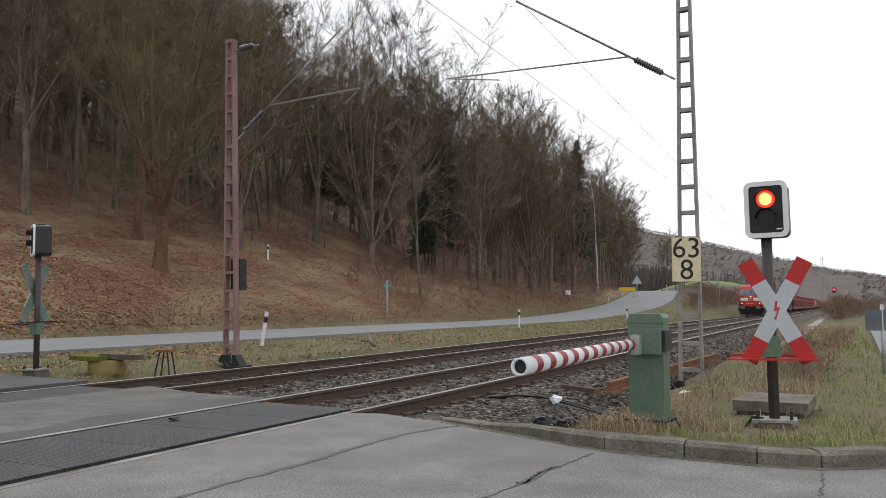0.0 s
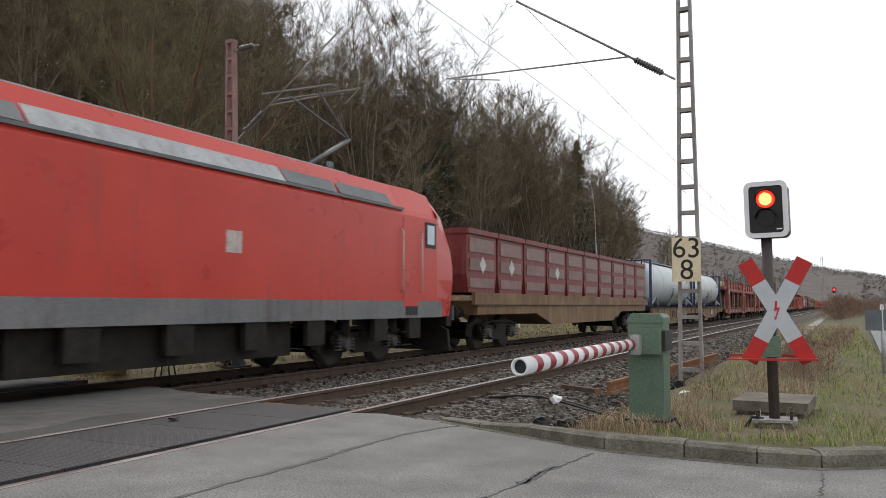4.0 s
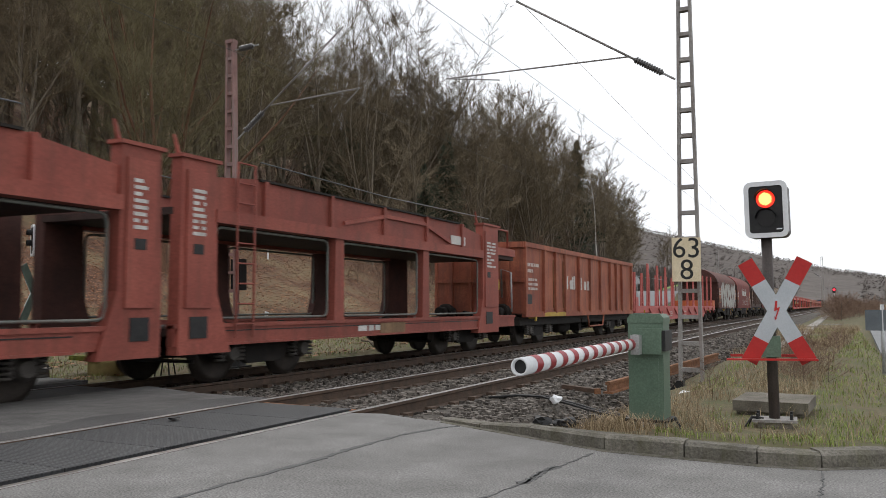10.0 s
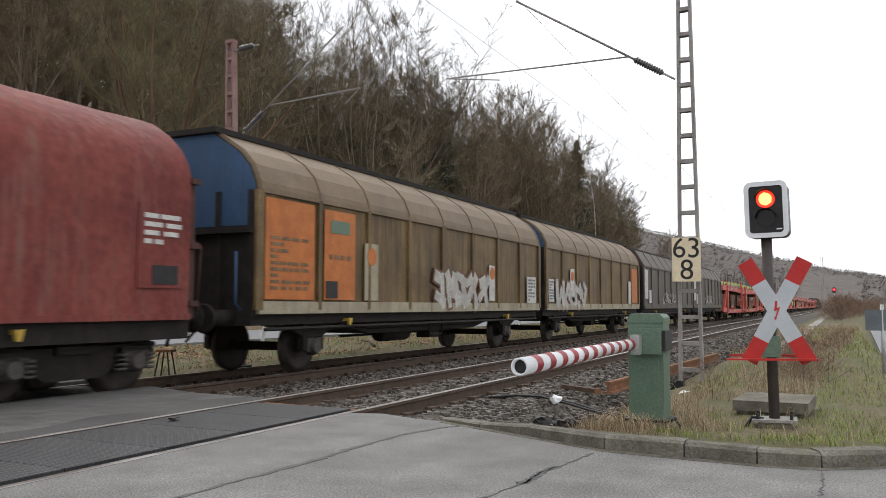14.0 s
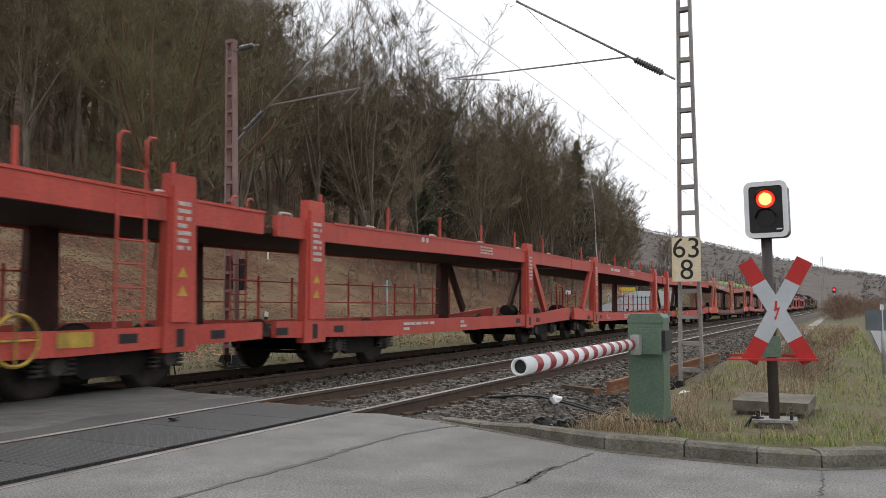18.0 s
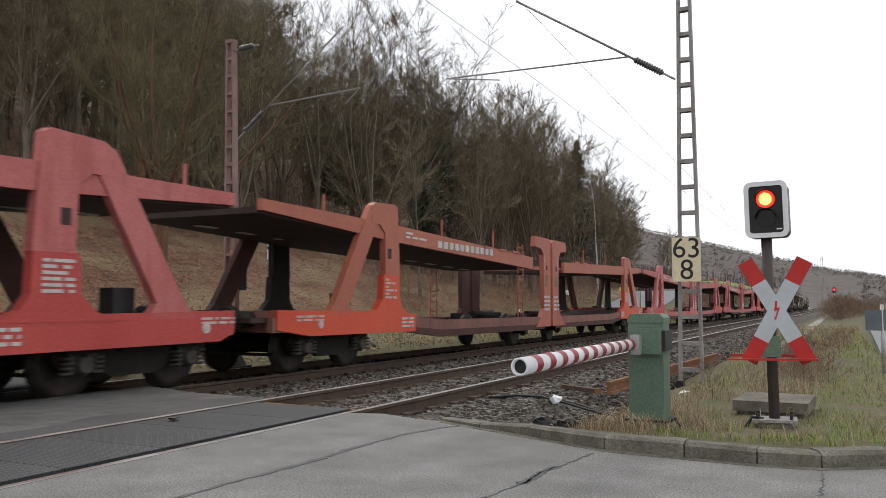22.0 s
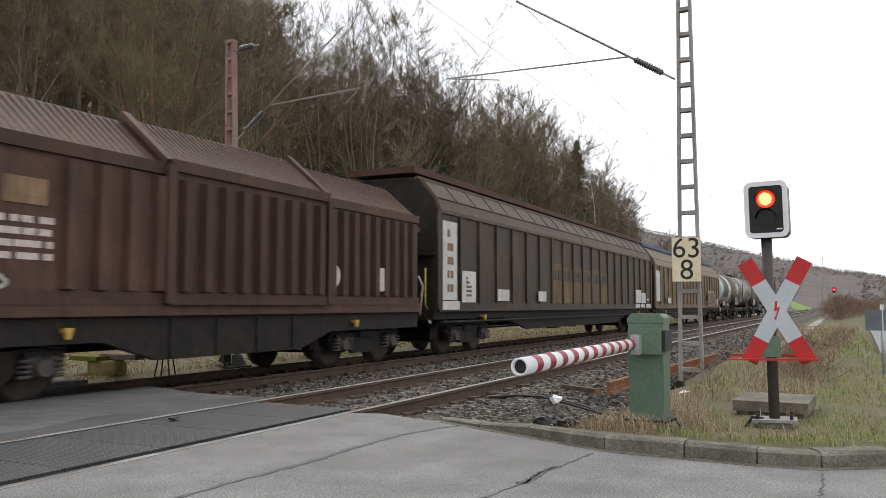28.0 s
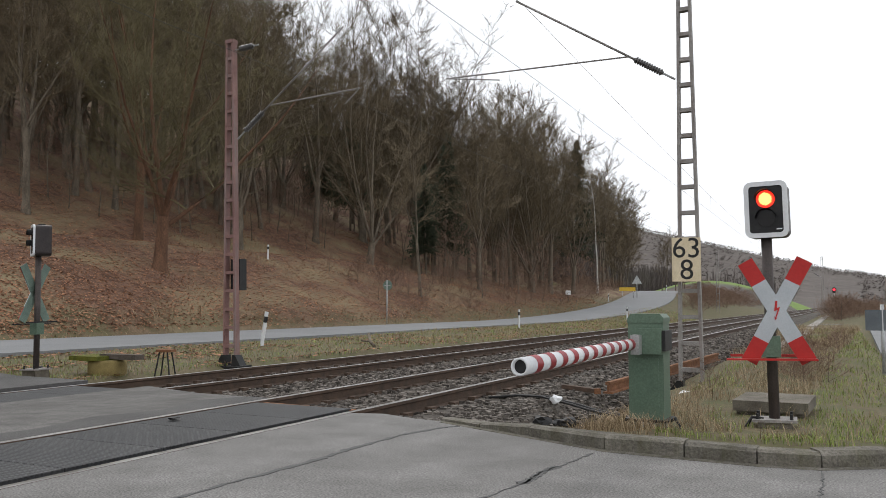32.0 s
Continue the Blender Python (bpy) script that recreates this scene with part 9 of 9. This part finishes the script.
            part("ladder_hook", path_rod(B(), [(x + 0.05 * s, yh, 2.95), (x + 0.05 * s, yh, 3.3), (x + 0.05 * s, yh + 0.06, 3.36), (x + 0.05 * s, yh + 0.16, 3.36)], 0.022), CAR_B, w)
        for i in range(11):
            y = 2.2 + 2.7 * i
            part("lashing_ring", path_rod(B(), [(x * 0.97, y, deck_z(y)), (x * 0.97, y + 0.04, deck_z(y) + 0.06), (x * 0.97, y + 0.3, deck_z(y) + 0.06), (x * 0.97, y + 0.34, deck_z(y))], 0.02), FADED, w)
    for ya, yb in ((0.0, 15.5), (15.5, 31.2)):
        ud = B()
        n_ = 10
        ys_ = [ya + (yb - ya) * i / n_ for i in range(n_ + 1)]
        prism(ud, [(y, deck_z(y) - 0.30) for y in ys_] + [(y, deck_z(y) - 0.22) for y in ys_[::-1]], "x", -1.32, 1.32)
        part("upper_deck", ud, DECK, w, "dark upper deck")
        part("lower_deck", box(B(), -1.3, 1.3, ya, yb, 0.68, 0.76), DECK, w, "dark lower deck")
    for i in range(22):
        y = 3.6 + i * 1.15
        if 13 < y < 17.6:
            continue
        part("railing_post", rod(B(), (-1.34, y, 0.9), (-1.34, y, 1.78), 0.03, n=5), CAR_B, w)
    for z in (1.25, 1.68):
        for y0, y1 in ((3.3, 13.4), (16.6, 27.4)):
            part("railing_wire", rod(B(), (-1.34, y0, z), (-1.34, y1, z), 0.015, n=5), CAR_B, w)
    for y in ((10.95,) if k == 1 else (18.95,)):
        part("hand_wheel", hoop(B(), (1.46, y, 0.79), "x", 0.28, 0.022, 24), YELLOW, w, "yellow brake wheel")
        part("yellow_plate", box(B(), 1.412, 1.42, y + 0.55, y + 1.05, 0.68, 0.86), YELLOW, w, "worn yellow plate")
    for y in (2.0, 12.6, 18.6, 29.4):
        bogie(w, y)
    lever(w, 2.2, 0.55)
    ends(w, 0.1, 31.3, 0.98)
    gr = path_rod(B(), [(1.1, -0.3, 0.9), (1.1, -0.3, 1.8), (1.1, -0.9, 1.85), (1.1, -0.9, 1.0)], 0.03)
    part("end_hoop", gr, CAR_B, w)
    part("coupler_cover", rod(B(), (0, -0.6, 0.95), (0, 0.2, 0.95), 0.16, n=12), GRIME_SHADE, w)


for k in range(3):
    transporter_long(323.5 + 31.75 * k, k)


# ---- short-coupled car transporters with portal frames ----
def transporter_portal(r, paint, k):
    w = wagon("car_transporter", "empty double-deck car transporter with angular portal frames", "car transporter", r, "portal-frame car transporters")
    for s in (-1, 1):
        x = s * 1.36
        for half, d in ((0, 1), (1, -1)):
            def Y(v):
                return v if d > 0 else 28.25 - max(v, 1.1)
            lo = B()
            prism(lo, [(Y(0.4), 0.74), (Y(4.4), 0.70), (Y(6.5), 0.52), (Y(13.6), 0.52), (Y(13.6), 0.84), (Y(6.5), 0.86), (Y(4.4), 0.98), (Y(0.4), 0.98)], "x", x - 0.05, x + 0.05)
            part("lower_sill", soften(lo, 0.01), C_SILL if paint == CAR_C1 else paint, w, "long lower sill")
            # Added dark lip: the shadow band low on the sill, as colour.
            part("sill_shade_edge", prism(B(), [(Y(4.6), 0.66), (Y(6.5), 0.48), (Y(13.6), 0.48), (Y(13.6), 0.62), (Y(6.5), 0.64), (Y(4.6), 0.76)], "x", x - 0.065, x + 0.065), BULKHEAD_SHADE, w, "lower sill edge darkened for shade")
            en = B()
            prism(en, [(Y(0.5), 0.78), (Y(1.4), 0.66), (Y(5.2), 0.64), (Y(5.2), 1.0), (Y(4.3), 1.06), (Y(0.5), 1.1)], "x", x - 0.06, x + 0.075)
            fresh = C_FRESH1 if paint in (CAR_C1, CAR_C3) else C_FRESH2
            ends_p = part("end_plate", soften(en, 0.012), fresh, w, "freshly painted red end section")
            if s > 0:
                marks(ends_p, x + 0.077, min(Y(4.6), Y(5.1)), max(Y(4.6), Y(5.1)), 0.72, 0.95, 3, PATCH)
                marks(ends_p, x + 0.077, min(Y(1.0), Y(1.8)), max(Y(1.0), Y(1.8)), 0.9, 1.02, 2, FADED)
                part("round_mark", drum(B(), (x + 0.076, Y(1.7), 0.86), "x", [(0, 0.08), (0.01, 0.08)], 14), FADED, ends_p)
            # A-frame of the end
            leg = B()
            prism(leg, [(Y(3.92), 1.78), (Y(4.5), 1.78), (Y(4.4), 3.14), (Y(4.3), 3.2), (Y(3.55), 3.17), (Y(3.36), 3.08), (Y(3.4), 2.75), (Y(3.7), 2.75), (Y(3.9), 2.6)], "x", x - 0.06, x + 0.08)
            # On the far side, frame and foot are blackened to look shaded.
            fr = part("portal_frame", soften(leg, 0.012), paint if s > 0 else GRIME_SHADE, w, "bent steel portal frame")
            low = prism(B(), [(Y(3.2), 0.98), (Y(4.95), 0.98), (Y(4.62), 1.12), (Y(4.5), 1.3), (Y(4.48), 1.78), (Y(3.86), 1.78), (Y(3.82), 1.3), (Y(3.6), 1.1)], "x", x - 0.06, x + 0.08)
            part("portal_foot", soften(low, 0.01), fresh if s > 0 else GRIME_SHADE, fr, "repainted foot of the frame")
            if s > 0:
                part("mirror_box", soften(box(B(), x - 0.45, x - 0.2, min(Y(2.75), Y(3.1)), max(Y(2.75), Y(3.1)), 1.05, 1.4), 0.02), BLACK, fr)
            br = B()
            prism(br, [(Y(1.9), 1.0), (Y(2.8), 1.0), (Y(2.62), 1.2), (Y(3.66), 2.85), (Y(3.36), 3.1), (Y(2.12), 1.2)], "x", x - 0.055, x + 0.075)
            # Far-side leg: shade put into the colour.
            part("slanted_leg", soften(br, 0.01), paint if s > 0 else BULKHEAD_SHADE, fr)
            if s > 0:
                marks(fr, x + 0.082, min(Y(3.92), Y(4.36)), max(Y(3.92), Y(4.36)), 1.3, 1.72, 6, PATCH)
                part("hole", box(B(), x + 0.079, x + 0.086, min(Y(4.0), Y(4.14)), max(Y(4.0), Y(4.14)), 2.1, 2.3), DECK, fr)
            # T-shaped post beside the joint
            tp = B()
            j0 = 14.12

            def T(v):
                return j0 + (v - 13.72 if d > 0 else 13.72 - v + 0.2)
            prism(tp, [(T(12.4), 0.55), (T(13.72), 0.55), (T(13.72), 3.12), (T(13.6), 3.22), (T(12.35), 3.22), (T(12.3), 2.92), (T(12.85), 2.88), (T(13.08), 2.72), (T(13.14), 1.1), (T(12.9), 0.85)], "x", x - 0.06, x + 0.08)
            # Far-side joint post is coloured dark in place of shade.
            pst = part("joint_post", soften(tp, 0.012), paint if s > 0 else BULKHEAD_SHADE, w, "T-shaped joint post")
            if s > 0:
                marks(pst, x + 0.082, min(T(13.1), T(13.6)), max(T(13.1), T(13.6)), 1.0, 1.5, 4, PATCH)
                part("warning_label", box(B(), x + 0.081, x + 0.086, min(T(13.2), T(13.5)), max(T(13.2), T(13.5)), 1.75, 2.1), FLAT_BROWN, pst, "small ochre label")
                part("white_ticks", box(B(), x + 0.081, x + 0.086, min(T(13.16), T(13.2)), max(T(13.16), T(13.2)), 2.3, 2.7), FADED, pst)
                part("hole", box(B(), x + 0.079, x + 0.086, min(T(13.3), T(13.42)), max(T(13.3), T(13.42)), 2.25, 2.4), DECK, pst)
            up = B()
            prism(up, [(Y(0.1), 2.66), (Y(4.3), 2.46), (Y(12.6), 2.24), (Y(12.6), 2.58), (Y(4.3), 2.80), (Y(0.1), 2.84)], "x", x - 0.05, x + 0.05)
            g = part("upper_girder", soften(up, 0.01), paint, w, "upper side girder")
            if s > 0 and half == 0:
                marks(g, x + 0.053, Y(4.8), Y(5.9), 2.55, 2.72, 2, PATCH)
                for i in range(11):
                    panel(g, x + 0.05, Y(6.3) + 0.3 * i, Y(6.3) + 0.3 * i + 0.2, 2.46, 2.62, PATCH, "white brand lettering as plain blocks", "brand_block")
            rb = B()
            for i in range(3):
                v = Y(9.2 + 1.0 * i)
                box(rb, x - 0.12, x + 0.08, v - 0.25, v + 0.25, 2.62, 2.67)
            part("wheel_stop", rb, paint, g)
            for v in (2.0, 6.8, 9.9):
                part("pole", rod(B(), (x * 0.93, Y(v), 2.6), (x * 0.93, Y(v), 3.15), 0.025, n=6), paint, w)
            if half == 0:
                ladder(w, x + 0.03, Y(11.6), 0.8, 2.9, paint)
    for d in (1, -1):
        def Y(v):
            return v if d > 0 else 28.25 - max(v, 1.1)
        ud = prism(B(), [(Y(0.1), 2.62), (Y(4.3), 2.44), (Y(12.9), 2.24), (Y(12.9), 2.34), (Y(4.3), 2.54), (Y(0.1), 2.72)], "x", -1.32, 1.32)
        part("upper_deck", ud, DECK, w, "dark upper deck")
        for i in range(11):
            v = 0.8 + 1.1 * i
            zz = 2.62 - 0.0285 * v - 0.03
            # Pale plate added in place of a bright slot under the deck.
            part("pale_strip", box(B(), -0.62, -0.5, min(Y(v), Y(v + 0.5)), max(Y(v), Y(v + 0.5)), zz - 0.02, zz), PATCH, w, "pale strip under the deck")
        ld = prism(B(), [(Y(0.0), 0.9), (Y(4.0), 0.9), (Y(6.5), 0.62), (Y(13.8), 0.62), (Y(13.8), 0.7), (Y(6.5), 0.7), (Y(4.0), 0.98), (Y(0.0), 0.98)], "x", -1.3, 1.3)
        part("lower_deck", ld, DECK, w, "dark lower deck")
        eb0 = 0.5 if d > 0 else 26.9
        part("end_beam", soften(box(B(), -1.4, 1.4, eb0, eb0 + 0.25, 0.74, 1.09), 0.015), C_SILL, w)
        bogie(w, Y(2.6))
        part("coupler_cover", rod(B(), (0, eb0 - 0.2, 0.95), (0, eb0 + 0.45, 0.95), 0.15, n=12), GRIME_SHADE, w)
    for y in (12.6, 15.8):
        axle(w, y)
    ends(w, 0.5, 27.15, 0.95)
    jr = B()
    for s in (-1, 1):
        rod(jr, (s * 0.9, 13.4, 0.9), (s * 0.9, 15.0, 0.9), 0.12, n=10)
    part("joint_buffers", jr, GRIME_SHADE, w)


for k, paint in enumerate((CAR_C1, CAR_C2, CAR_C1, CAR_C2, CAR_C2, CAR_C3)):
    transporter_portal(417.7 + 27.68 * k, paint, k + 1)


# ---- tank wagons ----
def tank_wagon(r, L, y0, y1, rad, cz, shell_mat, label, axles):
    w = wagon("tank_wagon", label, "tank wagon", r, "tank wagons")
    b = drum(B(), (0, 0, cz), "y", [(y0, 0.2), (y0 + 0.05, rad * 0.45), (y0 + 0.12, rad * 0.75), (y0 + 0.18, rad * 0.9), (y0 + 0.25, rad * 0.972), (y0 + 0.34, rad), (y1 - 0.34, rad), (y1 - 0.25, rad * 0.972), (y1 - 0.18, rad * 0.9), (y1 - 0.12, rad * 0.75), (y1 - 0.05, rad * 0.45), (y1, 0.2)], 44)
    shell = part("shell", b, shell_mat, w, "weathered round tank shell")
    fr = B()
    for s in (-1, 1):
        prism(fr, [(0.3, 0.82), (L - 0.3, 0.82), (L - 0.3, 1.06), (0.3, 1.06)], "x", s * 1.0 - 0.06, s * 1.0 + 0.06)
    box(fr, -1.3, 1.3, 0.25, 0.45, 0.8, 1.12)
    box(fr, -1.3, 1.3, L - 0.45, L - 0.25, 0.8, 1.12)
    part("frame", fr, GRIME_SHADE, w)
    for y in (y0 + 1.3, y1 - 1.3):
        sd = B()
        prism(sd, [(y - 0.9, 1.06), (y + 0.9, 1.06), (y + 0.55, cz - rad * 0.55), (y - 0.55, cz - rad * 0.55)], "x", -1.02, 1.02)
        part("saddle", sd, GRIME_SHADE, w, "dark tank saddle")
    for e, d in ((0.2, 1), (L - 0.2, -1)):
        pf = B()
        box(pf, -1.25, 1.25, min(e, e + 0.75 * d), max(e, e + 0.75 * d), 1.08, 1.13)
        for s in (-1, 1):
            path_rod(pf, [(s * 1.2, e, 1.1), (s * 1.2, e, 2.05), (s * 0.6, e, 2.05), (s * 0.6, e, 1.1)], 0.022)
        part("end_platform", pf, GRIME_SHADE, w)
    for y in axles:
        (bogie if L > 12 else axle)(w, y)
    ends(w, 0.3, L - 0.3)
    underbody(w, axles[0] + 1.5, axles[1] - 1.5)
    return w, shell


GRIME_PANEL = mat("sooty_panel", (0.035, 0.032, 0.032), (0.07, 0.055, 0.05), 0.6, scale=1.5, fine=30, streak=(0.09, 0.045, 0.03), dirt=0.5)
RING_DARK = mat("tank_ring", (0.06, 0.05, 0.04), (0.1, 0.086, 0.07), 0.6, scale=1.5)


def band(shell, cz, rad, y, wd, material, label="raised ring"):
    part("ring", drum(B(), (0, 0, cz), "y", [(y, rad + 0.004), (y + 0.01, rad + 0.02), (y + wd - 0.01, rad + 0.02), (y + wd, rad + 0.004)], 44), material, shell, label)


def shell_patch(shell, cz, rad, y0, y1, a0, a1, material, label, name="patch", lift=0.01):
    g = B()
    n_ = 10
    pr = [((rad + lift) * math.cos(radians(a0 + (a1 - a0) * i / n_)), cz + (rad + lift) * math.sin(radians(a0 + (a1 - a0) * i / n_))) for i in range(n_ + 1)]
    for p, q_ in zip(pr, pr[1:]):
        g.faces.new([g.verts.new(v) for v in ((p[0], y0, p[1]), (p[0], y1, p[1]), (q_[0], y1, q_[1]), (q_[0], y0, q_[1]))]).smooth = True
    part(name, g, material, shell, label)


def side_board(w, y0, y1, z0, z1):
    bd = panel(w, 1.28, y0, y1, z0, z1, BLACK, "black data board", "data_board")
    marks(bd, 1.294, y0 + 0.08, y0 + (y1 - y0) * 0.5, z0 + 0.1, z1 - 0.1, 5, PATCH)
    marks(bd, 1.294, y0 + (y1 - y0) * 0.6, y1 - 0.08, z0 + 0.1, z1 - 0.1, 4, PATCH)
    return bd


w, sh = tank_wagon(681.1, 9.4, 1.2, 8.15, 1.33, 2.46, TANK_SILVER, "short silver-grey tank wagon with a dark side panel", (2.4, 7.0))
band(sh, 2.46, 1.33, 1.62, 0.36, PATCH, "pale band")
band(sh, 2.46, 1.33, 7.42, 0.3, PATCH, "pale band")
band(sh, 2.46, 1.33, 3.2, 0.05, TANK_SILVER)
shell_patch(sh, 2.46, 1.33, 3.43, 6.05, -25, 62, GRIME_PANEL, "dark rust-stained side panel", "patch", 0.02)
bd = side_board(w, 2.5, 4.3, 1.15, 1.62)
panel(bd, 1.296, 5.0, 5.4, 1.2, 1.42, ORANGE, "orange hazard plate")
side_board(w, 4.9, 6.3, 1.15, 1.4)
part("diamond", prism(B(), [(5.85, 1.42), (6.05, 1.22), (5.85, 1.02), (5.65, 1.22)], "x", 1.295, 1.302), PATCH, w, "white hazard diamond")
wk = B()
box(wk, -0.4, 0.4, 2.0, 7.0, 3.86, 3.9)
path_rod(wk, [(0.5, 2.0, 3.9), (0.5, 2.0, 4.08), (0.5, 7.0, 4.08), (0.5, 7.0, 3.9)], 0.018)
part("top_walkway", wk, GRIME_SHADE, w)
part("brake_box", soften(box(B(), 1.15, 1.3, 1.0, 1.3, 0.75, 1.05), 0.02), YELLOW, w, "yellow brake box")
lever(w, 8.0, 0.9)

w, sh = tank_wagon(690.9, 15.6, 0.77, 15.0, 1.38, 2.52, TANK_GREY, "long dirty grey tank wagon with white rings", (3.0, 12.6))
for y in (1.76, 2.82, 3.95, 5.03, 9.74, 10.93, 12.0, 13.17, 14.23):
    band(sh, 2.52, 1.38, y, 0.05, RING_DARK, "grimy ring seam")
for y, wd in ((7.2, 0.06), (7.65, 0.3)):
    band(sh, 2.52, 1.38, y, wd, PATCH, "worn white ring")
shell_patch(sh, 2.52, 1.38, 1.6, 2.96, -14, 24, TANK_SILVER, "faded blue-grey brand field", "brand_field")
for a, b in ((1.72, 2.02), (2.12, 2.42), (2.5, 2.82)):
    shell_patch(sh, 2.52, 1.38, a, b, -2, 14, PATCH, "white brand lettering as plain blocks", "brand_block", 0.018)
part("brand_strip", box(B(), -1.0, -0.3, 0.93, 0.96, 2.55, 2.75), TANK_SILVER, w)
shell_patch(sh, 2.52, 1.38, 12.9, 13.6, -30, -18, TANK_SILVER, "small grey plate")
bd = side_board(w, 1.2, 3.1, 1.22, 1.95)
panel(bd, 1.296, 1.75, 2.05, 1.3, 1.52, YELLOW, "yellow label")
ladder(w, 1.44, 6.0, 0.6, 3.2, GRIME_SHADE)
wk = B()
box(wk, -0.5, 0.5, 5.5, 9.3, 3.94, 3.98)
path_rod(wk, [(0.6, 5.5, 3.9), (0.6, 5.5, 4.15), (0.6, 9.3, 4.15), (0.6, 9.3, 3.9)], 0.02)
part("top_walkway", wk, GRIME_SHADE, w)
st = prism(B(), [(12.2, 1.06), (14.7, 1.06), (14.55, 1.2), (13.8, 1.5), (10.6, 1.5)], "x", 1.06, 1.1)
part("side_skirt", st, GRIME_SHADE, w)
for y, a0, a1, wd in ((9.9, 40, 75, 0.1), (10.72, 12, 68, 0.22), (10.45, 38, 72, 0.2), (10.5, 10, 18, 0.2), (11.4, 16, 26, 0.06), (11.65, 12, 20, 0.08)):
    shell_patch(sh, 2.52, 1.38, y, y + wd, a0, a1, PATCH, "white spill streak", "spill", 0.011)
lever(w, 14.0, 1.0)

w, sh = tank_wagon(707.4, 16.2, 0.43, 15.35, 1.42, 2.56, TANK_DULL, "long brown-grey gas tank wagon with an orange stripe", (3.0, 13.4))
RINGS = (1.44, 2.66, 3.7, 4.7, 5.77, 7.04, 8.22, 9.48, 10.69, 11.92, 13.22, 14.38)
for i in range(12):
    band(sh, 2.56, 1.42, RINGS[i], 0.07, RING_DARK, "grimy ring seam")
shell_patch(sh, 2.56, 1.42, 0.78, 15.0, -2, 9, TANK_ORANGE, "continuous orange stripe", "stripe", 0.006)
for i in range(7):
    shell_patch(sh, 2.56, 1.42, 10.2 + 0.56 * i, 10.2 + 0.56 * i + 0.38, 13, 27, TANK_ORANGE if i == 4 else GRILLE, "dark brand lettering as plain blocks", "brand_block", 0.025)
bd = side_board(w, 0.8, 2.8, 1.2, 2.0)
for y in (2.1, 2.55):
    part("diamond", prism(B(), [(y, 1.78), (y + 0.2, 1.55), (y, 1.32), (y - 0.2, 1.55)], "x", 1.295, 1.302), CREAM, bd, "pale hazard diamond")
vl = B()
box(vl, 1.0, 1.3, 8.2, 8.5, 0.7, 1.4)
drum(vl, (1.25, 8.6, 0.85), "x", [(0, 0.2), (0.03, 0.2)], 16)
for y in (8.8, 9.3, 9.8):
    rod(vl, (1.1, y, 1.1), (1.32, y, 1.1), 0.06, n=10)
    drum(vl, (1.3, y, 1.2), "x", [(0, 0.11), (0.02, 0.11)], 14)
box(vl, 0.9, 1.2, 8.2, 10.4, 0.75, 0.9)
part("valve", vl, LOCO_GREY, w, "grey valves and hand wheels")
shell_patch(sh, 2.56, 1.42, 8.3, 9.3, -33, -22, TANK_SILVER, "pale rectangular plate")
sk = prism(B(), [(12.9, 1.06), (15.3, 1.06), (15.0, 1.6), (14.2, 1.7), (13.6, 1.5)], "x", 1.0, 1.04)
part("side_skirt", sk, GRIME_SHADE, w)
sun_ = prism(B(), [(-0.1, 1.1), (0.75, 1.1), (0.75, 2.1), (-0.1, 2.0)], "x", 1.05, 1.08)
part("end_shield", sun_, GRIME_SHADE, w, "dark end shield")


def motions():
    for w, r in TRAIN:
        walk(w, [(t, pose(FAR_X, FRONT_Y + r - SPEED * t, FAR_Z)) for t in (0.0, 32.0)])


motions()
